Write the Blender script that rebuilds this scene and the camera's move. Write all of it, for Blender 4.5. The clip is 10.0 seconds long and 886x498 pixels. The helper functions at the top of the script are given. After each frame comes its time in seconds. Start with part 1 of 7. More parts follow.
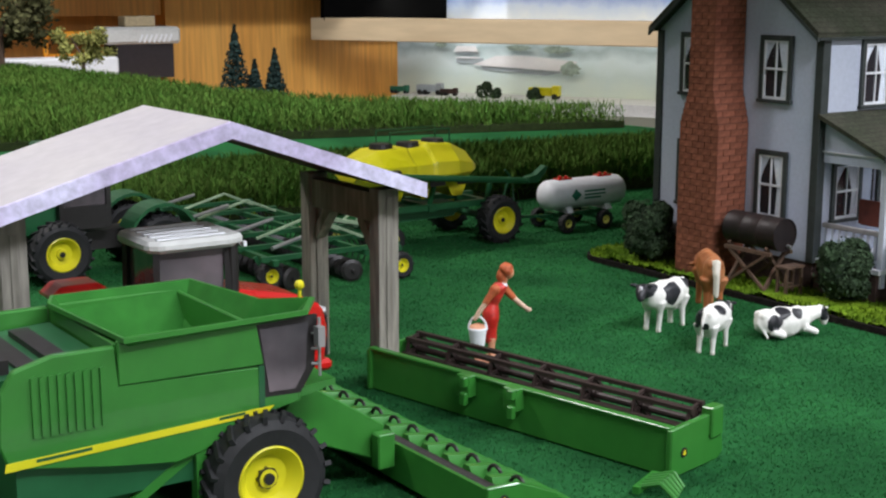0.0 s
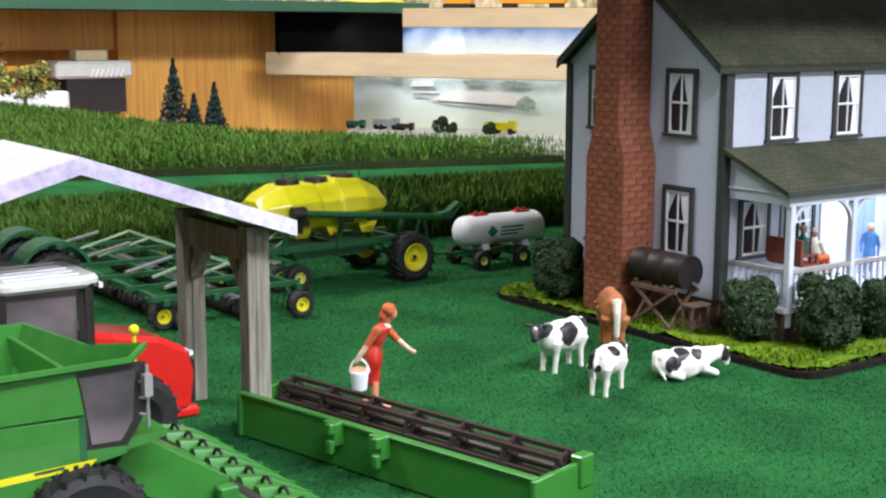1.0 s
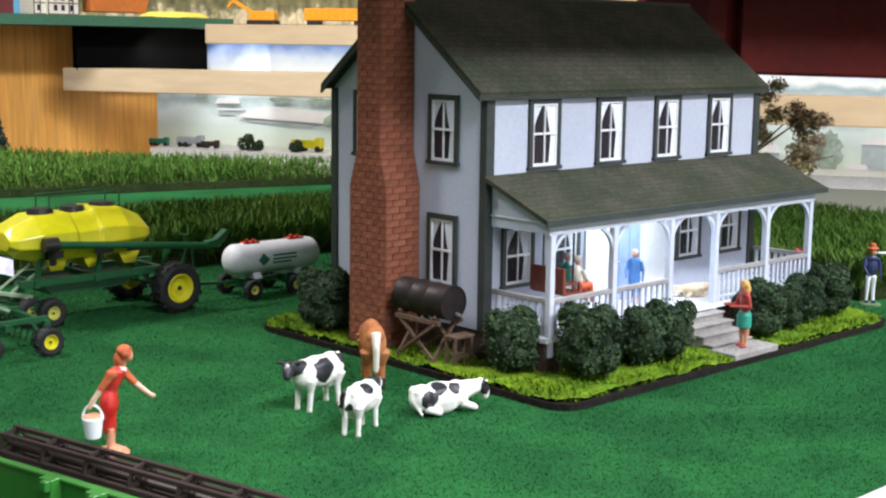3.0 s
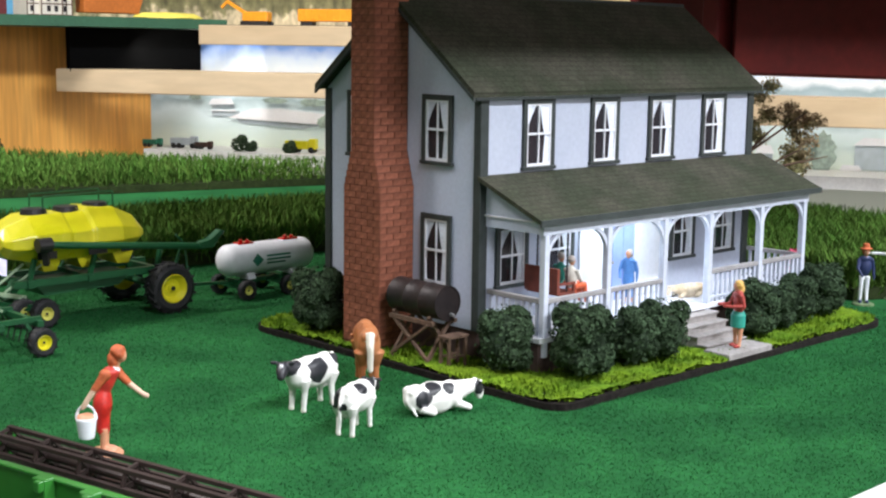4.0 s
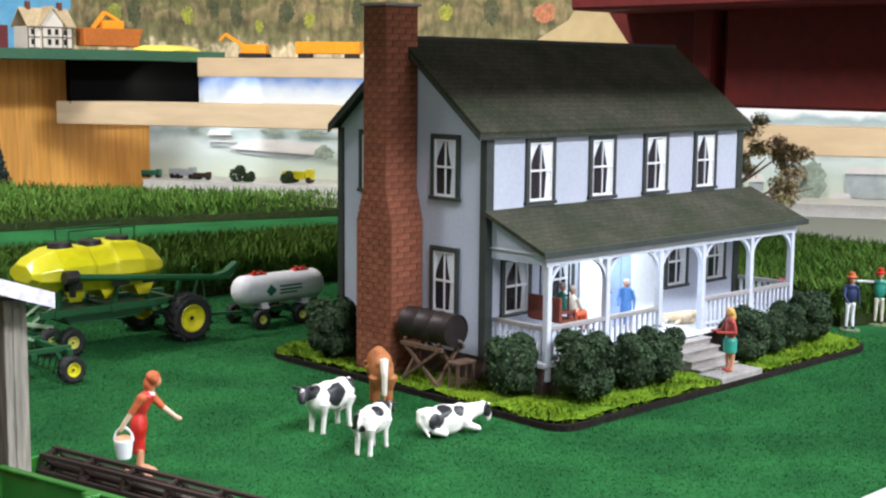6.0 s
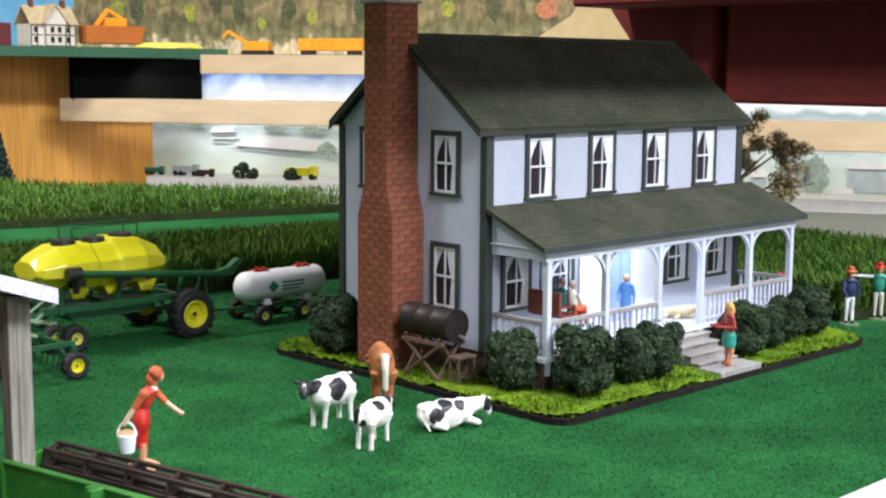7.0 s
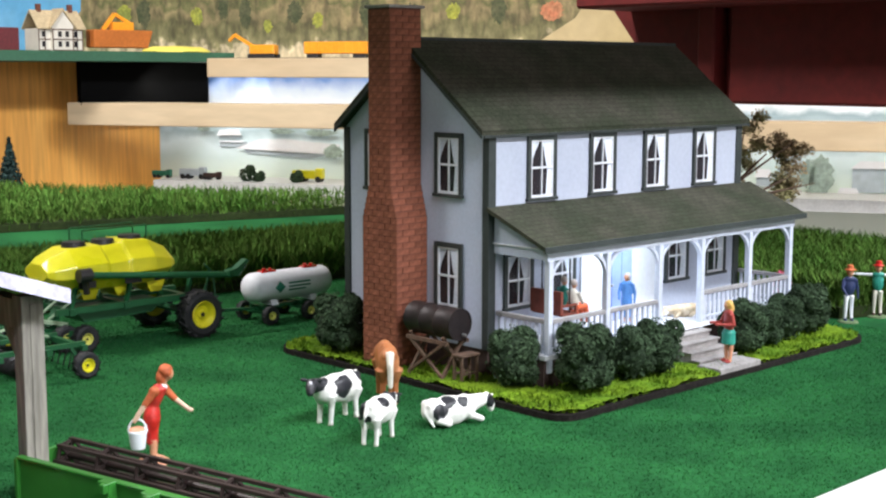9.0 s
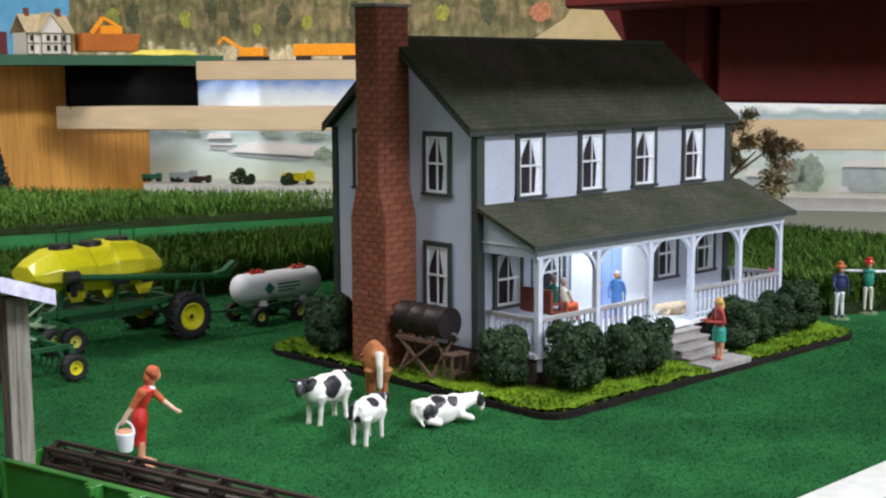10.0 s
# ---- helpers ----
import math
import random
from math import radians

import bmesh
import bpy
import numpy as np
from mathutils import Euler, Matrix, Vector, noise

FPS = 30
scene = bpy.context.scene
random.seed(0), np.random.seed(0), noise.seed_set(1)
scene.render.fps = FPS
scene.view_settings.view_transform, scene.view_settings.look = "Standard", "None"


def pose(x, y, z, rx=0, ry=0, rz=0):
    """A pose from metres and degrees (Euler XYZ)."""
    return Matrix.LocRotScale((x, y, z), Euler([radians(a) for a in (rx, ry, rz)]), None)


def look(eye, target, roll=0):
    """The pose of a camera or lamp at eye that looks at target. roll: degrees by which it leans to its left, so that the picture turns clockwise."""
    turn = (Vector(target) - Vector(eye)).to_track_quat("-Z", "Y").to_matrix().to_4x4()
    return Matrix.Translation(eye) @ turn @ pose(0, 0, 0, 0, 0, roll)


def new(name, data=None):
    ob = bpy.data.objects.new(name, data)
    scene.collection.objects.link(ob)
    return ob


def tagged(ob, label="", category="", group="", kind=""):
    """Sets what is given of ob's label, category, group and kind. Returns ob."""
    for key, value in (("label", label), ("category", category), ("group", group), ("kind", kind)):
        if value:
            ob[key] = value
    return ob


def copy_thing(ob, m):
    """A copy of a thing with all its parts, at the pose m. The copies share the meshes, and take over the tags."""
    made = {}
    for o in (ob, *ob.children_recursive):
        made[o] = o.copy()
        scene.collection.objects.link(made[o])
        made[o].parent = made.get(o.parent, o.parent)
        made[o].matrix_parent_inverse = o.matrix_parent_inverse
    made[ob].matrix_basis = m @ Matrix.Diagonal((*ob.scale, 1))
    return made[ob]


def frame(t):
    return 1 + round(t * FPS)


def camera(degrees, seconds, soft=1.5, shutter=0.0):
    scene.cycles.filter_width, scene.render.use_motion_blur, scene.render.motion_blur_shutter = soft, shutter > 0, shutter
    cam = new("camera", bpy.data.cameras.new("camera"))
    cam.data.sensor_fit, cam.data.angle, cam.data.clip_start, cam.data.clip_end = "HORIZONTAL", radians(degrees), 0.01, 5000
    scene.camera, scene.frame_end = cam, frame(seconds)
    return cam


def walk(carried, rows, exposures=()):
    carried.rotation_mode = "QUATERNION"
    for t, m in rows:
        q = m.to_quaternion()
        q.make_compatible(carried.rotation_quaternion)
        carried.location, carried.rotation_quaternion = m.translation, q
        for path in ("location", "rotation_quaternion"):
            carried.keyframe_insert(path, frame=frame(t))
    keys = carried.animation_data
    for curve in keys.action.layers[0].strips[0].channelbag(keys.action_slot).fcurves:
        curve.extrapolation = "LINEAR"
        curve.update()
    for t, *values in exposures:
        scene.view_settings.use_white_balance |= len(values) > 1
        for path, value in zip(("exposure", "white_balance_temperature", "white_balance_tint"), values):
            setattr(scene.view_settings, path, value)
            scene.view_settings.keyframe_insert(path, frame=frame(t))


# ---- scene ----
# A 1:64 model farm: sizes below are in full-size metres, and K brings them to the model's true size.
from mathutils.bvhtree import BVHTree

K = 1 / 64
cam = camera(36.9, 10.0, soft=2.2)
PATH = [
    (0, (-23.323, -19.403, 6.808), (-22.214, -17.784, 6.425), 0.1),
    (0.5, (-22.717, -19.382, 6.8), (-21.578, -17.775, 6.451), -0.1),
    (1, (-21.502, -19.554, 6.728), (-20.35, -17.953, 6.396), 0.2),
    (1.5, (-20.615, -19.859, 6.894), (-19.408, -18.293, 6.59), 0.2),
    (2, (-20.24, -19.804, 6.954), (-18.946, -18.309, 6.655), 0.8),
    (2.5, (-19.905, -19.631, 6.94), (-18.555, -18.188, 6.631), 0.6),
    (4, (-19.905, -19.604, 6.897), (-18.535, -18.179, 6.592), 0.8),
    (4.5, (-20.269, -19.863, 7.09), (-18.896, -18.439, 6.797), 0.5),
    (5, (-21.167, -20.263, 7.217), (-19.788, -18.84, 6.946), 0.6),
    (5.5, (-21.31, -20.472, 7.216), (-19.929, -19.05, 6.954), 0.6),
    (7, (-21.401, -20.77, 7.23), (-20.024, -19.344, 6.961), 0.4),
    (7.5, (-21.494, -20.971, 7.257), (-20.124, -19.538, 6.99), 0.2),
    (8, (-21.462, -21.159, 7.235), (-20.093, -19.724, 6.97), -0.1),
    (8.5, (-21.559, -21.099, 7.235), (-20.191, -19.664, 6.971), 0.1),
    (9, (-21.726, -21.228, 7.26), (-20.357, -19.795, 6.994), 0.1),
    (9.5, (-21.572, -21.241, 7.207), (-20.189, -19.821, 6.943), 0.1),
    (10, (-21.598, -21.18, 7.175), (-20.219, -19.755, 6.912), -0.3),
]
walk(cam, [(t, look(Vector(eye) * K, Vector(target) * K, roll)) for t, eye, target, roll in PATH],
     [(0.0, -0.6), (0.6, -0.1), (1.5, -0.05), (9.6, 0.03), (10.0, -0.45)])

# ---- light: a lit hall, daylight-white tubes on the ceiling ----
world = bpy.data.worlds.new("hall_world")
scene.world = world
world.use_nodes = True
world.node_tree.nodes["Background"].inputs["Color"].default_value = (0.9, 0.95, 1.0, 1)
world.node_tree.nodes["Background"].inputs["Strength"].default_value = 0.25


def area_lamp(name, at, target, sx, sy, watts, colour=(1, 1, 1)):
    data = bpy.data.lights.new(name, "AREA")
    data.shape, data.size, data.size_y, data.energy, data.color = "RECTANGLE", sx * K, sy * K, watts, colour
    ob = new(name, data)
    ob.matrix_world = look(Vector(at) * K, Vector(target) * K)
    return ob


area_lamp("ceiling_tubes", (-12, -110, 112), (-2, 4, 0), 120, 10, 84, (0.875, 0.91, 1.0))
area_lamp("ceiling_tubes_side", (-110, -20, 112), (-10, 10, 0), 12, 120, 7, (0.92, 0.94, 1.0))
area_lamp("ceiling_tubes_aisle", (-30, 60, 112), (60, 100, -5), 20, 80, 88, (1.0, 0.96, 0.95))
# low soft fill added from the south, lifts the oak and house front
area_lamp("hall_window", (30, -226, 50), (45, 100, 0), 150, 70, 42, (0.96, 0.95, 1.0))
# extra near lamp added to brighten the right side of the table
area_lamp("ceiling_tubes_near", (52, -48, 78), (14, -6, 0), 50, 6, 27, (0.90, 0.95, 1.0))
area_lamp("porch_lamp", (4.2, -0.85, 3.2), (4.2, -0.85, 0), 2.6, 0.5, 0.020, (0.74, 0.87, 1.0))

# ---- materials ----
def mat(name, colour, rough=0.6, metal=0.0, vary=0.15, fine=8.0, coarse=0.8, bump=0.1, second=None, piece=0.0, coat=0.0, stretch=(1, 1, 1)):
    """A procedural surface: two scales of variation, fine relief; sizes in full-size metres. second: a colour mixed in by the coarse noise. piece: shift from object to object."""
    m = bpy.data.materials.new(name)
    m.use_nodes = True
    nt = m.node_tree
    n, l = nt.nodes, nt.links
    b = n["Principled BSDF"]
    b.inputs["Roughness"].default_value, b.inputs["Metallic"].default_value = rough, metal
    b.inputs["Coat Weight"].default_value = coat
    b.inputs["Specular IOR Level"].default_value = 0.12 if rough >= 0.85 else 0.4 if rough >= 0.5 else 0.5
    tc = n.new("ShaderNodeTexCoord")
    mp = n.new("ShaderNodeMapping")
    mp.inputs["Scale"].default_value = tuple(s / K for s in stretch)
    l.new(tc.outputs["Object"], mp.inputs["Vector"])
    n1, n2 = n.new("ShaderNodeTexNoise"), n.new("ShaderNodeTexNoise")
    for k, s, d in ((n1, fine, 4), (n2, coarse, 3)):
        k.inputs["Scale"].default_value, k.inputs["Detail"].default_value = s, d
        l.new(mp.outputs["Vector"], k.inputs["Vector"])
    base = n.new("ShaderNodeMixRGB")
    base.inputs[1].default_value = (*colour, 1)
    base.inputs[2].default_value = (*(second or [min(1, c * (1 + vary)) for c in colour]), 1)
    r0 = n.new("ShaderNodeMapRange")
    r0.inputs["From Min"].default_value, r0.inputs["From Max"].default_value = 0.38, 0.62
    l.new(n2.outputs["Fac"], r0.inputs["Value"])
    l.new(r0.outputs["Result"], base.inputs[0])
    r1 = n.new("ShaderNodeMapRange")
    r1.inputs["From Min"].default_value, r1.inputs["From Max"].default_value = 0.3, 0.7
    r1.inputs["To Min"].default_value, r1.inputs["To Max"].default_value = 1 - vary, 1 + vary
    l.new(n1.outputs["Fac"], r1.inputs["Value"])
    hsv = n.new("ShaderNodeHueSaturation")
    l.new(base.outputs["Color"], hsv.inputs["Color"])
    if piece:
        oi = n.new("ShaderNodeObjectInfo")
        r2 = n.new("ShaderNodeMapRange")
        r2.inputs["To Min"].default_value, r2.inputs["To Max"].default_value = 1 - piece, 1 + piece
        l.new(oi.outputs["Random"], r2.inputs["Value"])
        mul = n.new("ShaderNodeMath")
        mul.operation = "MULTIPLY"
        l.new(r1.outputs["Result"], mul.inputs[0])
        l.new(r2.outputs["Result"], mul.inputs[1])
        l.new(mul.outputs["Value"], hsv.inputs["Value"])
    else:
        l.new(r1.outputs["Result"], hsv.inputs["Value"])
    l.new(hsv.outputs["Color"], b.inputs["Base Color"])
    rr = n.new("ShaderNodeMapRange")
    rr.inputs["To Min"].default_value, rr.inputs["To Max"].default_value = max(0.02, rough - 0.12), min(1, rough + 0.12)
    l.new(n2.outputs["Fac"], rr.inputs["Value"])
    l.new(rr.outputs["Result"], b.inputs["Roughness"])
    if bump:
        bp = n.new("ShaderNodeBump")
        bp.inputs["Strength"].default_value, bp.inputs["Distance"].default_value = bump, 0.05 * K
        l.new(n1.outputs["Fac"], bp.inputs["Height"])
        l.new(bp.outputs["Normal"], b.inputs["Normal"])
    return m


def islands(m, low=0.7, high=1.3, hue=0.0):
    """Varies a material from piece to piece of one joined mesh."""
    n, l = m.node_tree.nodes, m.node_tree.links
    g = n.new("ShaderNodeNewGeometry")
    r = n.new("ShaderNodeMapRange")
    r.inputs["To Min"].default_value, r.inputs["To Max"].default_value = low, high
    l.new(g.outputs["Random Per Island"], r.inputs["Value"])
    b = n["Principled BSDF"]
    src = b.inputs["Base Color"].links[0].from_socket
    h = n.new("ShaderNodeHueSaturation")
    l.new(src, h.inputs["Color"])
    l.new(r.outputs["Result"], h.inputs["Value"])
    if hue:
        r3 = n.new("ShaderNodeMapRange")
        r3.inputs["To Min"].default_value, r3.inputs["To Max"].default_value = 0.5 - hue, 0.5 + hue
        l.new(g.outputs["Random Per Island"], r3.inputs["Value"])
        l.new(r3.outputs["Result"], h.inputs["Hue"])
    l.new(h.outputs["Color"], b.inputs["Base Color"])
    return m


def shingles(m, width, height, dark=0.6):
    """Rows of shingles pressed into a roof surface, by its own coordinates."""
    n, l = m.node_tree.nodes, m.node_tree.links
    tc = n.new("ShaderNodeUVMap")
    br = n.new("ShaderNodeTexBrick")
    br.inputs["Scale"].default_value = 1.0
    br.inputs["Brick Width"].default_value, br.inputs["Row Height"].default_value = width, height
    br.inputs["Mortar Size"].default_value, br.inputs["Mortar Smooth"].default_value = 0.012, 0.3
    br.inputs["Color1"].default_value, br.inputs["Color2"].default_value = (1, 1, 1, 1), (0.82, 0.82, 0.82, 1)
    br.inputs["Mortar"].default_value = (dark, dark, dark, 1)
    l.new(tc.outputs["UV"], br.inputs["Vector"])
    b = n["Principled BSDF"]
    src = b.inputs["Base Color"].links[0].from_socket
    mx = n.new("ShaderNodeMixRGB")
    mx.blend_type, mx.inputs[0].default_value = "MULTIPLY", 1.0
    l.new(src, mx.inputs[1])
    l.new(br.outputs["Color"], mx.inputs[2])
    l.new(mx.outputs["Color"], b.inputs["Base Color"])
    bp = n.new("ShaderNodeBump")
    bp.inputs["Strength"].default_value, bp.inputs["Distance"].default_value = 0.5, 0.03 * K
    l.new(br.outputs["Color"], bp.inputs["Height"])
    l.new(bp.outputs["Normal"], b.inputs["Normal"])
    return m


def pane_glass(name, tint=(0.9, 0.95, 1.0), rough=0.05):
    m = bpy.data.materials.new(name)
    m.use_nodes = True
    n, l = m.node_tree.nodes, m.node_tree.links
    n.remove(n["Principled BSDF"])
    tr, gl, mx, fr = n.new("ShaderNodeBsdfTransparent"), n.new("ShaderNodeBsdfGlossy"), n.new("ShaderNodeMixShader"), n.new("ShaderNodeFresnel")
    tr.inputs["Color"].default_value = (*tint, 1)
    gl.inputs["Roughness"].default_value = rough
    l.new(fr.outputs["Fac"], mx.inputs[0])
    l.new(tr.outputs["BSDF"], mx.inputs[1])
    l.new(gl.outputs["BSDF"], mx.inputs[2])
    l.new(mx.outputs["Shader"], n["Material Output"].inputs["Surface"])
    return m


TURF = mat("green_turf_carpet", (0.008, 0.066, 0.018), 0.95, 0, 0.2, 7, 0.45, 0.15, (0.014, 0.100, 0.027))
MOSS = mat("yellow_green_moss", (0.125, 0.205, 0.011), 0.95, 0, 0.4, 7, 1.2, 0.8, (0.075, 0.150, 0.009))
EARTH = mat("dark_earth_edge", (0.011, 0.009, 0.008), 0.95, 0, 0.4, 8, 1, 0.5)
WALL_GREY = mat("grey_painted_card", (0.47, 0.52, 0.65), 0.75, 0, 0.05, 12, 0.7, 0.03, (0.51, 0.55, 0.67))
SIDING = mat("pale_painted_siding", (0.42, 0.455, 0.545), 0.65, 0, 0.05, 9, 0.7, 0.03, (0.45, 0.485, 0.57))
TRIM = mat("dark_green_trim", (0.035, 0.042, 0.04), 0.6, 0, 0.15, 6, 1, 0.1)
ROOF = shingles(mat("dark_green_shingles", (0.044, 0.051, 0.032), 0.85, 0, 0.25, 16, 0.8, 0.0, (0.07, 0.068, 0.05)), 0.30, 0.17)
BRICK = islands(mat("red_brick", (0.22, 0.078, 0.045), 0.85, 0, 0.25, 9, 0.9, 0.3, (0.27, 0.10, 0.062), piece=0.14), 0.85, 1.15)
MORTAR = mat("brown_mortar", (0.13, 0.052, 0.036), 0.9, 0, 0.15, 9, 1, 0.2)
STONE = mat("grey_stone", (0.27, 0.25, 0.24), 0.85, 0, 0.15, 7, 1, 0.2, piece=0.06)
FOUND = mat("dark_brick_foundation", (0.07, 0.045, 0.04), 0.9, 0, 0.25, 6, 1, 0.3)
WHITE = mat("white_paint", (0.72, 0.73, 0.76), 0.5, 0, 0.04, 8, 0.8, 0.04)
PORCH_PAINT = mat("pale_blue_grey_porch_paint", (0.50, 0.53, 0.62), 0.55, 0, 0.06, 8, 0.8, 0.05, (0.54, 0.57, 0.65))
# handrail tone, with the shade on the rail put into its colour
RAIL_SHADED = mat("shaded_grey_brown_rail", (0.26, 0.25, 0.25), 0.7, 0, 0.15, 8, 0.8, 0.1)
CREAM = mat("cream_paint", (0.62, 0.58, 0.5), 0.5, 0, 0.06, 8, 0.8, 0.05)
CURTAIN = mat("white_curtain", (0.72, 0.72, 0.74), 0.9, 0, 0.08, 12, 2, 0.2)
BLUE_DOOR = mat("pale_blue_paint", (0.30, 0.40, 0.72), 0.5, 0, 0.06, 6, 0.8, 0.04)
DARK_FLAT = mat("flat_dark", (0.03, 0.026, 0.028), 0.9, 0, 0.1, 5, 1, 0)
PANE = pane_glass("window_pane")
CORN = islands(mat("corn_green", (0.058, 0.125, 0.018), 0.9, 0, 0.25, 3, 0.25, 0.0, (0.085, 0.155, 0.026)), 0.55, 1.35, 0.015)
CORN_FILLER = mat("dark_corn_filler", (0.018, 0.026, 0.008), 0.95, 0, 0.3, 6, 1, 0.4)
OAK = mat("honey_oak_veneer", (0.66, 0.285, 0.048), 0.45, 0, 0.16, 2.2, 0.1, 0.05, (0.76, 0.37, 0.075), stretch=(1.2, 1.2, 0.07))
PINE = mat("pale_pine_board", (0.50, 0.37, 0.22), 0.55, 0, 0.08, 0.9, 0.12, 0.02, (0.60, 0.47, 0.30), stretch=(0.25, 0.25, 1.2))
GREENBOARD = mat("dark_green_board", (0.03, 0.10, 0.055), 0.6, 0, 0.12, 3, 0.2, 0.05)
BLACK = mat("black_cloth", (0.004, 0.004, 0.004), 0.9, 0, 0.1, 2, 0.2, 0.05)
BLACK.node_tree.nodes["Principled BSDF"].inputs["Specular IOR Level"].default_value = 0.0
DARKRED = mat("dark_red_paint", (0.11, 0.008, 0.008), 0.7, 0, 0.2, 1.5, 0.15, 0.05, (0.14, 0.012, 0.01))
HALLWALL = mat("hall_wall_paint", (0.6, 0.58, 0.54), 0.85, 0, 0.05, 0.5, 0.05, 0.05)
HALLFLOOR = mat("hall_floor", (0.25, 0.23, 0.21), 0.6, 0, 0.15, 0.5, 0.06, 0.05)
SHRUB = islands(mat("dark_shrub_leaf", (0.032, 0.054, 0.027), 0.85, 0, 0.25, 5, 1, 0), 0.6, 1.5)
GREY_WOOD = mat("grey_weathered_wood", (0.20, 0.185, 0.16), 0.85, 0, 0.3, 5, 0.6, 0.3, (0.27, 0.25, 0.21), stretch=(2, 2, 0.25))
SHED_ROOF = mat("pale_metal_roof", (0.52, 0.49, 0.50), 0.5, 0, 0.06, 4, 0.4, 0.05, (0.47, 0.44, 0.47))
SHED_TRIM = mat("lilac_grey_trim", (0.48, 0.42, 0.60), 0.6, 0, 0.22, 7, 0.5, 0.3, (0.66, 0.63, 0.82))
SHED_RED = mat("maroon_shed_board", (0.10, 0.015, 0.018), 0.7, 0, 0.2, 4, 0.5, 0.1)
JD = mat("green_enamel", (0.026, 0.160, 0.022), 0.36, 0, 0.08, 3, 0.5, 0.02, (0.034, 0.182, 0.026), coat=0.25)
# rougher copy of the enamel, darkened for the shade inside the tank
JD_SHADED = mat("dull_shaded_green", (0.022, 0.130, 0.020), 0.85, 0, 0.15, 3, 0.5, 0.05, (0.03, 0.155, 0.024))
JD_DARK = mat("dark_green_enamel", (0.012, 0.085, 0.03), 0.35, 0, 0.1, 3, 0.5, 0.03, coat=0.2)
YELLOW = mat("yellow_plastic", (0.52, 0.50, 0.010), 0.3, 0, 0.05, 3, 0.6, 0.02, (0.66, 0.59, 0.02))
TYRE = mat("black_rubber", (0.012, 0.012, 0.013), 0.7, 0, 0.2, 6, 1, 0.2)
DARK = mat("black_plastic", (0.015, 0.013, 0.013), 0.45, 0, 0.15, 5, 1, 0.05)
REEL = mat("dark_brown_plastic", (0.030, 0.019, 0.017), 0.5, 0, 0.15, 5, 1, 0.05)
RED = mat("red_enamel", (0.52, 0.012, 0.010), 0.28, 0, 0.06, 4, 0.6, 0.02, coat=0.4)
STEEL = mat("dull_steel", (0.42, 0.42, 0.42), 0.4, 0.7, 0.1, 5, 1, 0.05)
SMOKED = mat("smoked_cab_glass", (0.05, 0.048, 0.052), 0.12, 0, 0.2, 2, 0.7, 0.0, (0.13, 0.105, 0.115))
LIGHTGREY = mat("pale_grey_plastic", (0.55, 0.55, 0.53), 0.4, 0, 0.08, 4, 0.8, 0.03)
RUST = mat("dark_brown_iron", (0.042, 0.026, 0.021), 0.6, 0.2, 0.3, 6, 1, 0.2, (0.06, 0.03, 0.022))
BARREL = mat("black_brown_iron", (0.020, 0.015, 0.015), 0.5, 0.2, 0.3, 6, 1, 0.2, (0.032, 0.02, 0.018))
STAND = mat("brown_stained_wood", (0.10, 0.06, 0.04), 0.8, 0, 0.3, 7, 1, 0.2)


def mural(name, stops, detail, scale, z0, z1, glow):
    """A painted panorama: bands of colour by height, broken up by soft patches."""
    m = bpy.data.materials.new(name)
    m.use_nodes = True
    n, l = m.node_tree.nodes, m.node_tree.links
    b = n["Principled BSDF"]
    b.inputs["Roughness"].default_value = 0.7
    tc = n.new("ShaderNodeTexCoord")
    mp = n.new("ShaderNodeMapping")
    mp.inputs["Scale"].default_value = (1 / K, 1 / K, 1 / K)
    l.new(tc.outputs["Object"], mp.inputs["Vector"])
    sp = n.new("ShaderNodeSeparateXYZ")
    l.new(mp.outputs["Vector"], sp.inputs["Vector"])
    nz = n.new("ShaderNodeTexNoise")
    nz.inputs["Scale"].default_value, nz.inputs["Detail"].default_value = scale, 6
    l.new(mp.outputs["Vector"], nz.inputs["Vector"])
    mr = n.new("ShaderNodeMapRange")
    mr.inputs["From Min"].default_value, mr.inputs["From Max"].default_value = z0, z1
    l.new(sp.outputs["Z"], mr.inputs["Value"])
    ad = n.new("ShaderNodeMath")
    ad.operation = "MULTIPLY_ADD"
    ad.inputs[1].default_value = detail
    l.new(nz.outputs["Fac"], ad.inputs[0])
    sub = n.new("ShaderNodeMath")
    sub.operation = "SUBTRACT"
    sub.inputs[1].default_value = detail / 2
    l.new(mr.outputs["Result"], sub.inputs[0])
    l.new(sub.outputs["Value"], ad.inputs[2])
    cr = n.new("ShaderNodeValToRGB")
    while len(cr.color_ramp.elements) < len(stops):
        cr.color_ramp.elements.new(0.5)
    for e, (p, c) in zip(cr.color_ramp.elements, stops):
        e.position, e.color = p, (*c, 1)
    l.new(ad.outputs["Value"], cr.inputs["Fac"])
    l.new(cr.outputs["Color"], b.inputs["Base Color"])
    # added glow: the panel emits its own colours to look better lit
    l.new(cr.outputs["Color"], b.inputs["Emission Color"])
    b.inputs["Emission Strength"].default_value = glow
    return m


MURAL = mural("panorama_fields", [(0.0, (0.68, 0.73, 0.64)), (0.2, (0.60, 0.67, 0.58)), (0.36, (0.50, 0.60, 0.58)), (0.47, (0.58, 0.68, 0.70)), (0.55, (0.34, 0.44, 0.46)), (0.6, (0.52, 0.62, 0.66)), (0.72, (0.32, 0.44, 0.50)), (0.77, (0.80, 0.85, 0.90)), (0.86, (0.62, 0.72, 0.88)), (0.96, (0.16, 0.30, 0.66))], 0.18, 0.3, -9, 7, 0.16)


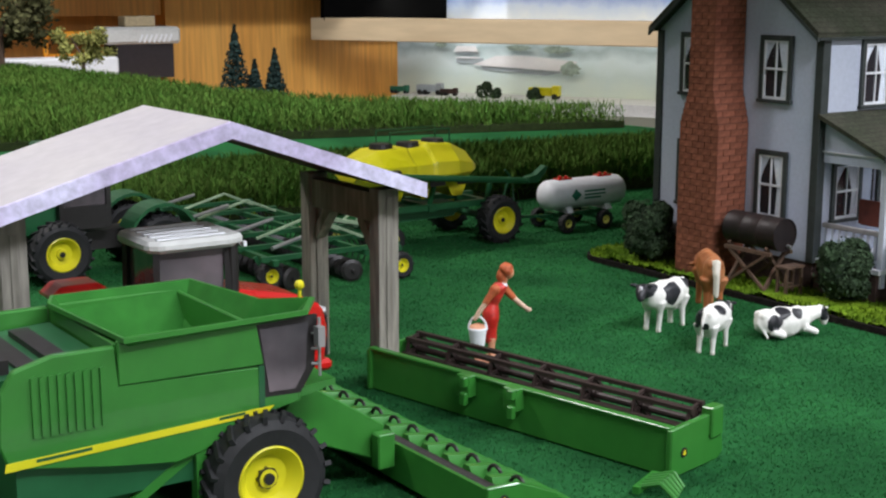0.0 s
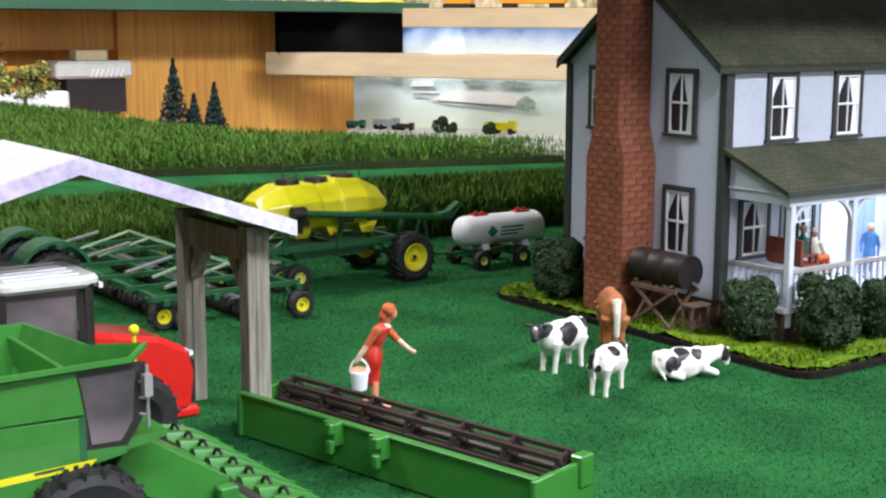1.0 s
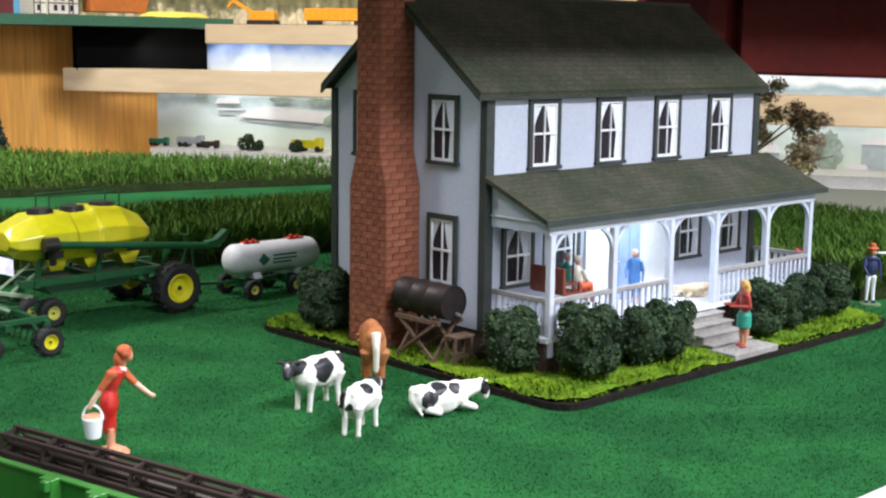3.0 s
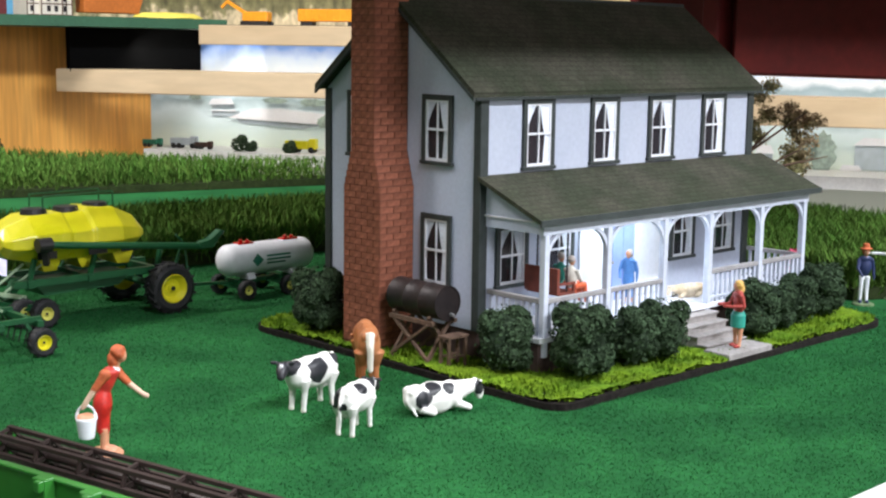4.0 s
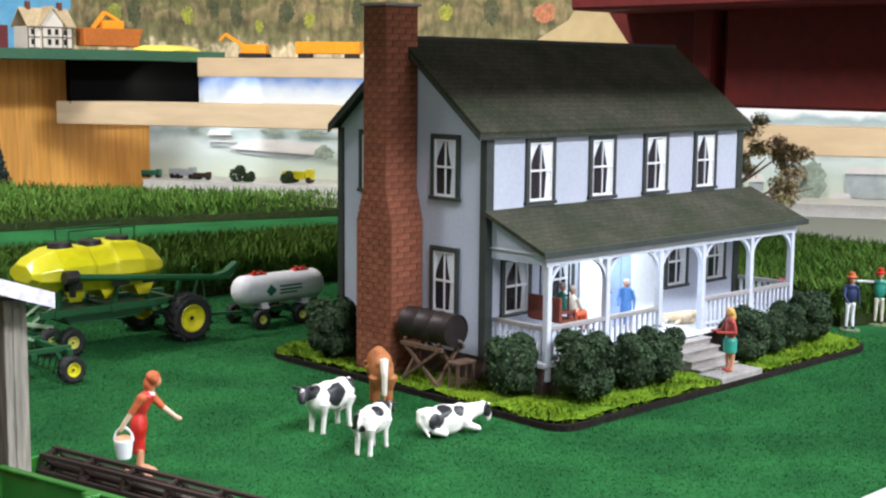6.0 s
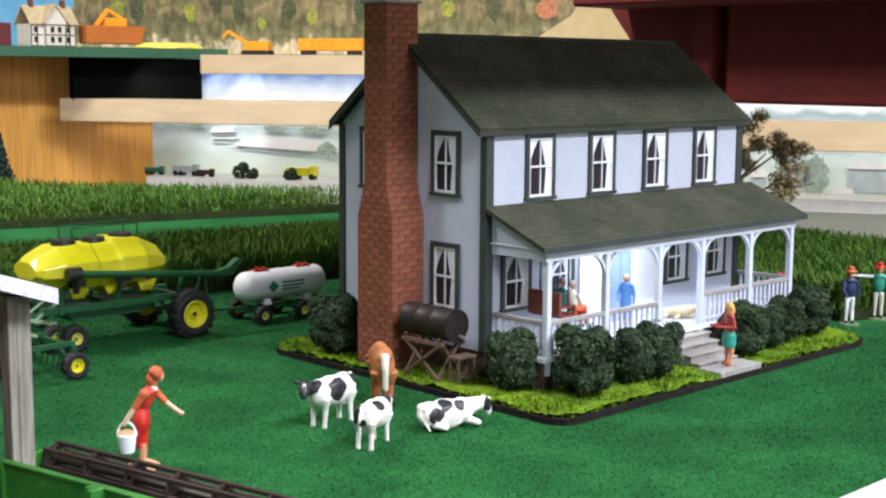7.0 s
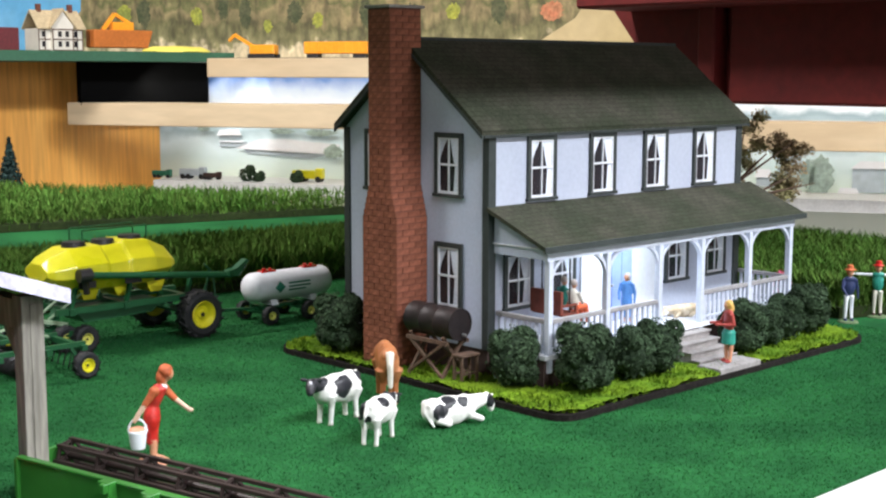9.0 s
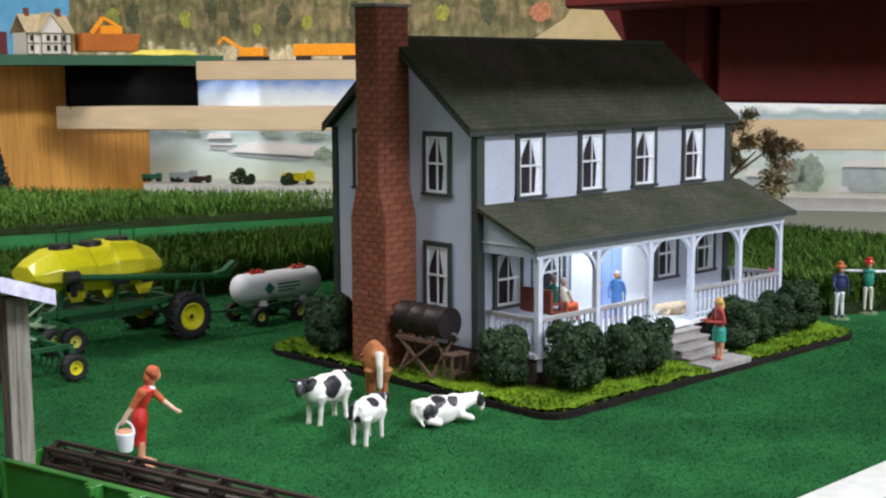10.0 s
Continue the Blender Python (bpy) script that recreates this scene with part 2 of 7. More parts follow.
def hillside(name):
    """A painted slope of leafless woods: upright streaks and rounded masses in browns and olives."""
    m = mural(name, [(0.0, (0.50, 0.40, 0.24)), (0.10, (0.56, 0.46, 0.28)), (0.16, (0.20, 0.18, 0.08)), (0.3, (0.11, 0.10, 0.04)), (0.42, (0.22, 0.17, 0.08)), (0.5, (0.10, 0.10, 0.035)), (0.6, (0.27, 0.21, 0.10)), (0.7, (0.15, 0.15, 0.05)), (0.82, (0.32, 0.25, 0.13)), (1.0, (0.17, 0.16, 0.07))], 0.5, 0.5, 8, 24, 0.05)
    n, l = m.node_tree.nodes, m.node_tree.links
    fine = n.new("ShaderNodeTexNoise")
    fine.inputs["Scale"].default_value, fine.inputs["Detail"].default_value = 1.0, 5
    mp = n.new("ShaderNodeMapping")
    mp.inputs["Scale"].default_value = (1.1 / K, 1.1 / K, 0.5 / K)
    tc = n.new("ShaderNodeTexCoord")
    l.new(tc.outputs["Object"], mp.inputs["Vector"])
    l.new(mp.outputs["Vector"], fine.inputs["Vector"])
    mr = n.new("ShaderNodeMapRange")
    mr.inputs["From Min"].default_value, mr.inputs["From Max"].default_value = 0.35, 0.65
    mr.inputs["To Min"].default_value, mr.inputs["To Max"].default_value = 0.6, 1.4
    l.new(fine.outputs["Fac"], mr.inputs["Value"])
    b = n["Principled BSDF"]
    src = b.inputs["Base Color"].links[0].from_socket
    h = n.new("ShaderNodeHueSaturation")
    l.new(src, h.inputs["Color"])
    l.new(mr.outputs["Result"], h.inputs["Value"])
    l.new(h.outputs["Color"], b.inputs["Base Color"])
    # the streaked colours feed the added glow too
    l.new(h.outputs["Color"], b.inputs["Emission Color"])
    return m


HILLS = hillside("panorama_hillside")
YELLOW_TREE = mat("painted_yellow_green", (0.34, 0.34, 0.05), 0.8, 0, 0.35, 2.5, 0.6, 0, (0.22, 0.24, 0.05))
RUSSET_TREE = mat("painted_russet", (0.45, 0.16, 0.08), 0.8, 0, 0.35, 2.5, 0.6, 0, (0.36, 0.2, 0.1))
DUSK_TREE = mat("painted_dark_olive", (0.06, 0.07, 0.03), 0.8, 0, 0.35, 2.5, 0.6, 0, (0.10, 0.10, 0.05))
SKY_PAINT = mat("painted_blue_sky", (0.12, 0.36, 0.58), 0.8, 0, 0.1, 0.6, 0.1, 0, (0.2, 0.45, 0.65))
FIELD_PAINT = mat("painted_straw_field", (0.40, 0.31, 0.15), 0.8, 0, 0.08, 0.6, 0.1, 0, (0.47, 0.37, 0.20))
SHRUB_IN = mat("dark_shrub_core", (0.018, 0.030, 0.016), 0.95, 0, 0.3, 4, 1, 0.2)
BROWN_LEAF = islands(mat("brown_olive_leaf", (0.40, 0.28, 0.17), 0.85, 0, 0.2, 3, 0.6, 0, (0.30, 0.28, 0.13)), 0.6, 1.4, 0.015)
PINE_LEAF = islands(mat("dark_pine_needles", (0.020, 0.038, 0.034), 0.85, 0, 0.2, 3, 0.6, 0), 0.5, 1.5)
OLIVE_LEAF = islands(mat("pale_olive_leaf", (0.24, 0.24, 0.07), 0.85, 0, 0.2, 3, 0.6, 0), 0.6, 1.4)
DARK_LEAF = islands(mat("dark_olive_leaf", (0.07, 0.07, 0.03), 0.85, 0, 0.2, 3, 0.6, 0), 0.5, 1.5)
JD_DARK2 = mat("deep_green_enamel", (0.010, 0.075, 0.026), 0.4, 0, 0.12, 4, 0.6, 0.03)
PALE_GREEN = mat("worn_pale_green", (0.25, 0.34, 0.22), 0.5, 0, 0.15, 4, 0.6, 0.05)
YELLOW2 = mat("dull_yellow_rim", (0.50, 0.48, 0.10), 0.5, 0, 0.15, 6, 1, 0.05)
TEAL = mat("green_print", (0.02, 0.16, 0.10), 0.5, 0, 0.05, 6, 1, 0.0)
SKIN = mat("flesh_paint", (0.55, 0.26, 0.15), 0.5, 0, 0.1, 8, 2, 0.05)
PALE_SKIN = mat("pale_flesh_paint", (0.62, 0.43, 0.31), 0.5, 0, 0.1, 8, 2, 0.05)
RED_DRESS = mat("red_paint", (0.45, 0.015, 0.012), 0.4, 0, 0.25, 9, 2, 0.2, (0.55, 0.04, 0.03))
RED_HAIR = mat("ginger_paint", (0.40, 0.09, 0.03), 0.6, 0, 0.2, 12, 2, 0.2)
TAN_COAT = mat("pale_tan_paint", (0.50, 0.38, 0.24), 0.5, 0, 0.2, 6, 2, 0.1, (0.62, 0.52, 0.38))
MOSS_BASE = mat("grey_green_base", (0.10, 0.14, 0.07), 0.9, 0, 0.3, 8, 2, 0.3)
RUST_RED = mat("rust_red_paint", (0.35, 0.05, 0.04), 0.5, 0, 0.15, 8, 2, 0.1)
TEAL_CLOTH = mat("teal_paint", (0.03, 0.26, 0.20), 0.5, 0, 0.12, 8, 2, 0.1)
BLUE_CLOTH = mat("blue_paint", (0.06, 0.17, 0.40), 0.5, 0, 0.12, 8, 2, 0.1)
NAVY = mat("navy_paint", (0.02, 0.03, 0.09), 0.5, 0, 0.12, 8, 2, 0.1)
ORANGE_CLOTH = mat("orange_paint", (0.60, 0.11, 0.04), 0.5, 0, 0.12, 8, 2, 0.1)
BLOND = mat("blond_paint", (0.55, 0.33, 0.09), 0.6, 0, 0.2, 12, 2, 0.2)
GREY_HAIR = mat("grey_hair_paint", (0.40, 0.34, 0.30), 0.6, 0, 0.2, 12, 2, 0.2)
BENCH = mat("red_brown_wood", (0.16, 0.04, 0.025), 0.6, 0, 0.2, 6, 1, 0.1)
PINK = islands(mat("pink_petal", (0.60, 0.10, 0.18), 0.6, 0, 0.1, 6, 1, 0), 0.7, 1.3)
BROWN_COAT = mat("chestnut_paint", (0.34, 0.11, 0.035), 0.5, 0, 0.15, 6, 2.0, 0.1, (0.42, 0.17, 0.07))
COW_BLACK = mat("black_paint", (0.016, 0.016, 0.02), 0.45, 0, 0.1, 6, 1, 0.05)


GREYBLUE = mat("pale_blue_grey_paint", (0.36, 0.42, 0.46), 0.7, 0, 0.1, 1, 0.2, 0)
ORANGE = mat("orange_enamel", (0.80, 0.30, 0.015), 0.4, 0, 0.08, 3, 0.6, 0.02)
RUST_ORANGE = mat("rust_orange_paint", (0.42, 0.12, 0.02), 0.5, 0, 0.12, 3, 0.6, 0.05)
TAN_ROOF = mat("tan_roof", (0.42, 0.33, 0.20), 0.7, 0, 0.15, 3, 0.5, 0.1)
YELLOW_PALE = mat("pale_yellow_plastic", (0.80, 0.68, 0.12), 0.5, 0, 0.1, 2, 0.4, 0.05)
TURF_PILE = islands(mat("green_turf_pile", (0.011, 0.075, 0.020), 0.9, 0, 0.25, 7, 0.45, 0.0, (0.022, 0.118, 0.032)), 0.75, 1.5)
CAB_GLASS = mat("pale_cab_glass", (0.26, 0.30, 0.33), 0.15, 0, 0.2, 2, 0.7, 0.0, (0.38, 0.42, 0.45))
MURAL_TREE = mat("painted_tree_grey_green", (0.25, 0.32, 0.28), 0.8, 0, 0.25, 2, 0.4, 0)
COW_WHITE = mat("ivory_white_paint", (0.74, 0.72, 0.68), 0.5, 0, 0.06, 8, 1.5, 0.08)

# ---- mesh helpers (full-size metres) ----
def face(bm, pts):
    return bm.faces.new([bm.verts.new(p) for p in pts])


def box(bm, x0, x1, y0, y1, z0, z1, m=None):
    p = [(x, y, z) for z in (z0, z1) for x, y in ((x0, y0), (x1, y0), (x1, y1), (x0, y1))]
    v = [bm.verts.new(m @ Vector(q) if m else q) for q in p]
    for f in ((3, 2, 1, 0), (4, 5, 6, 7), (0, 1, 5, 4), (1, 2, 6, 5), (2, 3, 7, 6), (3, 0, 4, 7)):
        bm.faces.new([v[i] for i in f])
    return v


def prism(bm, poly, a, b, axis="y"):
    """A flat outline (u, v) drawn out along an axis: y: (u, ., v), x: (., u, v), z: (u, v, .)."""
    def at(u, v, w):
        return (u, w, v) if axis == "y" else (w, u, v) if axis == "x" else (u, v, w)
    A, B = [bm.verts.new(at(u, v, a)) for u, v in poly], [bm.verts.new(at(u, v, b)) for u, v in poly]
    n = len(poly)
    bm.faces.new(A)
    bm.faces.new(B[::-1])
    for i in range(n):
        bm.faces.new((A[i], B[i], B[(i + 1) % n], A[(i + 1) % n]))


def rod(bm, p0, p1, r0, r1=None, seg=8, cap=True):
    p0, p1 = Vector(p0), Vector(p1)
    r1 = r0 if r1 is None else r1
    q = (p1 - p0).to_track_quat("Z", "Y")
    rings = []
    for p, r in ((p0, r0), (p1, r1)):
        rings.append([bm.verts.new(p + q @ Vector((r * math.cos(2 * math.pi * i / seg), r * math.sin(2 * math.pi * i / seg), 0))) for i in range(seg)])
    for i in range(seg):
        bm.faces.new((rings[0][i], rings[0][(i + 1) % seg], rings[1][(i + 1) % seg], rings[1][i]))
    if cap:
        bm.faces.new(rings[0][::-1])
        bm.faces.new(rings[1])


def bar(bm, p0, p1, w, h=None):
    """A square bar from p0 to p1."""
    p0, p1 = Vector(p0), Vector(p1)
    q = (p1 - p0).to_track_quat("Z", "Y")
    m = Matrix.Translation(p0) @ q.to_matrix().to_4x4()
    h = h or w
    box(bm, -w / 2, w / 2, -h / 2, h / 2, 0, (p1 - p0).length, m)


def pipe(bm, pts, r, seg=6):
    for a, b in zip(pts, pts[1:]):
        rod(bm, a, b, r, r, seg)


def spin(bm, profile, centre, axis="y", seg=24):
    """A closed outline (radius, along) turned round an axis."""
    cx, cy, cz = centre
    rings = []
    for i in range(seg):
        a = 2 * math.pi * i / seg
        c, s = math.cos(a), math.sin(a)
        ring = []
        for r, w in profile:
            p = (cx + r * c, cy + w, cz + r * s) if axis == "y" else (cx + w, cy + r * c, cz + r * s) if axis == "x" else (cx + r * c, cy + r * s, cz + w)
            ring.append(bm.verts.new(p))
        rings.append(ring)
    n = len(profile)
    for i in range(seg):
        A, B = rings[i], rings[(i + 1) % seg]
        for j in range(n - 1):
            bm.faces.new((A[j], A[j + 1], B[j + 1], B[j]))


def blob(bm, centre, radii, seg=14, rings=9, rough=0.0, seed=0.0, m=None):
    """A rounded lump, uneven where rough is given."""
    c = Vector(centre)
    rows = []
    for i in range(rings + 1):
        th = math.pi * i / rings
        row = []
        for j in range(seg):
            ph = 2 * math.pi * j / seg
            d = Vector((math.sin(th) * math.cos(ph), math.sin(th) * math.sin(ph), math.cos(th)))
            k = 1 + rough * noise.noise(d * 2.2 + Vector((seed, seed * 1.7, 0)))
            p = c + Vector((d.x * radii[0], d.y * radii[1], d.z * radii[2])) * k
            row.append(m @ p if m else p)
        rows.append(row)
    top, bot = bm.verts.new(rows[0][0]), bm.verts.new(rows[-1][0])
    vs = [[bm.verts.new(p) for p in r] for r in rows[1:-1]]
    for j in range(seg):
        k = (j + 1) % seg
        bm.faces.new((top, vs[0][j], vs[0][k]))
        bm.faces.new((vs[-1][j], bot, vs[-1][k]))
        for a, b in zip(vs, vs[1:]):
            bm.faces.new((a[j], b[j], b[k], a[k]))


def part(name, bm, material, parent=None, label="", smooth=False, bevel=0.0, outward=True):
    """Links a bmesh as one mesh object, under a thing or a part."""
    if bevel:
        bmesh.ops.bevel(bm, geom=bm.edges[:], offset=bevel, segments=1, affect="EDGES", clamp_overlap=True)
    if outward:
        bmesh.ops.recalc_face_normals(bm, faces=bm.faces[:])
    bmesh.ops.scale(bm, vec=(K, K, K), verts=bm.verts[:])
    me = bpy.data.meshes.new(name)
    bm.to_mesh(me)
    bm.free()
    if smooth:
        me.shade_smooth()
        me.set_sharp_from_angle(angle=radians(38))
    me.materials.append(material)
    ob = new(name, me)
    if parent:
        ob.parent = parent
    return tagged(ob, label)


def thing(name, at, turn=0, label="", category="", group="", kind=""):
    """An empty at a thing's base, which carries its parts."""
    ob = new(name)
    ob.empty_display_size = 0.01
    ob.matrix_basis = spot(*at, turn)
    return tagged(ob, label, category, group, kind)


def spot(x, y, z=0.0, turn=0.0):
    return Matrix.Translation(Vector((x, y, z)) * K) @ pose(0, 0, 0, 0, 0, turn)


def nb():
    return bmesh.new()


def shared(name, mesh, parent, at=(0, 0, 0), turn=0):
    """One more piece on a mesh that alike pieces share."""
    ob = new(name, mesh)
    ob.parent = parent
    ob.matrix_basis = spot(*at, turn)
    return ob


def sheet(name, verts, faces, material, parent=None, label=""):
    """A large mesh from computed arrays."""
    me = bpy.data.meshes.new(name)
    me.vertices.add(len(verts))
    me.vertices.foreach_set("co", (np.asarray(verts, dtype=np.float32) * K).ravel())
    faces = np.asarray(faces, dtype=np.int32)
    k = faces.shape[1]
    me.loops.add(faces.size)
    me.loops.foreach_set("vertex_index", faces.ravel())
    me.polygons.add(len(faces))
    me.polygons.foreach_set("loop_start", np.arange(0, faces.size, k, dtype=np.int32))
    me.update(calc_edges=True)
    me.validate()
    me.materials.append(material)
    ob = new(name, me)
    if parent:
        ob.parent = parent
    return tagged(ob, label)


def uv_by(ob, fn):
    """Lays flat coordinates on a mesh, in full-size metres."""
    me = ob.data
    lay = me.uv_layers.new(name="UVMap")
    for lp in me.loops:
        lay.data[lp.index].uv = fn(me.vertices[lp.vertex_index].co / K)

# ---- the hall and the table ----
def slab(name, x0, x1, y0, y1, z0, z1, material, label="", category=""):
    bm = nb()
    box(bm, x0, x1, y0, y1, z0, z1)
    return tagged(part(name, bm, material), label, category, "", "structure")


def plate(name, poly, z0, z1, material, label="", category=""):
    bm = nb()
    prism(bm, poly, z0, z1, "z")
    return tagged(part(name, bm, material), label, category, "", "structure")


slab("floor", -260, 260, -230, 260, -54, -52, HALLFLOOR, "grey hall floor", "floor")
slab("ceiling", -260, 260, -230, 260, 116, 118, HALLWALL, "pale hall ceiling", "ceiling")
slab("wall_south", -262, 262, -232, -230, -54, 118, HALLWALL, "plain pale hall wall", "wall")
slab("wall_west", -262, -260, -230, 260, -54, 118, HALLWALL, "plain pale hall wall", "wall")
slab("wall_east", 260, 262, -230, 260, -54, 118, HALLWALL, "plain pale hall wall", "wall")
slab("wall_north", -262, 262, 260, 262, -54, 118, HALLWALL, "plain pale hall wall", "wall")

TABLE = [(-70, -9.8), (26, -9.8), (26, 7), (23, 32), (14, 52), (10, 88), (-70, 88)]
plate("ground", TABLE, -1.2, 0.0, TURF, "deep green turf carpet over the display table", "ground")
slab("trim", -70, 26, -10.8, -9.803, -3.0, 0.06, LIGHTGREY, "white-painted front edge of the display table", "table edge")

# short pile of the carpet, in the yard that the camera passes
def turf_pile():
    rng = np.random.default_rng(2)
    m = 340000
    x, y = rng.uniform(-16, 13, m), rng.uniform(-9.7, 14.8, m)
    a, w, h = rng.uniform(0, 6.28, m), rng.uniform(0.006, 0.014, m), rng.uniform(0.015, 0.05, m)
    T = np.empty((m, 3, 3))
    T[:, 0] = np.c_[x - np.sin(a) * w, y + np.cos(a) * w, np.zeros(m)]
    T[:, 1] = np.c_[x + np.sin(a) * w, y - np.cos(a) * w, np.zeros(m)]
    T[:, 2] = np.c_[x + np.cos(a) * 0.018, y + np.sin(a) * 0.018, h]
    tagged(sheet("turf_pile", T.reshape(-1, 3), np.arange(m * 3).reshape(m, 3), TURF_PILE), "short green pile of the turf carpet", "turf", "", "stuff")


turf_pile()

# ---- corn fields: rough green rows round the yard ----
def inside(poly, x, y):
    hit = np.zeros(len(x), bool)
    for (x0, y0), (x1, y1) in zip(poly, poly[1:] + poly[:1]):
        c = ((y0 > y) != (y1 > y)) & (x < (x1 - x0) * (y - y0) / (y1 - y0 + 1e-12) + x0)
        hit ^= c
    return hit


def corn_field(poly, density, height, seed, label, blades=3, width=0.09, leaf=1.0):
    rng = np.random.default_rng(seed)
    field = thing("corn_field", (0, 0, 0), 0, label, "corn field", "corn fields", "stuff")
    xs, ys = [p[0] for p in poly], [p[1] for p in poly]
    n = int((max(xs) - min(xs)) * (max(ys) - min(ys)) * density)
    x, y = rng.uniform(min(xs), max(xs), n), rng.uniform(min(ys), max(ys), n)
    keep = inside(poly, x, y)
    x, y = np.repeat(x[keep], blades), np.repeat(y[keep], blades)
    n = len(x)
    a, lean = rng.uniform(0, 2 * np.pi, n), rng.uniform(0.05, 0.55, n) * leaf
    z0 = rng.uniform(0.0, height * 0.75, n)
    z1 = np.minimum(z0 + rng.uniform(0.35, 0.7, n) * leaf, height * rng.uniform(0.88, 1.1, n))
    w = width * rng.uniform(0.6, 1.3, n)
    c, s = np.cos(a), np.sin(a)
    V = np.empty((n, 4, 3))
    V[:, 0] = np.c_[x - s * w, y + c * w, z0]
    V[:, 1] = np.c_[x + s * w, y - c * w, z0]
    V[:, 2] = np.c_[x + c * lean * 0.6 + s * w * 0.8, y + s * lean * 0.6 - c * w * 0.8, z0 * 0.3 + z1 * 0.7]
    V[:, 3] = np.c_[x + c * lean, y + s * lean, z1]
    idx = np.arange(n)[:, None] * 4
    F = np.concatenate([idx + [0, 1, 2], idx + [0, 2, 3]])
    sheet("leaves", V.reshape(-1, 3), F, CORN, field)
    # solid block added under the leaves, the field's shade in its dark colour
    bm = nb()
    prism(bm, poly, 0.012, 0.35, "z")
    part("stalk_bed", bm, CORN_FILLER, field)
    return field


FIELD_NEAR = [(-46, 17.6), (-12.4, 16.4), (-6, 16.0), (-0.7, 15.1), (5, 14.9), (11.5, 14.4), (13.2, 8), (13.4, -1.4), (18, -3.2), (24, -3.6), (24, 6.5), (21.8, 18.6), (11.3, 20.4), (-1.5, 22.2), (-46, 25)]
FIELD_FAR = [(-60, 42), (-6, 37.6), (2, 36.0), (12, 33.4), (22, 30.6), (21.2, 32.4), (18.4, 35.6), (12.2, 43.5), (10, 51), (10.2, 66), (7.5, 86), (-60, 86)]
corn_field(FIELD_NEAR, 255, 1.42, 3, "dense green model corn with a dark foot round the yard", width=0.024, leaf=0.62)
corn_field(FIELD_FAR, 55, 1.5, 4, "dense green model corn at the back of the table", width=0.034, leaf=0.6, blades=3)

# ---- the farmhouse ----
HX, HY, EAVE, RIDGE = 10.05, 5.1, 5.86, 8.02


def base_lot():
    lot = thing("house_lot", (0, 0, 0), 0, "mossy yellow-green lawn board with a dark edge under the house", "lawn")
    bm = nb()
    x0, x1, y0, y1, r = -1.42, 11.4, -3.6, 6.6, 0.9
    poly = []
    for cx, cy, a0 in ((x1 - r, y0 + r, 270), (x1 - r, y1 - r, 0), (x0 + r, y1 - r, 90), (x0 + r * 0.6, y0 + r * 0.6, 180)):
        rr = r if a0 != 180 else r * 0.6
        for i in range(7):
            a = radians(a0 + 15 * i)
            poly.append((cx + rr * math.cos(a), cy + rr * math.sin(a)))
    prism(bm, poly, 0.0, 0.14, "z")
    part("board", bm, EARTH, lot, "dark earth-brown edge")
    # the lawn: a fine uneven sheet that swells in the middle
    n = 110
    gx, gy = np.meshgrid(np.linspace(x0 + 0.06, x1 - 0.06, n), np.linspace(y0 + 0.06, y1 - 0.06, n))
    inner = [((px - 5) * 0.992 + 5, (py - 1.5) * 0.985 + 1.5) for px, py in poly]
    V = np.c_[gx.ravel(), gy.ravel(), np.zeros(n * n)]
    for k in range(n * n):
        px, py = V[k, 0], V[k, 1]
        V[k, 2] = 0.2 + 0.10 * noise.noise((px * 1.3, py * 1.3, 0.3)) + 0.06 * noise.noise((px * 5, py * 5, 2.0)) + 0.03 * noise.noise((px * 13, py * 13, 5))
    q = np.arange(n * n).reshape(n, n)
    F = np.c_[q[:-1, :-1].ravel(), q[:-1, 1:].ravel(), q[1:, 1:].ravel(), q[1:, :-1].ravel()]
    mid = V[F].mean(axis=1)
    F = F[inside(inner, mid[:, 0], mid[:, 1])]
    sheet("lawn", V, F, MOSS, lot)
    rng = np.random.default_rng(8)
    m = 26000
    x, y = rng.uniform(x0, x1, m), rng.uniform(y0, y1, m)
    keep = inside(inner, x, y)
    x, y = x[keep], y[keep]
    m = len(x)
    a, w, h = rng.uniform(0, 6.28, m), rng.uniform(0.02, 0.045, m), rng.uniform(0.06, 0.17, m)
    z = np.full(m, 0.15)
    T = np.empty((m, 3, 3))
    T[:, 0] = np.c_[x - np.sin(a) * w, y + np.cos(a) * w, z]
    T[:, 1] = np.c_[x + np.sin(a) * w, y - np.cos(a) * w, z]
    T[:, 2] = np.c_[x + np.cos(a) * 0.06, y + np.sin(a) * 0.06, z + h]
    tagged(sheet("moss", T.reshape(-1, 3), np.arange(m * 3).reshape(m, 3), MOSS, lot), kind="stuff")
    return lot


base_lot()
house = thing("farmhouse", (0, 0, 0), 0, "two-storey grey model farmhouse with a dark green roof and porch", "house")


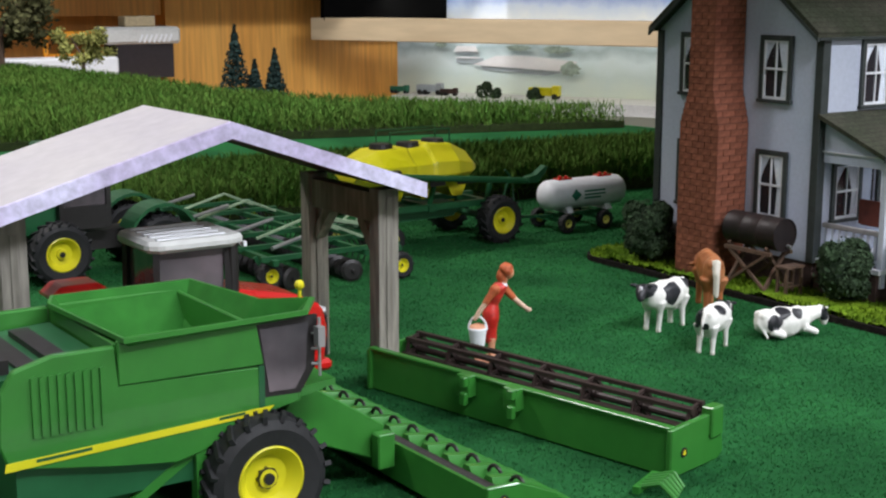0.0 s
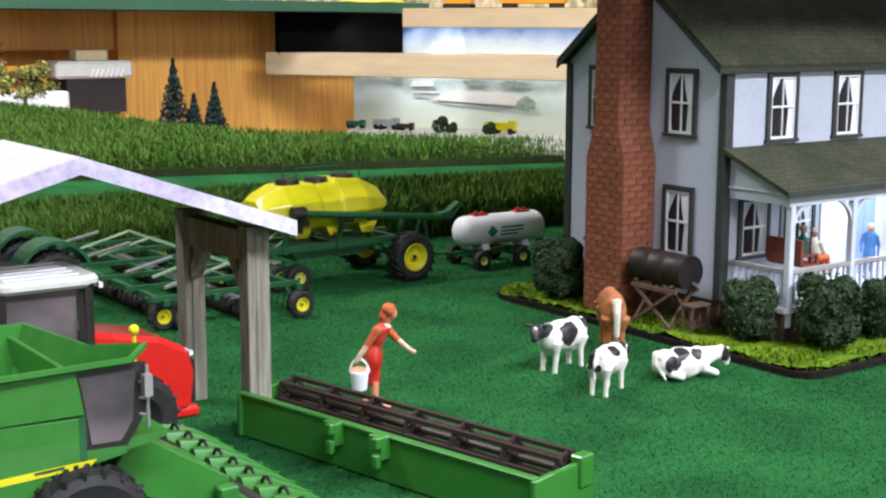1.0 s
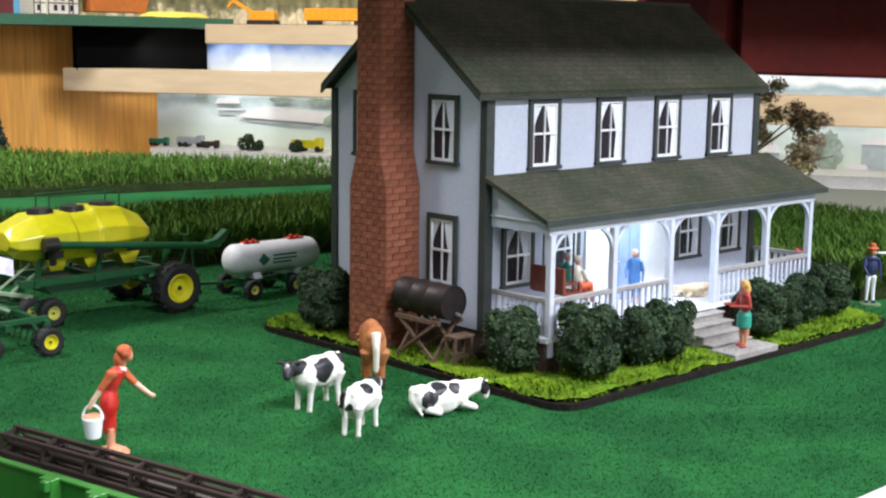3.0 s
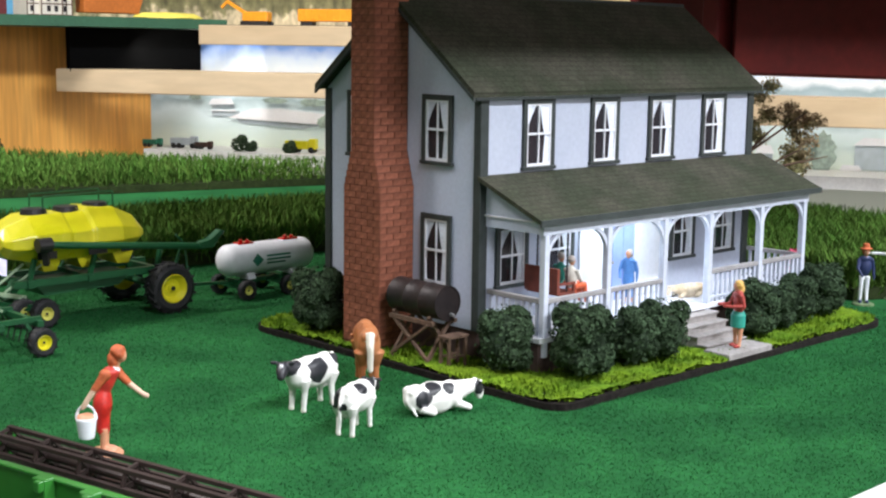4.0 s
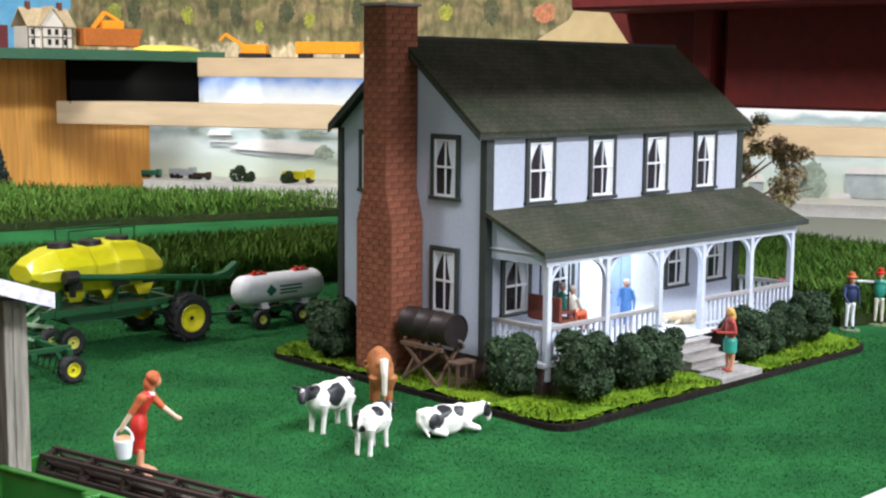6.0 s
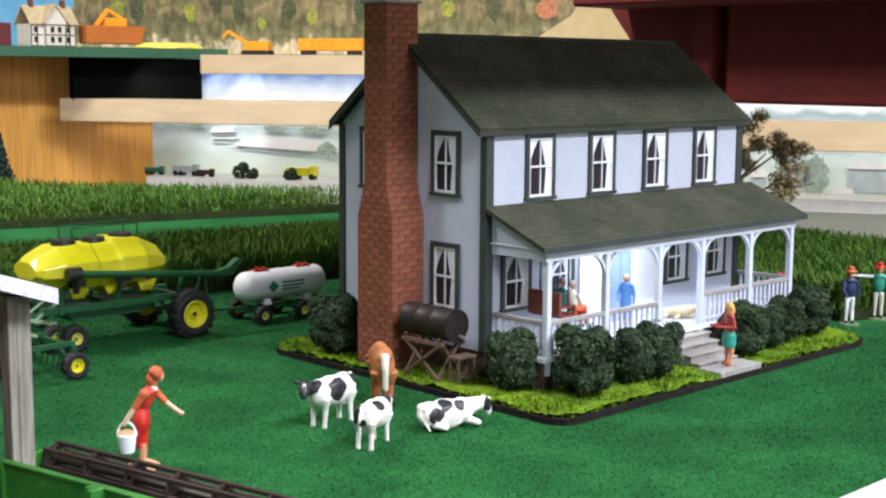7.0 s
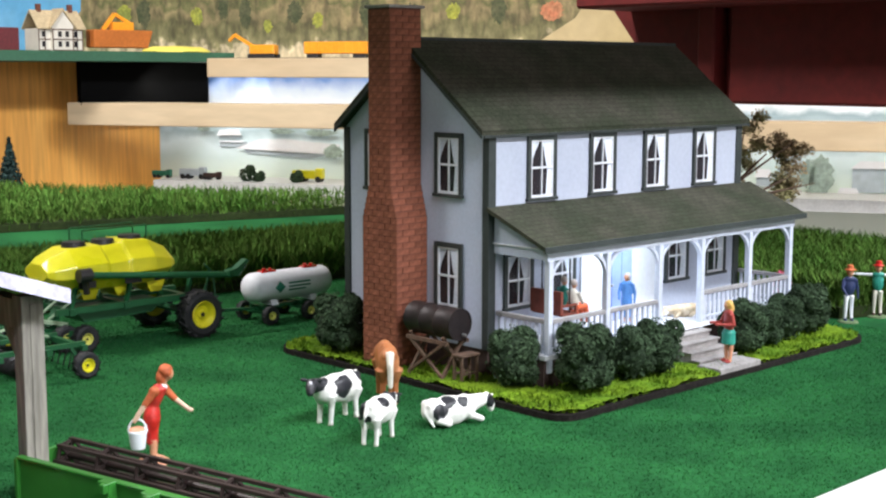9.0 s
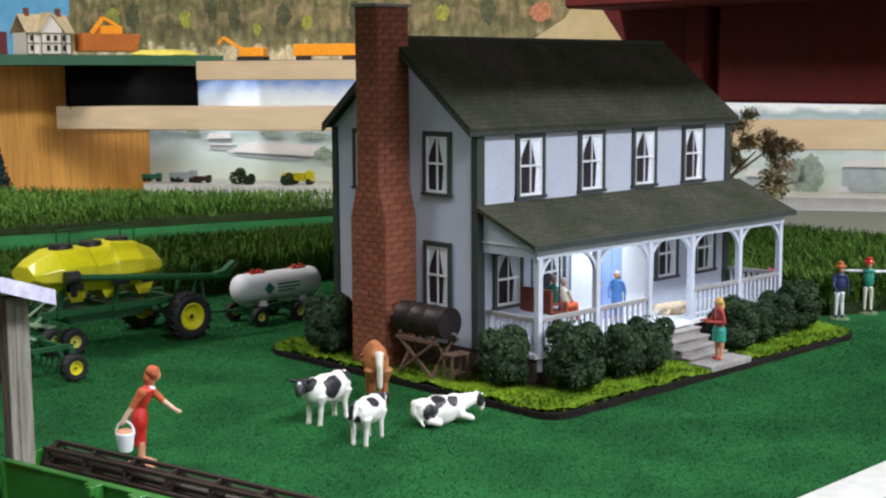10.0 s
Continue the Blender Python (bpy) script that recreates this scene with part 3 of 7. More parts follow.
def window(parent, at, turn, w, h, curtain=True, dark=TRIM):
    """A sash window: its origin is the middle of its foot on the wall, and it faces -y."""
    win = new("window")
    win.empty_display_size = 0.01
    win.parent = parent
    win.matrix_basis = spot(*at, turn)
    t = 0.12
    bm = nb()
    for a in ((-w / 2, -w / 2 + t, 0.08, h), (w / 2 - t, w / 2, 0.08, h), (-w / 2 + t, w / 2 - t, h - t, h)):
        box(bm, a[0], a[1], -0.07, 0.0, a[2], a[3])
    part("casing", bm, dark, win, bevel=0.008)
    bm = nb()
    box(bm, -w / 2 - 0.03, w / 2 + 0.03, -0.10, 0.0, 0.0, 0.08)
    part("sill", bm, dark, win, bevel=0.01)
    iw, ih, b = w / 2 - t, h - t - 0.08, 0.04
    bm = nb()
    z0, z1 = 0.08, h - t
    for a in ((-iw, -iw + b, z0, z1), (iw - b, iw, z0, z1), (-iw + b, iw - b, z0, z0 + b + 0.02), (-iw + b, iw - b, z1 - b, z1)):
        box(bm, a[0], a[1], -0.05, -0.002, a[2], a[3])
    zm = z0 + ih * 0.52
    box(bm, -iw + b, iw - b, -0.055, -0.004, zm - b * 0.6, zm + b * 0.6)
    box(bm, -b * 0.4, b * 0.4, -0.045, -0.006, z0 + b, z1 - b)
    part("sash", bm, WHITE, win, "white muntins")
    # flat dark sheet stands in for the unlit inside behind the pane
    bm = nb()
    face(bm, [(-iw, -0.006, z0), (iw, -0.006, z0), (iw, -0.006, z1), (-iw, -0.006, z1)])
    part("dark_room", bm, DARK_FLAT, win)
    if curtain:
        for s in (-1, 1):
            bm = nb()
            # a drape tied back at two fifths of its height, with folds
            rows, cols = 12, 7
            vs = []
            for i in range(rows + 1):
                v = i / rows
                z = z0 + v * (z1 - z0)
                if s < 0:
                    reach = iw * (0.06 + 0.85 * max(0, (v - 0.48) / 0.52) ** 1.7 + 0.5 * max(0, 0.32 - v))
                else:
                    reach = iw * (0.46 + 0.46 * max(0, (v - 0.5) / 0.5) ** 0.8 + 0.3 * max(0, 0.45 - v))
                vs.append([bm.verts.new((s * (iw - reach * j / cols), -0.02 - 0.006 * math.sin(j * 2.6), z)) for j in range(cols + 1)])
            for r0, r1 in zip(vs, vs[1:]):
                for j in range(cols):
                    bm.faces.new((r0[j], r0[j + 1], r1[j + 1], r1[j]))
            part("curtain", bm, CURTAIN, win, "white drape tied back")
    bm = nb()
    face(bm, [(-iw + b, -0.03, z0 + b), (iw - b, -0.03, z0 + b), (iw - b, -0.03, z1 - b), (-iw + b, -0.03, z1 - b)])
    p = part("pane", bm, PANE, win, outward=False)
    p.visible_shadow = False
    return win


def house_shell():
    bm = nb()
    prism(bm, [(0, 0.8), (HY, 0.8), (HY, EAVE), (HY / 2, RIDGE - 0.12), (0, EAVE)], 0, 0.16, "x")
    part("gable_wall", bm, WALL_GREY, house, "flat blue-grey gable wall")
    bm = nb()
    prism(bm, [(0, 0.8), (HY, 0.8), (HY, EAVE), (HY / 2, RIDGE - 0.12), (0, EAVE)], HX - 0.16, HX, "x")
    part("gable_wall", bm, WALL_GREY, house)
    bm = nb()
    box(bm, 0.163, HX - 0.163, HY - 0.16, HY, 0.8, EAVE)
    part("rear_wall", bm, WALL_GREY, house)
    bm = nb()
    box(bm, 0.163, HX - 0.163, 0.03, 0.16, 0.8, EAVE)
    n = 46
    for i in range(n):
        z = 0.8 + (EAVE - 0.8) * i / n
        h = (EAVE - 0.8) / n
        face(bm, [(0.163, 0.0, z), (HX - 0.163, 0.0, z), (HX - 0.163, 0.006, z + h), (0.163, 0.006, z + h)])
        face(bm, [(0.163, 0.0, z), (0.163, 0.006, z), (HX - 0.163, 0.006, z), (HX - 0.163, 0.0, z)])
    part("siding", bm, SIDING, house, "pale clapboard front wall")
    # corner boards
    for x in (0, HX):
        for y in (0, HY):
            bm = nb()
            sx, sy = (-1 if x == 0 else 1), (-1 if y == 0 else 1)
            box(bm, min(x + sx * 0.05, x - sx * 0.2), max(x + sx * 0.05, x - sx * 0.2), min(y + sy * 0.05, y - sy * 0.16), max(y + sy * 0.05, y - sy * 0.16), 0.8, EAVE - 0.02)
            part("corner_board", bm, TRIM, house, "dark green corner board", bevel=0.01)
    bm = nb()
    box(bm, 0.02, HX - 0.02, 0.02, HY - 0.02, 0.02, 0.8)
    part("foundation", bm, FOUND, house, "dark brick foundation")
    # main roof: two slopes with thickness
    t, ov, xo = 0.12, 0.1, 0.32
    ze = EAVE + 0.07
    for s in (-1, 1):
        bm = nb()
        ye = -ov if s < 0 else HY + ov
        ym, zm = HY / 2, RIDGE
        prism(bm, [(ye, ze - t), (ym, zm - t), (ym, zm), (ye, ze)], -xo, HX + xo, "x")
        ob = part("roof_slope", bm, ROOF, house, "dark green shingled roof slope")
        uv_by(ob, lambda c: (c.x, math.hypot(c.y - ym, c.z - zm)))
    for s in (0, 1):
        x0, x1 = (-xo - 0.012, -xo + 0.05) if s == 0 else (HX + xo - 0.05, HX + xo + 0.012)
        for ys in (-1, 1):
            bm = nb()
            ye = -ov if ys < 0 else HY + ov
            prism(bm, [(ye, ze - 0.21), (HY / 2, RIDGE - 0.21), (HY / 2, RIDGE - 0.123), (ye, ze - 0.123)], x0, x1, "x")
            part("barge_board", bm, TRIM, house, "dark green barge board")
    bm = nb()
    box(bm, -xo + 0.06, HX + xo - 0.06, -ov - 0.02, -ov + 0.04, ze - 0.185, ze - 0.124)
    part("fascia", bm, TRIM, house)
    bm = nb()
    rod(bm, (-xo, HY / 2, RIDGE), (HX + xo, HY / 2, RIDGE), 0.05, seg=8)
    part("ridge_cap", bm, TRIM, house)


house_shell()
for wx in (1.77, 4.03, 6.17, 8.33):
    window(house, (wx, 0.0, 4.2), 0, 1.02, 1.56)
for wx, ww in ((1.0, 1.02), (2.55, 1.0), (7.2, 1.02), (8.95, 1.0)):
    window(house, (wx, 0.0, 1.66), 0, ww, 1.4)
for wy in (1.29, 3.85):
    window(house, (0.0, wy, 4.3), -90, 0.95, 1.52)
    window(house, (0.0, wy, 1.6), -90, 0.95, 1.62)


def chimney():
    ch = new("chimney")
    ch.empty_display_size = 0.01
    ch.parent = house
    tagged(ch, "tall red brick chimney with sloped shoulders")
    # outline of the outer face: (y, z)
    Y0, Y1, y0, y1, zs0, zs1, top, X0 = 2.06, 3.28, 2.28, 3.04, 3.75, 4.55, 8.72, -1.0
    bm = nb()
    prism(bm, [(Y0, 0.15), (Y1, 0.15), (Y1, zs0), (y1, zs1), (y1, top), (y0, top), (y0, zs1), (Y0, zs0)], X0, -0.012, "x")
    part("core", bm, MORTAR, ch)
    bm = nb()
    box(bm, X0 - 0.07, 0.06, y0 - 0.07, y1 + 0.07, top, top + 0.07)
    part("cap", bm, STONE, ch, "thin pale stone cap", bevel=0.012)
    bl, bh, gap = 0.40, 0.148, 0.02

    def edge(z):
        if z < zs0:
            return Y0, Y1
        if z > zs1:
            return y0, y1
        k = (z - zs0) / (zs1 - zs0)
        return Y0 + (y0 - Y0) * k, Y1 + (y1 - Y1) * k
    meshes = {}

    def brick_mesh(lx, ly):
        key = (round(lx, 2), round(ly, 2))
        if key not in meshes:
            bm = nb()
            box(bm, -lx / 2, lx / 2, -ly / 2, ly / 2, -bh / 2 + gap / 2, bh / 2 - gap / 2)
            o = part("brick", bm, BRICK, ch)
            meshes[key] = o.data
            bpy.data.objects.remove(o)
        return meshes[key]
    row, z = 0, 0.32

    def course(lo, hi, put):
        """One course of running bond between lo and hi."""
        cuts = [lo + bl * (0.5 if row % 2 else 1.0) + bl * i for i in range(int((hi - lo) / bl) + 1)]
        cuts = [lo] + [c for c in cuts if c < hi - 0.08] + [hi]
        for c0, c1 in zip(cuts, cuts[1:]):
            put((c0 + c1) / 2, c1 - c0 - gap)

    while z + bh / 2 < top:
        a, b = edge(z)

        def outer(m, w):
            shared("brick", brick_mesh(0.05, w), ch, (X0 + 0.008, m, z))

        def side(m, w):
            shared("brick", brick_mesh(w, 0.05), ch, (m, a + 0.008, z))
        course(a, b, outer)
        course(X0 - 0.017, -0.02, side)
        row, z = row + 1, z + bh
    return ch


chimney()


def porch():
    po = new("porch")
    po.empty_display_size = 0.01
    po.parent = house
    tagged(po, "white front porch with arched brackets and railings")
    Y, Z = -1.66, 0.92
    for i in range(10):
        y = Y - 0.1 + (1.76 / 10) * i
        bm = nb()
        box(bm, 0.05, 10.25, y + 0.008, y + 0.168, Z - 0.1, Z)
        part("plank", bm, WHITE, po)
    bm = nb()
    box(bm, 0.08, 10.2, Y - 0.02, 0.0, 0.1, Z - 0.104)
    part("skirt", bm, FOUND, po, "dark brick porch foundation")
    posts = (0.25, 2.27, 4.27, 6.02, 8.15, 10.1)
    zt = 3.06
    bm = nb()
    box(bm, 0.12, 10.24, Y - 0.07, Y + 0.07, zt, zt + 0.24)
    box(bm, 10.1, 10.24, Y + 0.073, -0.05, zt, zt + 0.24)
    part("beam", bm, PORCH_PAINT, po, "white fascia beam")
    bm = nb()
    prism(bm, [(Y + 0.075, 3.08), (-0.06, 3.08), (-0.06, 3.95), (Y + 0.075, 3.29)], 0.14, 0.24, "x")
    part("gable_infill", bm, WALL_GREY, po, "grey triangular infill under the porch roof")
    bm = nb()
    box(bm, 0.1, 10.2, Y, -0.02, zt + 0.245, zt + 0.27)
    part("porch_ceiling", bm, WHITE, po)
    bm = nb()
    t = 0.1
    prism(bm, [(Y - 0.16, 3.30 - 0.0), (-0.004, 4.06), (-0.004, 4.06 + t), (Y - 0.16, 3.30 + t)], -0.08, 10.62, "x")
    ob = part("porch_roof", bm, ROOF, po, "brown-green shingled porch roof")
    uv_by(ob, lambda c: (c.x, math.hypot(c.y, c.z - 4.1)))
    bm = nb()
    box(bm, -0.09, 10.63, Y - 0.2, Y - 0.163, 3.26, 3.40)
    part("drip_edge", bm, TRIM, po)

    for i, x in enumerate(posts):
        post = nb()
        box(post, x - 0.075, x + 0.075, Y - 0.075, Y + 0.075, 0.5, zt)
        p = part("post", post, PORCH_PAINT, po, bevel=0.012)
        for s in (-1, 1):
            if (i == 0 and s < 0) or (i == len(posts) - 1 and s > 0):
                continue
            bm = nb()
            n, r, w = 9, 0.56, 0.075
            for k in range(n):
                a0, a1 = radians(90 * k / n), radians(90 * (k + 1) / n)
                pin = [(x + s * (0.075 + r - r * math.cos(a)), zt - r + r * math.sin(a)) for a in (a0, a1)]
                out = [(x + s * (0.075 + r - (r + w) * math.cos(a)), zt - r + (r + w) * math.sin(a)) for a in (a0, a1)]
                out = [(o[0] if s * (o[0] - x) > 0.07 else x + s * 0.07, min(o[1], zt)) for o in out]
                if abs(pin[0][0] - out[0][0]) + abs(pin[0][1] - out[0][1]) < 1e-5:
                    continue
                prism(bm, [pin[0], pin[1], out[1], out[0]], Y - 0.045, Y + 0.045, "y")
            bmesh.ops.remove_doubles(bm, verts=bm.verts[:], dist=0.0005)
            part("bracket", bm, PORCH_PAINT, p)

    def railing(p0, p1, along):
        rail = new("railing")
        rail.empty_display_size = 0.01
        rail.parent = po
        tagged(rail, "white balustrade")
        L = (Vector(p1) - Vector(p0)).length
        d = (Vector(p1) - Vector(p0)).normalized()
        for nm, z0, z1, w in (("handrail", 1.62, 1.72, 0.06), ("bottom_rail", 1.02, 1.08, 0.045)):
            bm = nb()
            if along == "x":
                box(bm, p0[0], p1[0], p0[1] - w, p0[1] + w, z0, z1)
            else:
                box(bm, p0[0] - w, p0[0] + w, p0[1], p1[1], z0, z1)
            part(nm, bm, PORCH_PAINT if nm != "handrail" else RAIL_SHADED, rail, bevel=0.008)
        bm = nb()
        box(bm, -0.036, 0.036, -0.03, 0.03, 0.93, 1.619)
        first = part("baluster", bm, PORCH_PAINT, rail)
        n = int(L / 0.19)
        for i in range(n):
            q = Vector(p0) + d * (L * (i + 0.5) / n)
            if i == 0:
                first.matrix_basis = spot(q.x, q.y, 0)
            else:
                shared("baluster", first.data, rail, (q.x, q.y, 0))
    for a, b in ((0, 1), (1, 2), (3, 4), (4, 5)):
        railing((posts[a] + 0.08, Y), (posts[b] - 0.08, Y), "x")
    railing((0.25, Y + 0.08), (0.25, -0.06), "y")
    railing((10.1, Y + 0.08), (10.1, -0.06), "y")
    # steps down to the path
    for i in range(4):
        bm = nb()
        z = Z - 0.16 * (i + 1)
        box(bm, 4.42, 5.9, Y - 0.14 - 0.26 * (i + 1), Y - 0.13 - 0.26 * i, 0.12, z + 0.0)
        box(bm, 4.38, 5.94, Y - 0.17 - 0.26 * (i + 1), Y - 0.135 - 0.26 * i, z + 0.003, z + 0.05)
        part("step", bm, STONE, po, "grey stone step", bevel=0.01)
    # front door, standing open, with a blue inner door
    bm = nb()
    box(bm, 3.25, 3.37, -0.06, 0.0, 0.95, 2.78)
    box(bm, 6.28, 6.4, -0.06, 0.0, 0.95, 2.78)
    box(bm, 3.25, 6.4, -0.06, 0.0, 2.783, 2.9)
    part("door_casing", bm, WHITE, po)
    bm = nb()
    box(bm, 3.373, 4.35, -0.05, -0.004, 0.95, 2.78)
    box(bm, 5.27, 6.277, -0.05, -0.004, 0.95, 2.78)
    part("side_panel", bm, WHITE, po, "bright white door panels")
    bm = nb()
    box(bm, 4.353, 5.267, -0.035, -0.003, 0.95, 2.78)
    d = part("front_door", bm, BLUE_DOOR, po, "pale blue panelled door")
    bm = nb()
    for z0, z1 in ((1.05, 1.75), (1.9, 2.65)):
        for x in (4.45, 4.85):
            box(bm, x, x + 0.32, -0.055, -0.038, z0, z1)
    part("door_panel", bm, BLUE_DOOR, d)
    bm = nb()
    blob(bm, (4.43, -0.08, 1.85), (0.04, 0.04, 0.04), 8, 6)
    part("door_knob", bm, STEEL, d)
    return po


porch()
bm = nb()
box(bm, 4.25, 5.95, -3.55, -2.86, 0.06, 0.27)
tagged(part("path_slab", bm, STONE, bevel=0.02), "grey stone slab at the foot of the porch steps", "paving slab")

# ---- shrubs, trees ----
def leaf_mass(name, blobs, n, size, material, seed, flat=0.5, low=0.02, inner=0.80):
    """Many small leaves over rounded clumps; blobs: (x, y, z, rx, ry, rz)."""
    rng = np.random.default_rng(seed)
    B = np.array(blobs)
    k = rng.integers(0, len(B), n)
    d = rng.normal(size=(n, 3))
    d /= np.linalg.norm(d, axis=1)[:, None]
    r = rng.uniform(inner, 1.06, n)[:, None]
    c = B[k, :3] + d * r * B[k, 3:]
    up = rng.normal(size=(n, 3)) * flat + d
    up /= np.linalg.norm(up, axis=1)[:, None]
    a = np.cross(up, rng.normal(size=(n, 3)))
    a /= np.linalg.norm(a, axis=1)[:, None]
    b = np.cross(up, a)
    s = size * rng.uniform(0.6, 1.4, n)[:, None]
    V = np.stack([c - a * s, c + b * s * 0.6, c + a * s, c - b * s * 0.6], axis=1)
    V[:, :, 2] = np.maximum(V[:, :, 2], low)
    return sheet(name, V.reshape(-1, 3), np.arange(n * 4).reshape(n, 4), material)


def shrub():
    sh = thing("shrub", (0, 0, 0), 0, "rounded dark green shrub beside the porch", "shrub", "shrubs round the house")
    blobs = [(0, 0, 0.62, 0.5, 0.5, 0.62)]
    rng = random.Random(5)
    for i in range(13):
        a, h = rng.uniform(0, 6.28), rng.uniform(0.25, 1.05)
        q = 0.36 * math.sqrt(max(0.1, 1 - ((h - 0.62) / 0.62) ** 2))
        blobs.append((q * math.cos(a), q * math.sin(a), h, 0.22, 0.22, 0.22))
    lv = leaf_mass("foliage", blobs, 11000, 0.04, SHRUB, 6)
    lv.parent = sh
    # solid lump added behind the leaves, in a darker copy of their green
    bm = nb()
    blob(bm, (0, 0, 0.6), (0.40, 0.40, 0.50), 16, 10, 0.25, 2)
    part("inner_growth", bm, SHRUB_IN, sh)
    return sh


SH = shrub()
spots = [(-0.75, 4.55, 0.16, 20, 1.25), (-0.42, -1.18, 0.16, 70, 1.15), (0.55, -2.45, 0.16, 0, 1.28), (2.15, -2.5, 0.16, 130, 1.02), (3.12, -2.6, 0.16, 220, 1.1), (6.7, -2.5, 0.16, 300, 1.12), (7.75, -2.45, 0.16, 40, 0.95), (8.85, -2.4, 0.16, 160, 1.0), (10.2, -2.3, 0.16, 250, 1.12), (10.75, -1.5, 0.16, 95, 0.95)]
for i, (x, y, z, a, s) in enumerate(spots):
    m = spot(x, y, z, a) @ Matrix.Diagonal((s, s, s, 1))
    if i == 0:
        SH.matrix_basis = m
    else:
        SH_I = copy_thing(SH, spot(x, y, z, a))
        SH_I.scale = (s, s, s)


def branch_tree(name, at, limbs, clumps, n, size, bark, leaf, label, seed, category="tree"):
    tr = thing(name, at, 0, label, category)
    bm = nb()
    for p0, p1, r0, r1 in limbs:
        rod(bm, p0, p1, r0, r1, 7)
    part("trunk", bm, bark, tr, smooth=True)
    lv = leaf_mass("crown", clumps, n, size, leaf, seed, 0.9, inner=0.25)
    lv.parent = tr
    return tr


rng = random.Random(11)
clumps = []
for i in range(60):
    u, v = rng.uniform(-1, 1), rng.uniform(-1, 1)
    clumps.append((1.9 + 1.9 * u, -1.2 * u + 0.6 * v, 4.4 + 1.45 * math.sin(i * 2.4) * (1 - 0.45 * abs(u)) - 0.6 * u, 0.38, 0.38, 0.28))
branch_tree("bare_brown_tree", (15.2, 4.6, 0), [((0, 0, 0), (0.1, 0, 2.0), 0.13, 0.10), ((0.1, 0, 2.0), (0.9, -0.4, 3.5), 0.10, 0.07), ((0.9, -0.4, 3.5), (1.4, -0.4, 5.3), 0.06, 0.02),
            ((0.1, 0, 2.0), (1.5, -0.9, 3.2), 0.08, 0.06), ((1.5, -0.9, 3.2), (2.6, -1.4, 3.7), 0.05, 0.02), ((0.9, -0.4, 3.5), (2.0, -0.9, 4.5), 0.05, 0.02), ((0.5, -0.2, 2.8), (0.5, 0.2, 4.6), 0.05, 0.02), ((1.4, -0.9, 3.1), (3.3, -2.0, 3.5), 0.05, 0.015), ((0.9, -0.4, 3.5), (2.9, -1.4, 4.9), 0.05, 0.015), ((0.5, -0.2, 2.8), (-0.1, 0.4, 4.9), 0.045, 0.015)],
            clumps, 15000, 0.055, STAND, BROWN_LEAF, "small model tree with sparse brown-olive leaves behind the house", 21)


def pine(at, h, label):
    pn = thing("pine_tree", at, 0, label, "tree", "dark pines at the edge of the table")
    bm = nb()
    rod(bm, (0, 0, 0), (0, 0, h * 0.95), 0.07, 0.02, 6)
    part("trunk", bm, STAND, pn)
    blobs, tiers = [], 9
    for i in range(tiers):
        k = i / (tiers - 1)
        r, z = 0.05 + (1 - k) * 0.21 * h, h * (0.18 + 0.8 * k)
        for j in range(5):
            a = j * 1.257 + i
            blobs.append((r * 0.6 * math.cos(a), r * 0.6 * math.sin(a), z, r * 0.55, r * 0.55, 0.07 * h))
    lv = leaf_mass("needles", blobs, 3500, 0.09, PINE_LEAF, 31)
    lv.parent = pn


pine((10.6, 51.5, 0), 4.6, "tall dark blue-green model pine")
pine((11.6, 51, 0), 2.7, "short dark blue-green model pine")
pine((12.7, 50.6, 0), 3.3, "dark blue-green model pine")

# a pale olive shrub tree and a dark broad tree at the far end of the field
for at, s, col, lab, sd in (((9.5, 74, 0.6), 1.0, OLIVE_LEAF, "pale olive model tree behind the corn", 41), ((6.0, 82, 0.6), 2.0, DARK_LEAF, "large dark olive model tree behind the corn", 42)):
    r = random.Random(sd)
    cl = [(r.uniform(-1.6, 1.6) * s, r.uniform(-1.2, 1.2) * s, (2.2 + r.uniform(-1.1, 1.3)) * s, 0.6 * s, 0.6 * s, 0.5 * s) for _ in range(26)]
    branch_tree("broad_tree", at, [((0, 0, 0), (0, 0, 1.4 * s), 0.16 * s, 0.12 * s), ((0, 0, 1.4 * s), (0.8 * s, 0, 2.6 * s), 0.1 * s, 0.04 * s), ((0, 0, 1.4 * s), (-0.7 * s, 0.3 * s, 2.8 * s), 0.1 * s, 0.04 * s)], cl, 2600, 0.13 * s, STAND, col, lab, sd)


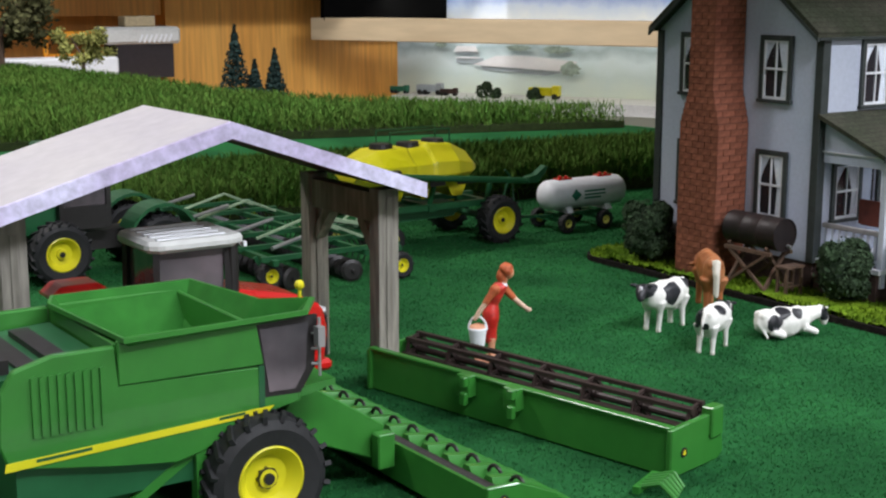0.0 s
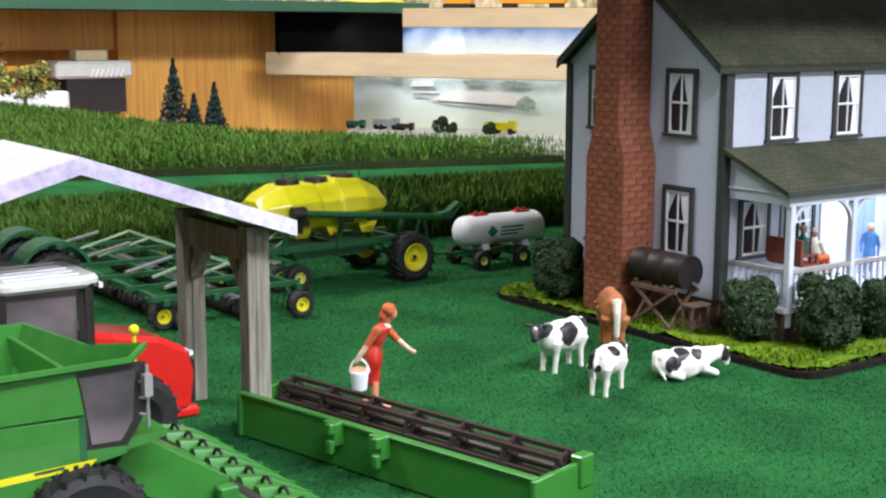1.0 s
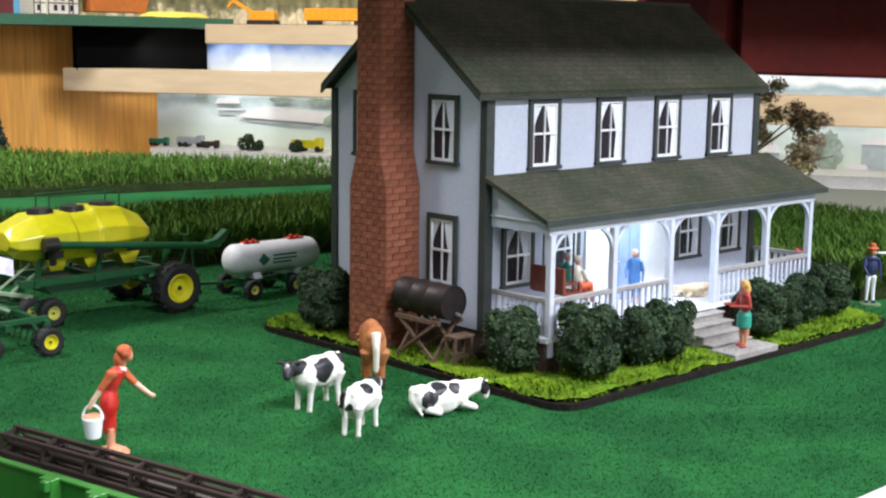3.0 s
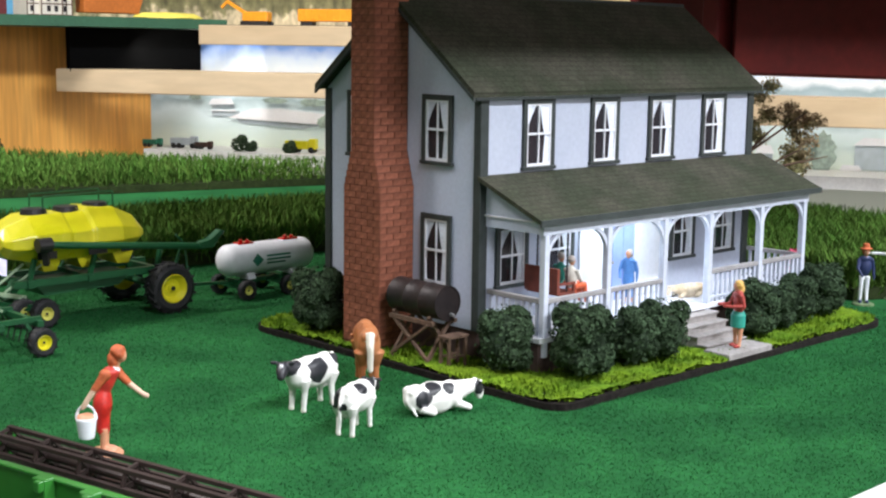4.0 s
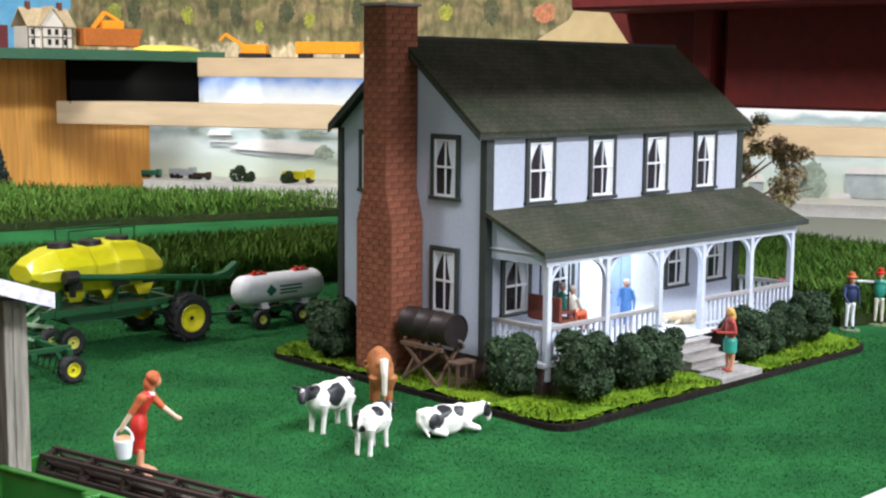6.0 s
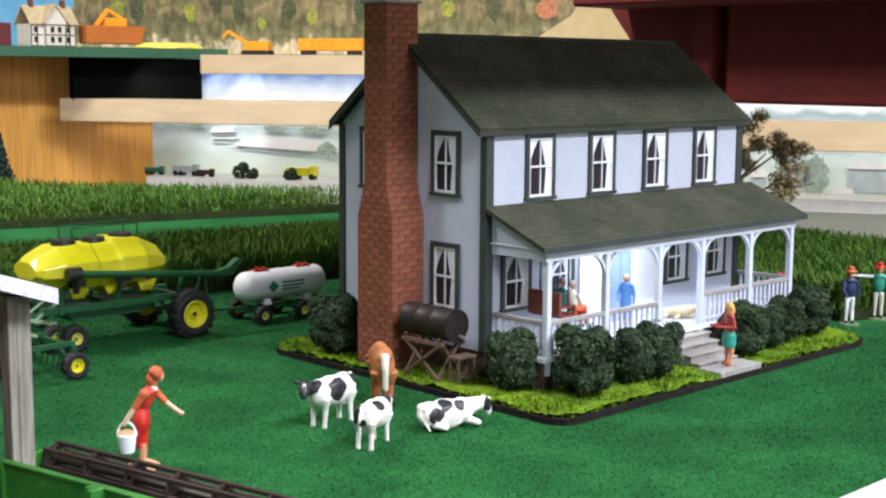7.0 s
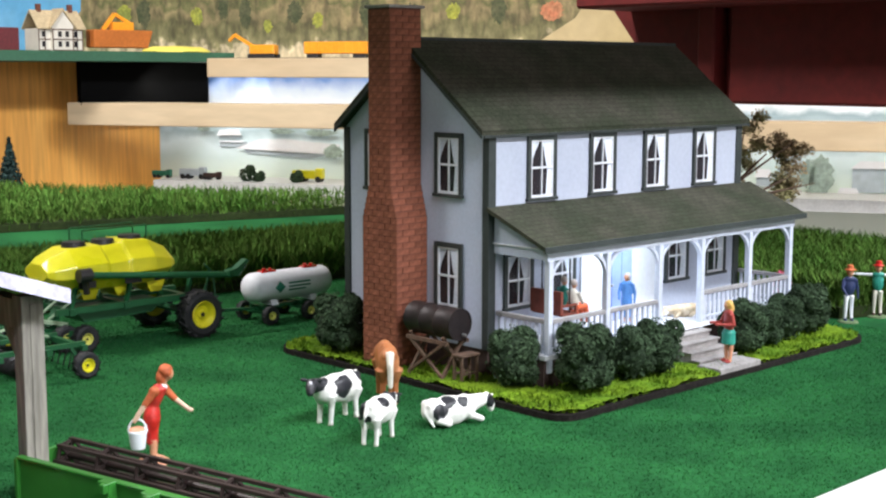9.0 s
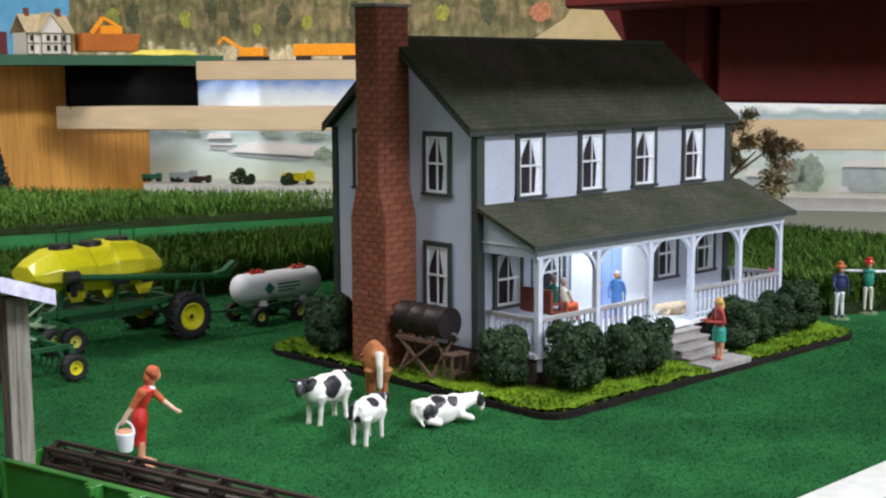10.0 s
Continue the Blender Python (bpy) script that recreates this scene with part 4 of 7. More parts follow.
# ---- drum on a stand by the gable ----
def fuel_drum():
    dr = thing("fuel_drum", (-0.72, 0.95, 0.16), 0, "dark brown iron drum on a crossed wooden stand", "drum")
    bm = nb()
    L, r, zc = 0.74, 0.38, 1.32
    spin(bm, [(0, -L), (r * 0.93, -L), (r * 0.95, -L - 0.03), (r, -L - 0.03), (r, -L + 0.03), (r * 0.985, -L + 0.06), (r * 0.985, -0.27), (r * 1.02, -0.24), (r * 0.985, -0.21), (r * 0.985, 0.21), (r * 1.02, 0.24), (r * 0.985, 0.27), (r * 0.985, L - 0.06), (r, L - 0.03), (r, L + 0.03), (r * 0.95, L + 0.03), (r * 0.93, L), (0, L)], (0, 0, zc), "y", 26)
    part("barrel", bm, BARREL, dr, smooth=True)
    bm = nb()
    rod(bm, (0.1, -L - 0.02, zc - 0.25), (0.1, -L - 0.12, zc - 0.25), 0.045, 0.03, 8)
    part("tap", bm, STEEL, dr)
    for y in (-0.55, 0.55):
        for s in (-1, 1):
            bm = nb()
            bar(bm, (s * 0.42, y, 0.0), (-s * 0.3, y + 0.05 * s, 1.02), 0.075)
            part("brace", bm, STAND, dr)
    for s in (-1, 1):
        bm = nb()
        bar(bm, (s * 0.33, -0.68, 0.90), (s * 0.33, 0.68, 0.90), 0.085)
        part("side_rail", bm, STAND, dr)
        bm = nb()
        bar(bm, (s * 0.38, -0.55, 0.1), (s * 0.34, 0.55, 0.86), 0.06)
        part("brace", bm, STAND, dr)
        bm = nb()
        bar(bm, (s * 0.40, 0.55, 0.1), (s * 0.37, -0.55, 0.86), 0.06)
        part("brace", bm, STAND, dr)
    stool = new("step_stool")
    stool.empty_display_size = 0.01
    stool.parent = dr
    bm = nb()
    box(bm, -0.3, 0.3, -1.12, -0.78, 0.62, 0.68)
    part("seat", bm, STAND, stool, bevel=0.01)
    for x in (-0.27, 0.21):
        for y in (-1.1, -0.86):
            bm = nb()
            box(bm, x, x + 0.06, y, y + 0.06, 0, 0.617)
            part("leg", bm, STAND, stool)
    for y in (-1.095, -0.855):
        bm = nb()
        box(bm, -0.207, 0.207, y, y + 0.04, 0.2, 0.25)
        part("stretcher", bm, STAND, stool)


fuel_drum()


# ---- machine shed ----
def shed():
    sd = thing("machine_shed", (0, 0, 0), 0, "open shed with a pale roof, lilac-grey trim and grey wooden posts", "shed")
    y0, y1, xa, za = -1.0, 2.45, -14.62, 4.85
    for s, xe, ze in ((1, -11.1, 3.64), (-1, -18.3, 3.80)):
        bm = nb()
        prism(bm, [(xa, za), (xe, ze), (xe, ze - 0.10), (xa, za - 0.10)], y0 + 0.03, y1, "y")
        part("roof_panel", bm, SHED_ROOF, sd)
        bm = nb()
        prism(bm, [(xa, za - 0.003), (xe + s * 0.02, ze - 0.003), (xe + s * 0.02, ze - 0.26), (xa, za - 0.26)], y0 - 0.06, y0 + 0.026, "y")
        part("fascia", bm, SHED_TRIM, sd, "lilac-grey weathered fascia")
        bm = nb()
        prism(bm, [(xa, za - 0.13), (xe - s * 0.04, ze - 0.13), (xe - s * 0.04, ze - 0.2), (xa, za - 0.2)], y0 + 0.05, y1 - 0.02, "y")
        part("soffit", bm, SHED_RED, sd, "maroon underside")
    for x in (-11.5, -17.85):
        for y in (-0.35, 2.1):
            bm = nb()
            box(bm, x - 0.2, x + 0.2, y - 0.16, y + 0.16, 0, 3.5 if x > -14 else 3.68)
            box(bm, x - 0.06, x + 0.06, y - 0.185, y - 0.163, 0, 3.36)
            part("post", bm, GREY_WOOD, sd, bevel=0.02)
        bm = nb()
        box(bm, x - 0.15, x + 0.15, -0.185, 1.935, 2.9, 3.4)
        part("beam", bm, GREY_WOOD, sd)
        for y, d in ((-0.185, 1), (1.935, -1)):
            bm = nb()
            bar(bm, (x, y, 2.35), (x, y + d * 0.5, 2.91), 0.2)
            part("knee_brace", bm, GREY_WOOD, sd)


shed()

# ---- farm machines ----
def wheel(parent, at, r, w, rim_mat, rim=0.58, lugs=18, seg=28, name="wheel", label=""):
    """A tyred wheel standing across y: hub, rim and lugged tyre."""
    wh = new(name)
    wh.empty_display_size = 0.01
    wh.parent = parent
    wh.matrix_basis = spot(*at)
    if label:
        tagged(wh, label)
    h = w / 2
    bm = nb()
    spin(bm, [(r * rim, -h * 0.9), (r * 0.8, -h), (r * 0.93, -h * 0.8), (r * 0.96, -h * 0.4), (r * 0.96, h * 0.4), (r * 0.93, h * 0.8), (r * 0.8, h), (r * rim, h * 0.9), (r * rim, -h * 0.9)], (0, 0, 0), "y", seg)
    for i in range(lugs):
        for s in (-1, 1):
            a = 2 * math.pi * (i + (0.5 if s > 0 else 0)) / lugs
            m = pose(0, 0, 0, 0, -math.degrees(a), 0) @ pose(r * 0.955, s * h * 0.45, 0, s * 28, 0, 0)
            box(bm, -0.06 * r, 0.055 * r, -h * 0.52, h * 0.52, -0.035 * r, 0.035 * r, m)
    part("tyre", bm, TYRE, wh)
    bm = nb()
    spin(bm, [(r * rim, -h * 0.86), (r * rim * 0.93, -h * 0.92), (r * rim * 0.86, -h * 0.8), (r * rim * 0.62, -h * 0.35), (r * rim * 0.3, -h * 0.32), (r * rim * 0.26, -h * 0.6), (0, -h * 0.6)], (0, 0, 0), "y", seg)
    spin(bm, [(r * rim, h * 0.86), (r * rim * 0.93, h * 0.92), (r * rim * 0.86, h * 0.8), (r * rim * 0.62, h * 0.35), (r * rim * 0.3, h * 0.32), (r * rim * 0.26, h * 0.6), (0, h * 0.6)], (0, 0, 0), "y", seg)
    part("rim", bm, rim_mat, wh, "yellow rim" if rim_mat is YELLOW else "", smooth=True)
    bm = nb()
    rod(bm, (0, -h * 0.72, 0), (0, h * 0.72, 0), r * 0.09, seg=10)
    part("hub", bm, DARK, wh)
    return wh


def combine():
    c = thing("combine_harvester", (-0.05, -0.34, 0), 0, "glossy green model combine with an open grain tank and yellow stripe", "combine harvester")
    yn, yf = -4.7, -2.2
    # side shells, with the wheel arch cut out of the lower edge
    for y0, y1 in ((yn, yn + 0.12), (yf - 0.12, yf)):
        bm = nb()
        prism(bm, [(-19.3, 1.62), (-18.05, 1.42), (-17.3, 1.30), (-16.95, 1.38), (-16.6, 1.58), (-16.25, 1.72), (-15.62, 1.78), (-15.62, 1.98), (-15.95, 2.06), (-16.1, 2.32), (-18.02, 2.36), (-18.02, 2.86), (-18.75, 2.86), (-19.2, 2.74), (-19.36, 2.5), (-19.4, 1.9)], y0, y1, "y")
        part("side_shell", bm, JD, c, bevel=0.02)
    bm = nb()
    prism(bm, [(-16.12, 1.75), (-16.12, 2.33), (-16.2, 2.34), (-16.2, 1.73)], yn - 0.006, yn - 0.001, "y")
    part("seam", bm, JD_DARK, c)
    bm = nb()
    prism(bm, [(-18.0, 2.385), (-16.13, 2.345), (-16.22, 2.88), (-18.0, 2.92)], yn - 0.02, yn + 0.06, "y")
    box(bm, -18.02, -16.2, -2.36, -2.3, 2.38, 2.88)
    box(bm, -18.02, -17.96, yn + 0.063, -2.363, 2.38, 2.88)
    box(bm, -16.26, -16.2, yn + 0.063, -2.363, 2.38, 2.86)
    part("grain_tank", bm, JD, c, "upright grain tank wall", bevel=0.015)
    bm = nb()
    box(bm, -19.2, -16.2, yn + 0.13, yf - 0.13, 1.0, 2.34)
    part("body", bm, JD_DARK, c)
    # flared tank rim, open above
    bm = nb()
    hi = [(-17.97, -4.86), (-15.55, -4.80), (-15.12, -4.2), (-15.75, -3.9), (-16.0, -2.25), (-17.95, -2.2), (-18.12, -2.6)]

    def drawn(k):
        return [(-17.0 + (x + 17.0) * k, -3.5 + (y + 3.5) * k) for x, y in hi]
    a = [bm.verts.new((*p, 2.86)) for p in drawn(0.91)]
    b = [bm.verts.new((*p, 2.92)) for p in hi]
    b2 = [bm.verts.new((*p, 2.98)) for p in hi]
    d2 = [bm.verts.new((*p, 2.98)) for p in drawn(0.965)]
    n7 = len(hi)
    for i in range(n7):
        j = (i + 1) % n7
        for p, q in ((a, b), (b, b2), (b2, d2)):
            bm.faces.new((p[i], p[j], q[j], q[i]))
    part("tank_rim", bm, JD, c, "open flared tank rim")
    bm = nb()
    d3 = [bm.verts.new((*p, 2.978)) for p in drawn(0.964)]
    e = [bm.verts.new((*p, 2.40)) for p in drawn(0.68)]
    for i in range(n7):
        j = (i + 1) % n7
        bm.faces.new((d3[i], d3[j], e[j], e[i]))
    bm.faces.new(e)
    part("tank_lining", bm, JD_SHADED, c, "dull, shaded green inside of the tank", outward=False)
    bm = nb()
    rod(bm, (-15.1, -3.75, 2.2), (-15.1, -3.75, 3.02), 0.025)
    blob(bm, (-15.1, -3.75, 3.05), (0.07, 0.07, 0.07), 8, 6)
    part("beacon", bm, YELLOW, c, "yellow beacon on a stalk")
    # rear grille with upright ribs
    bm = nb()
    for i in range(9):
        x = -19.02 + 0.1 * i
        prism(bm, [(x, 1.95), (x + 0.055, 1.95), (x + 0.055, 2.66 - 0.0), (x, 2.64)], yn - 0.035, yn - 0.001, "y")
    part("rib_panel", bm, JD, c, "ribbed rear side grille")
    bm = nb()
    prism(bm, [(-19.36, 1.60), (-16.1, 1.72), (-16.0, 1.80), (-19.34, 1.70)], yn - 0.012, yn - 0.001, "y")
    part("stripe", bm, YELLOW, c, "yellow side stripe")
    bm = nb()
    for x0, x1 in ((-19.0, -18.35), (-16.75, -16.4)):
        prism(bm, [(x0, 1.645 + (x0 + 19.36) * 0.035), (x1, 1.645 + (x1 + 19.36) * 0.035), (x1, 1.68 + (x1 + 19.36) * 0.035), (x0, 1.68 + (x0 + 19.36) * 0.035)], yn - 0.016, yn - 0.013, "y")
    part("lettering", bm, JD_DARK, c, "plain dark bar on the stripe")
    bm = nb()
    prism(bm, [(-20.6, 2.15), (-19.3, 2.35), (-18.05, 2.5), (-18.05, 2.68), (-19.4, 2.6), (-20.6, 2.42)], -4.5, -2.4, "y")
    part("engine_deck", bm, JD_DARK, c)
    bm = nb()
    for i in range(5):
        box(bm, -20.1 + 0.36 * i, -19.85 + 0.36 * i, -4.3 + 0.1 * (i % 2), -2.7, 2.5, 2.66 + 0.06 * (i % 3))
    rod(bm, (-19.8, -3.6, 2.65), (-19.8, -3.6, 2.95), 0.09)
    part("engine", bm, DARK, c, "black engine fittings")
    # cab
    bm = nb()
    prism(bm, [(-16.14, 1.92), (-15.62, 1.90), (-15.42, 2.2), (-15.36, 2.88), (-16.26, 2.88)], yn - 0.004, yn + 0.06, "y")
    prism(bm, [(-16.14, 1.92), (-15.62, 1.90), (-15.42, 2.2), (-15.38, 2.42), (-16.2, 2.36)], yn + 0.063, yf - 0.12, "y")
    part("cab", bm, DARK, c, "black cab frame")
    bm = nb()
    prism(bm, [(-16.06, 1.98), (-15.70, 1.97), (-15.55, 2.2), (-15.50, 2.80), (-16.18, 2.80)], yn - 0.016, yn - 0.006, "y")
    part("cab_glass", bm, SMOKED, c, "smoked cab side glass")
    bm = nb()
    prism(bm, [(yn + 0.2, 2.2), (yf - 0.2, 2.2), (yf - 0.2, 2.42), (yn + 0.2, 2.42)], -15.37, -15.34, "x")
    part("windscreen", bm, SMOKED, c)
    for z in (2.25, 2.45, 2.65):
        bm = nb()
        pipe(bm, [(-15.45, yn + 0.0, z), (-15.38, yn - 0.08, z), (-15.3, yn + 0.1, z)], 0.018)
        part("grab_rail", bm, STEEL, c, "chrome ladder rung")
    bm = nb()
    rod(bm, (-15.38, yn - 0.08, 2.1), (-15.38, yn - 0.08, 2.86), 0.022)
    box(bm, -15.46, -15.36, yn - 0.2, yn - 0.08, 2.5, 2.76)
    part("mirror", bm, STEEL, c)
    # platform, struts and feeder house
    bm = nb()
    prism(bm, [(-16.1, 1.74), (-15.1, 1.92), (-15.1, 2.0), (-16.1, 1.92)], yn + 0.02, yf - 0.02, "y")
    part("platform", bm, JD, c)
    bm = nb()
    bar(bm, (-17.9, yn + 0.2, 0.8), (-16.95, yn + 0.15, 1.42), 0.12)
    part("strut", bm, JD, c)
    bm = nb()
    box(bm, -17.05, -16.9, yn + 0.03, yn + 0.2, 0.55, 1.4)
    part("strut", bm, JD, c)
    bm = nb()
    prism(bm, [(-15.7, 1.1), (-14.0, 0.35), (-14.0, 0.9), (-15.3, 1.75)], -4.1, -2.9, "y")
    part("feeder_house", bm, JD, c, bevel=0.02)
    bm = nb()
    for y in (-4.25, -2.85):
        box(bm, -14.25, -13.98, y - 0.1, y + 0.1, 0.35, 0.85)
    part("header_hitch", bm, JD, c, bevel=0.02)
    bm = nb()
    rod(bm, (-16.2, -4.9, 0.83), (-16.2, -2.0, 0.83), 0.14)
    rod(bm, (-18.7, -4.5, 0.6), (-18.7, -2.4, 0.6), 0.1)
    part("axle", bm, DARK, c)
    for o in c.children:
        if o.name.split(".")[0] not in ("axle", "feeder_house", "header_hitch"):
            o.location.z -= 0.1 * K
    wheel(c, (-16.2, -4.72, 0.83), 0.83, 0.62, YELLOW, 0.55, 20, 36, label="large lugged front wheel with a yellow rim")
    wheel(c, (-16.2, -2.1, 0.83), 0.83, 0.62, YELLOW, 0.55, 20, 36)
    wheel(c, (-18.6, -4.35, 0.55), 0.55, 0.42, YELLOW, 0.55, 16)
    wheel(c, (-18.6, -2.5, 0.55), 0.55, 0.42, YELLOW, 0.55, 16)


combine()


def corn_head():
    h = thing("corn_head", (0, 0, 0), 0, "green corn header with a row of pointed snouts", "corn header")
    ya, yb = -6.75, -0.5
    bm = nb()
    prism(bm, [(-13.98, 0.12), (-13.86, 0.12), (-13.86, 0.62), (-13.98, 0.66)], ya, yb, "y")
    part("back_wall", bm, JD, h)
    bm = nb()
    prism(bm, [(-13.86, 0.12), (-13.2, 0.06), (-13.2, 0.12), (-13.86, 0.45)], ya, yb, "y")
    part("trough", bm, JD_DARK, h)
    bm = nb()
    rod(bm, (-13.62, ya + 0.05, 0.46), (-13.62, yb - 0.05, 0.46), 0.085, seg=12)
    part("cross_auger", bm, DARK, h)
    for y in (ya, yb):
        bm = nb()
        prism(bm, [(-14.0, 0.08), (-12.75, 0.05), (-12.55, 0.14), (-12.9, 0.42), (-13.5, 0.68), (-14.0, 0.70)], y - 0.04, y + 0.04, "y")
        e = part("end_sheet", bm, JD, h, bevel=0.015)
        bm = nb()
        rod(bm, (-13.75, y - 0.055, 0.5), (-13.75, y - 0.043, 0.5), 0.07, seg=16)
        part("emblem", bm, DARK, e, "round dark badge")
        bm = nb()
        prism(bm, [(-13.79, 0.47), (-13.71, 0.47), (-13.74, 0.54), (-13.77, 0.53)], y - 0.062, y - 0.056, "y")
        part("emblem_mark", bm, YELLOW, e)
    n = 12
    first = None
    for i in range(n + 1):
        y = ya + 0.12 + (yb - ya - 0.24) * i / n
        if first is None:
            bm = nb()
            sec = [(-13.5, 0.17, 0.56, 0.2), (-13.1, 0.16, 0.5, 0.14), (-12.7, 0.1, 0.32, 0.08), (-12.42, 0.035, 0.14, 0.04), (-12.34, 0.01, 0.08, 0.06)]
            rows = []
            for x, w, t, lo in sec:
                rows.append([bm.verts.new(p) for p in ((x, -w, lo), (x, -w * 0.85, (lo + t) / 2 + 0.05), (x, -w * 0.35, t), (x, w * 0.35, t), (x, w * 0.85, (lo + t) / 2 + 0.05), (x, w, lo))])
            for r0, r1 in zip(rows, rows[1:]):
                for k in range(5):
                    bm.faces.new((r0[k], r0[k + 1], r1[k + 1], r1[k]))
            bm.faces.new(rows[0])
            bm.faces.new(rows[-1])
            first = part("snout", bm, JD, h, smooth=True)
            first.matrix_basis = spot(0, y, 0)
            bm = nb()
            # raised hoop over each gathering slot
            pts = [(-13.2 + 0.0 * k, 0.26 + 0.17 * math.cos(radians(180 * k / 8)), 0.36 + 0.2 * math.sin(radians(180 * k / 8))) for k in range(9)]
            pipe(bm, pts, 0.028, 6)
            hoop = part("gathering_hoop", bm, DARK, h)
            hoop.matrix_basis = spot(0, y, 0)
        else:
            shared("snout", first.data, h, (0, y, 0))
            if i < n:
                shared("gathering_hoop", hoop.data, h, (0, y, 0))
    bm = nb()
    for i in range(n):
        y = ya + 0.12 + (yb - ya - 0.24) * (i + 0.5) / n
        box(bm, -13.3, -12.75, y - 0.055, y + 0.055, 0.18, 0.24)
    part("gathering_chain", bm, JD_DARK, h)
    tagged(h.children[-1], kind="stuff")


corn_head()


def platform_header():
    """Local x: away from the back wall towards the cutter; local y: along the header."""
    h = thing("grain_header", (-11.83, -0.42, 0), 11.7, "green grain header with a dark brown reel lying on the turf", "grain header")
    L = 6.2
    bm = nb()
    prism(bm, [(0, 0.04), (0.06, 0.04), (0.06, 0.70), (0.0, 0.72)], -L, 0, "y")
    part("back_wall", bm, JD, h)
    bm = nb()
    box(bm, -0.05, 0.09, -L, 0, 0.722, 0.77)
    part("top_rail", bm, JD, h, bevel=0.012)
    bm = nb()
    prism(bm, [(0.063, 0.04), (1.05, 0.03), (1.05, 0.06), (0.5, 0.1), (0.063, 0.3)], -L, 0, "y")
    part("floor_pan", bm, JD_DARK, h)
    bm = nb()
    rod(bm, (0.35, -L + 0.05, 0.3), (0.35, -0.05, 0.3), 0.14, seg=14)
    part("auger", bm, JD_DARK, h)
    for y in (-L, 0):
        bm = nb()
        prism(bm, [(-0.06, 0.02), (1.15, 0.02), (1.3, 0.12), (1.22, 0.72), (1.05, 0.78), (0.62, 0.72), (0.35, 0.76), (-0.06, 0.74)], y - 0.05, y + 0.05, "y")
        e = part("end_sheet", bm, JD, h, bevel=0.02)
        if y < 0:
            bm = nb()
            rod(bm, (0.25, y - 0.065, 0.35), (0.25, y - 0.053, 0.35), 0.075, seg=16)
            part("emblem", bm, DARK, e, "round dark badge")
            bm = nb()
            prism(bm, [(0.21, 0.32), (0.29, 0.32), (0.26, 0.39), (0.23, 0.38)], y - 0.072, y - 0.066, "y")
            part("emblem_mark", bm, YELLOW, e)
            bm = nb()
            box(bm, 0.9, 1.2, y - 0.1, y + 0.1, 0.4, 0.86)
            part("reel_bracket", bm, JD, h, bevel=0.02)
    for y in (-2.35, -3.35):
        bm = nb()
        box(bm, -0.2, -0.004, y - 0.14, y + 0.14, 0.42, 0.78)
        box(bm, -0.3, -0.2, y - 0.14, y - 0.02, 0.32, 0.52)
        box(bm, -0.3, -0.2, y - 0.14, y - 0.02, 0.62, 0.78)
        part("mount", bm, JD, h, "green coupling bracket", bevel=0.015)
    reel = new("reel")
    reel.empty_display_size = 0.01
    reel.parent = h
    tagged(reel, "dark brown plastic reel")
    cx, cz, R = 0.93, 0.60, 0.27
    bm = nb()
    rod(bm, (cx, -L + 0.12, cz), (cx, -0.12, cz), 0.06, seg=10)
    part("shaft", bm, REEL, reel)
    for k in range(6):
        a = radians(60 * k + 12)
        bm = nb()
        x, z = cx + R * math.cos(a), cz + R * math.sin(a)
        box(bm, x - 0.045, x + 0.045, -L + 0.14, -0.14, z - 0.03, z + 0.03)
        part("bat", bm, REEL, reel)
    n = 7
    first = None
    for i in range(n):
        y = -L + 0.2 + (L - 0.4) * i / (n - 1)
        if first is None:
            bm = nb()
            for k in range(6):
                a, a2 = radians(60 * k + 12), radians(60 * k + 72)
                bar(bm, (cx, 0, cz), (cx + R * math.cos(a), 0, cz + R * math.sin(a)), 0.05, 0.07)
                bar(bm, (cx + R * math.cos(a), 0, cz + R * math.sin(a)), (cx + R * math.cos(a2), 0, cz + R * math.sin(a2)), 0.05, 0.05)
            first = part("spider", bm, REEL, reel)
            first.matrix_basis = spot(0, y, 0)
        else:
            shared("spider", first.data, reel, (0, y, 0))
    return h


platform_header()
bm = nb()
for k in range(5):
    pts = [(0.12 * k, -0.5 + 0.02 * k, 0.05), (0.12 * k + 0.05, -0.25, 0.22), (0.12 * k, 0.05, 0.14)]
    pipe(bm, pts, 0.035, 6)
box(bm, -0.1, 0.62, 0.0, 0.1, 0.06, 0.16)
ob = part("tine_rake", bm, JD)
ob.matrix_basis = spot(-11.35, -6.75, 0, 25)
tagged(ob, "small green rake with curved tines on the turf", "rake")


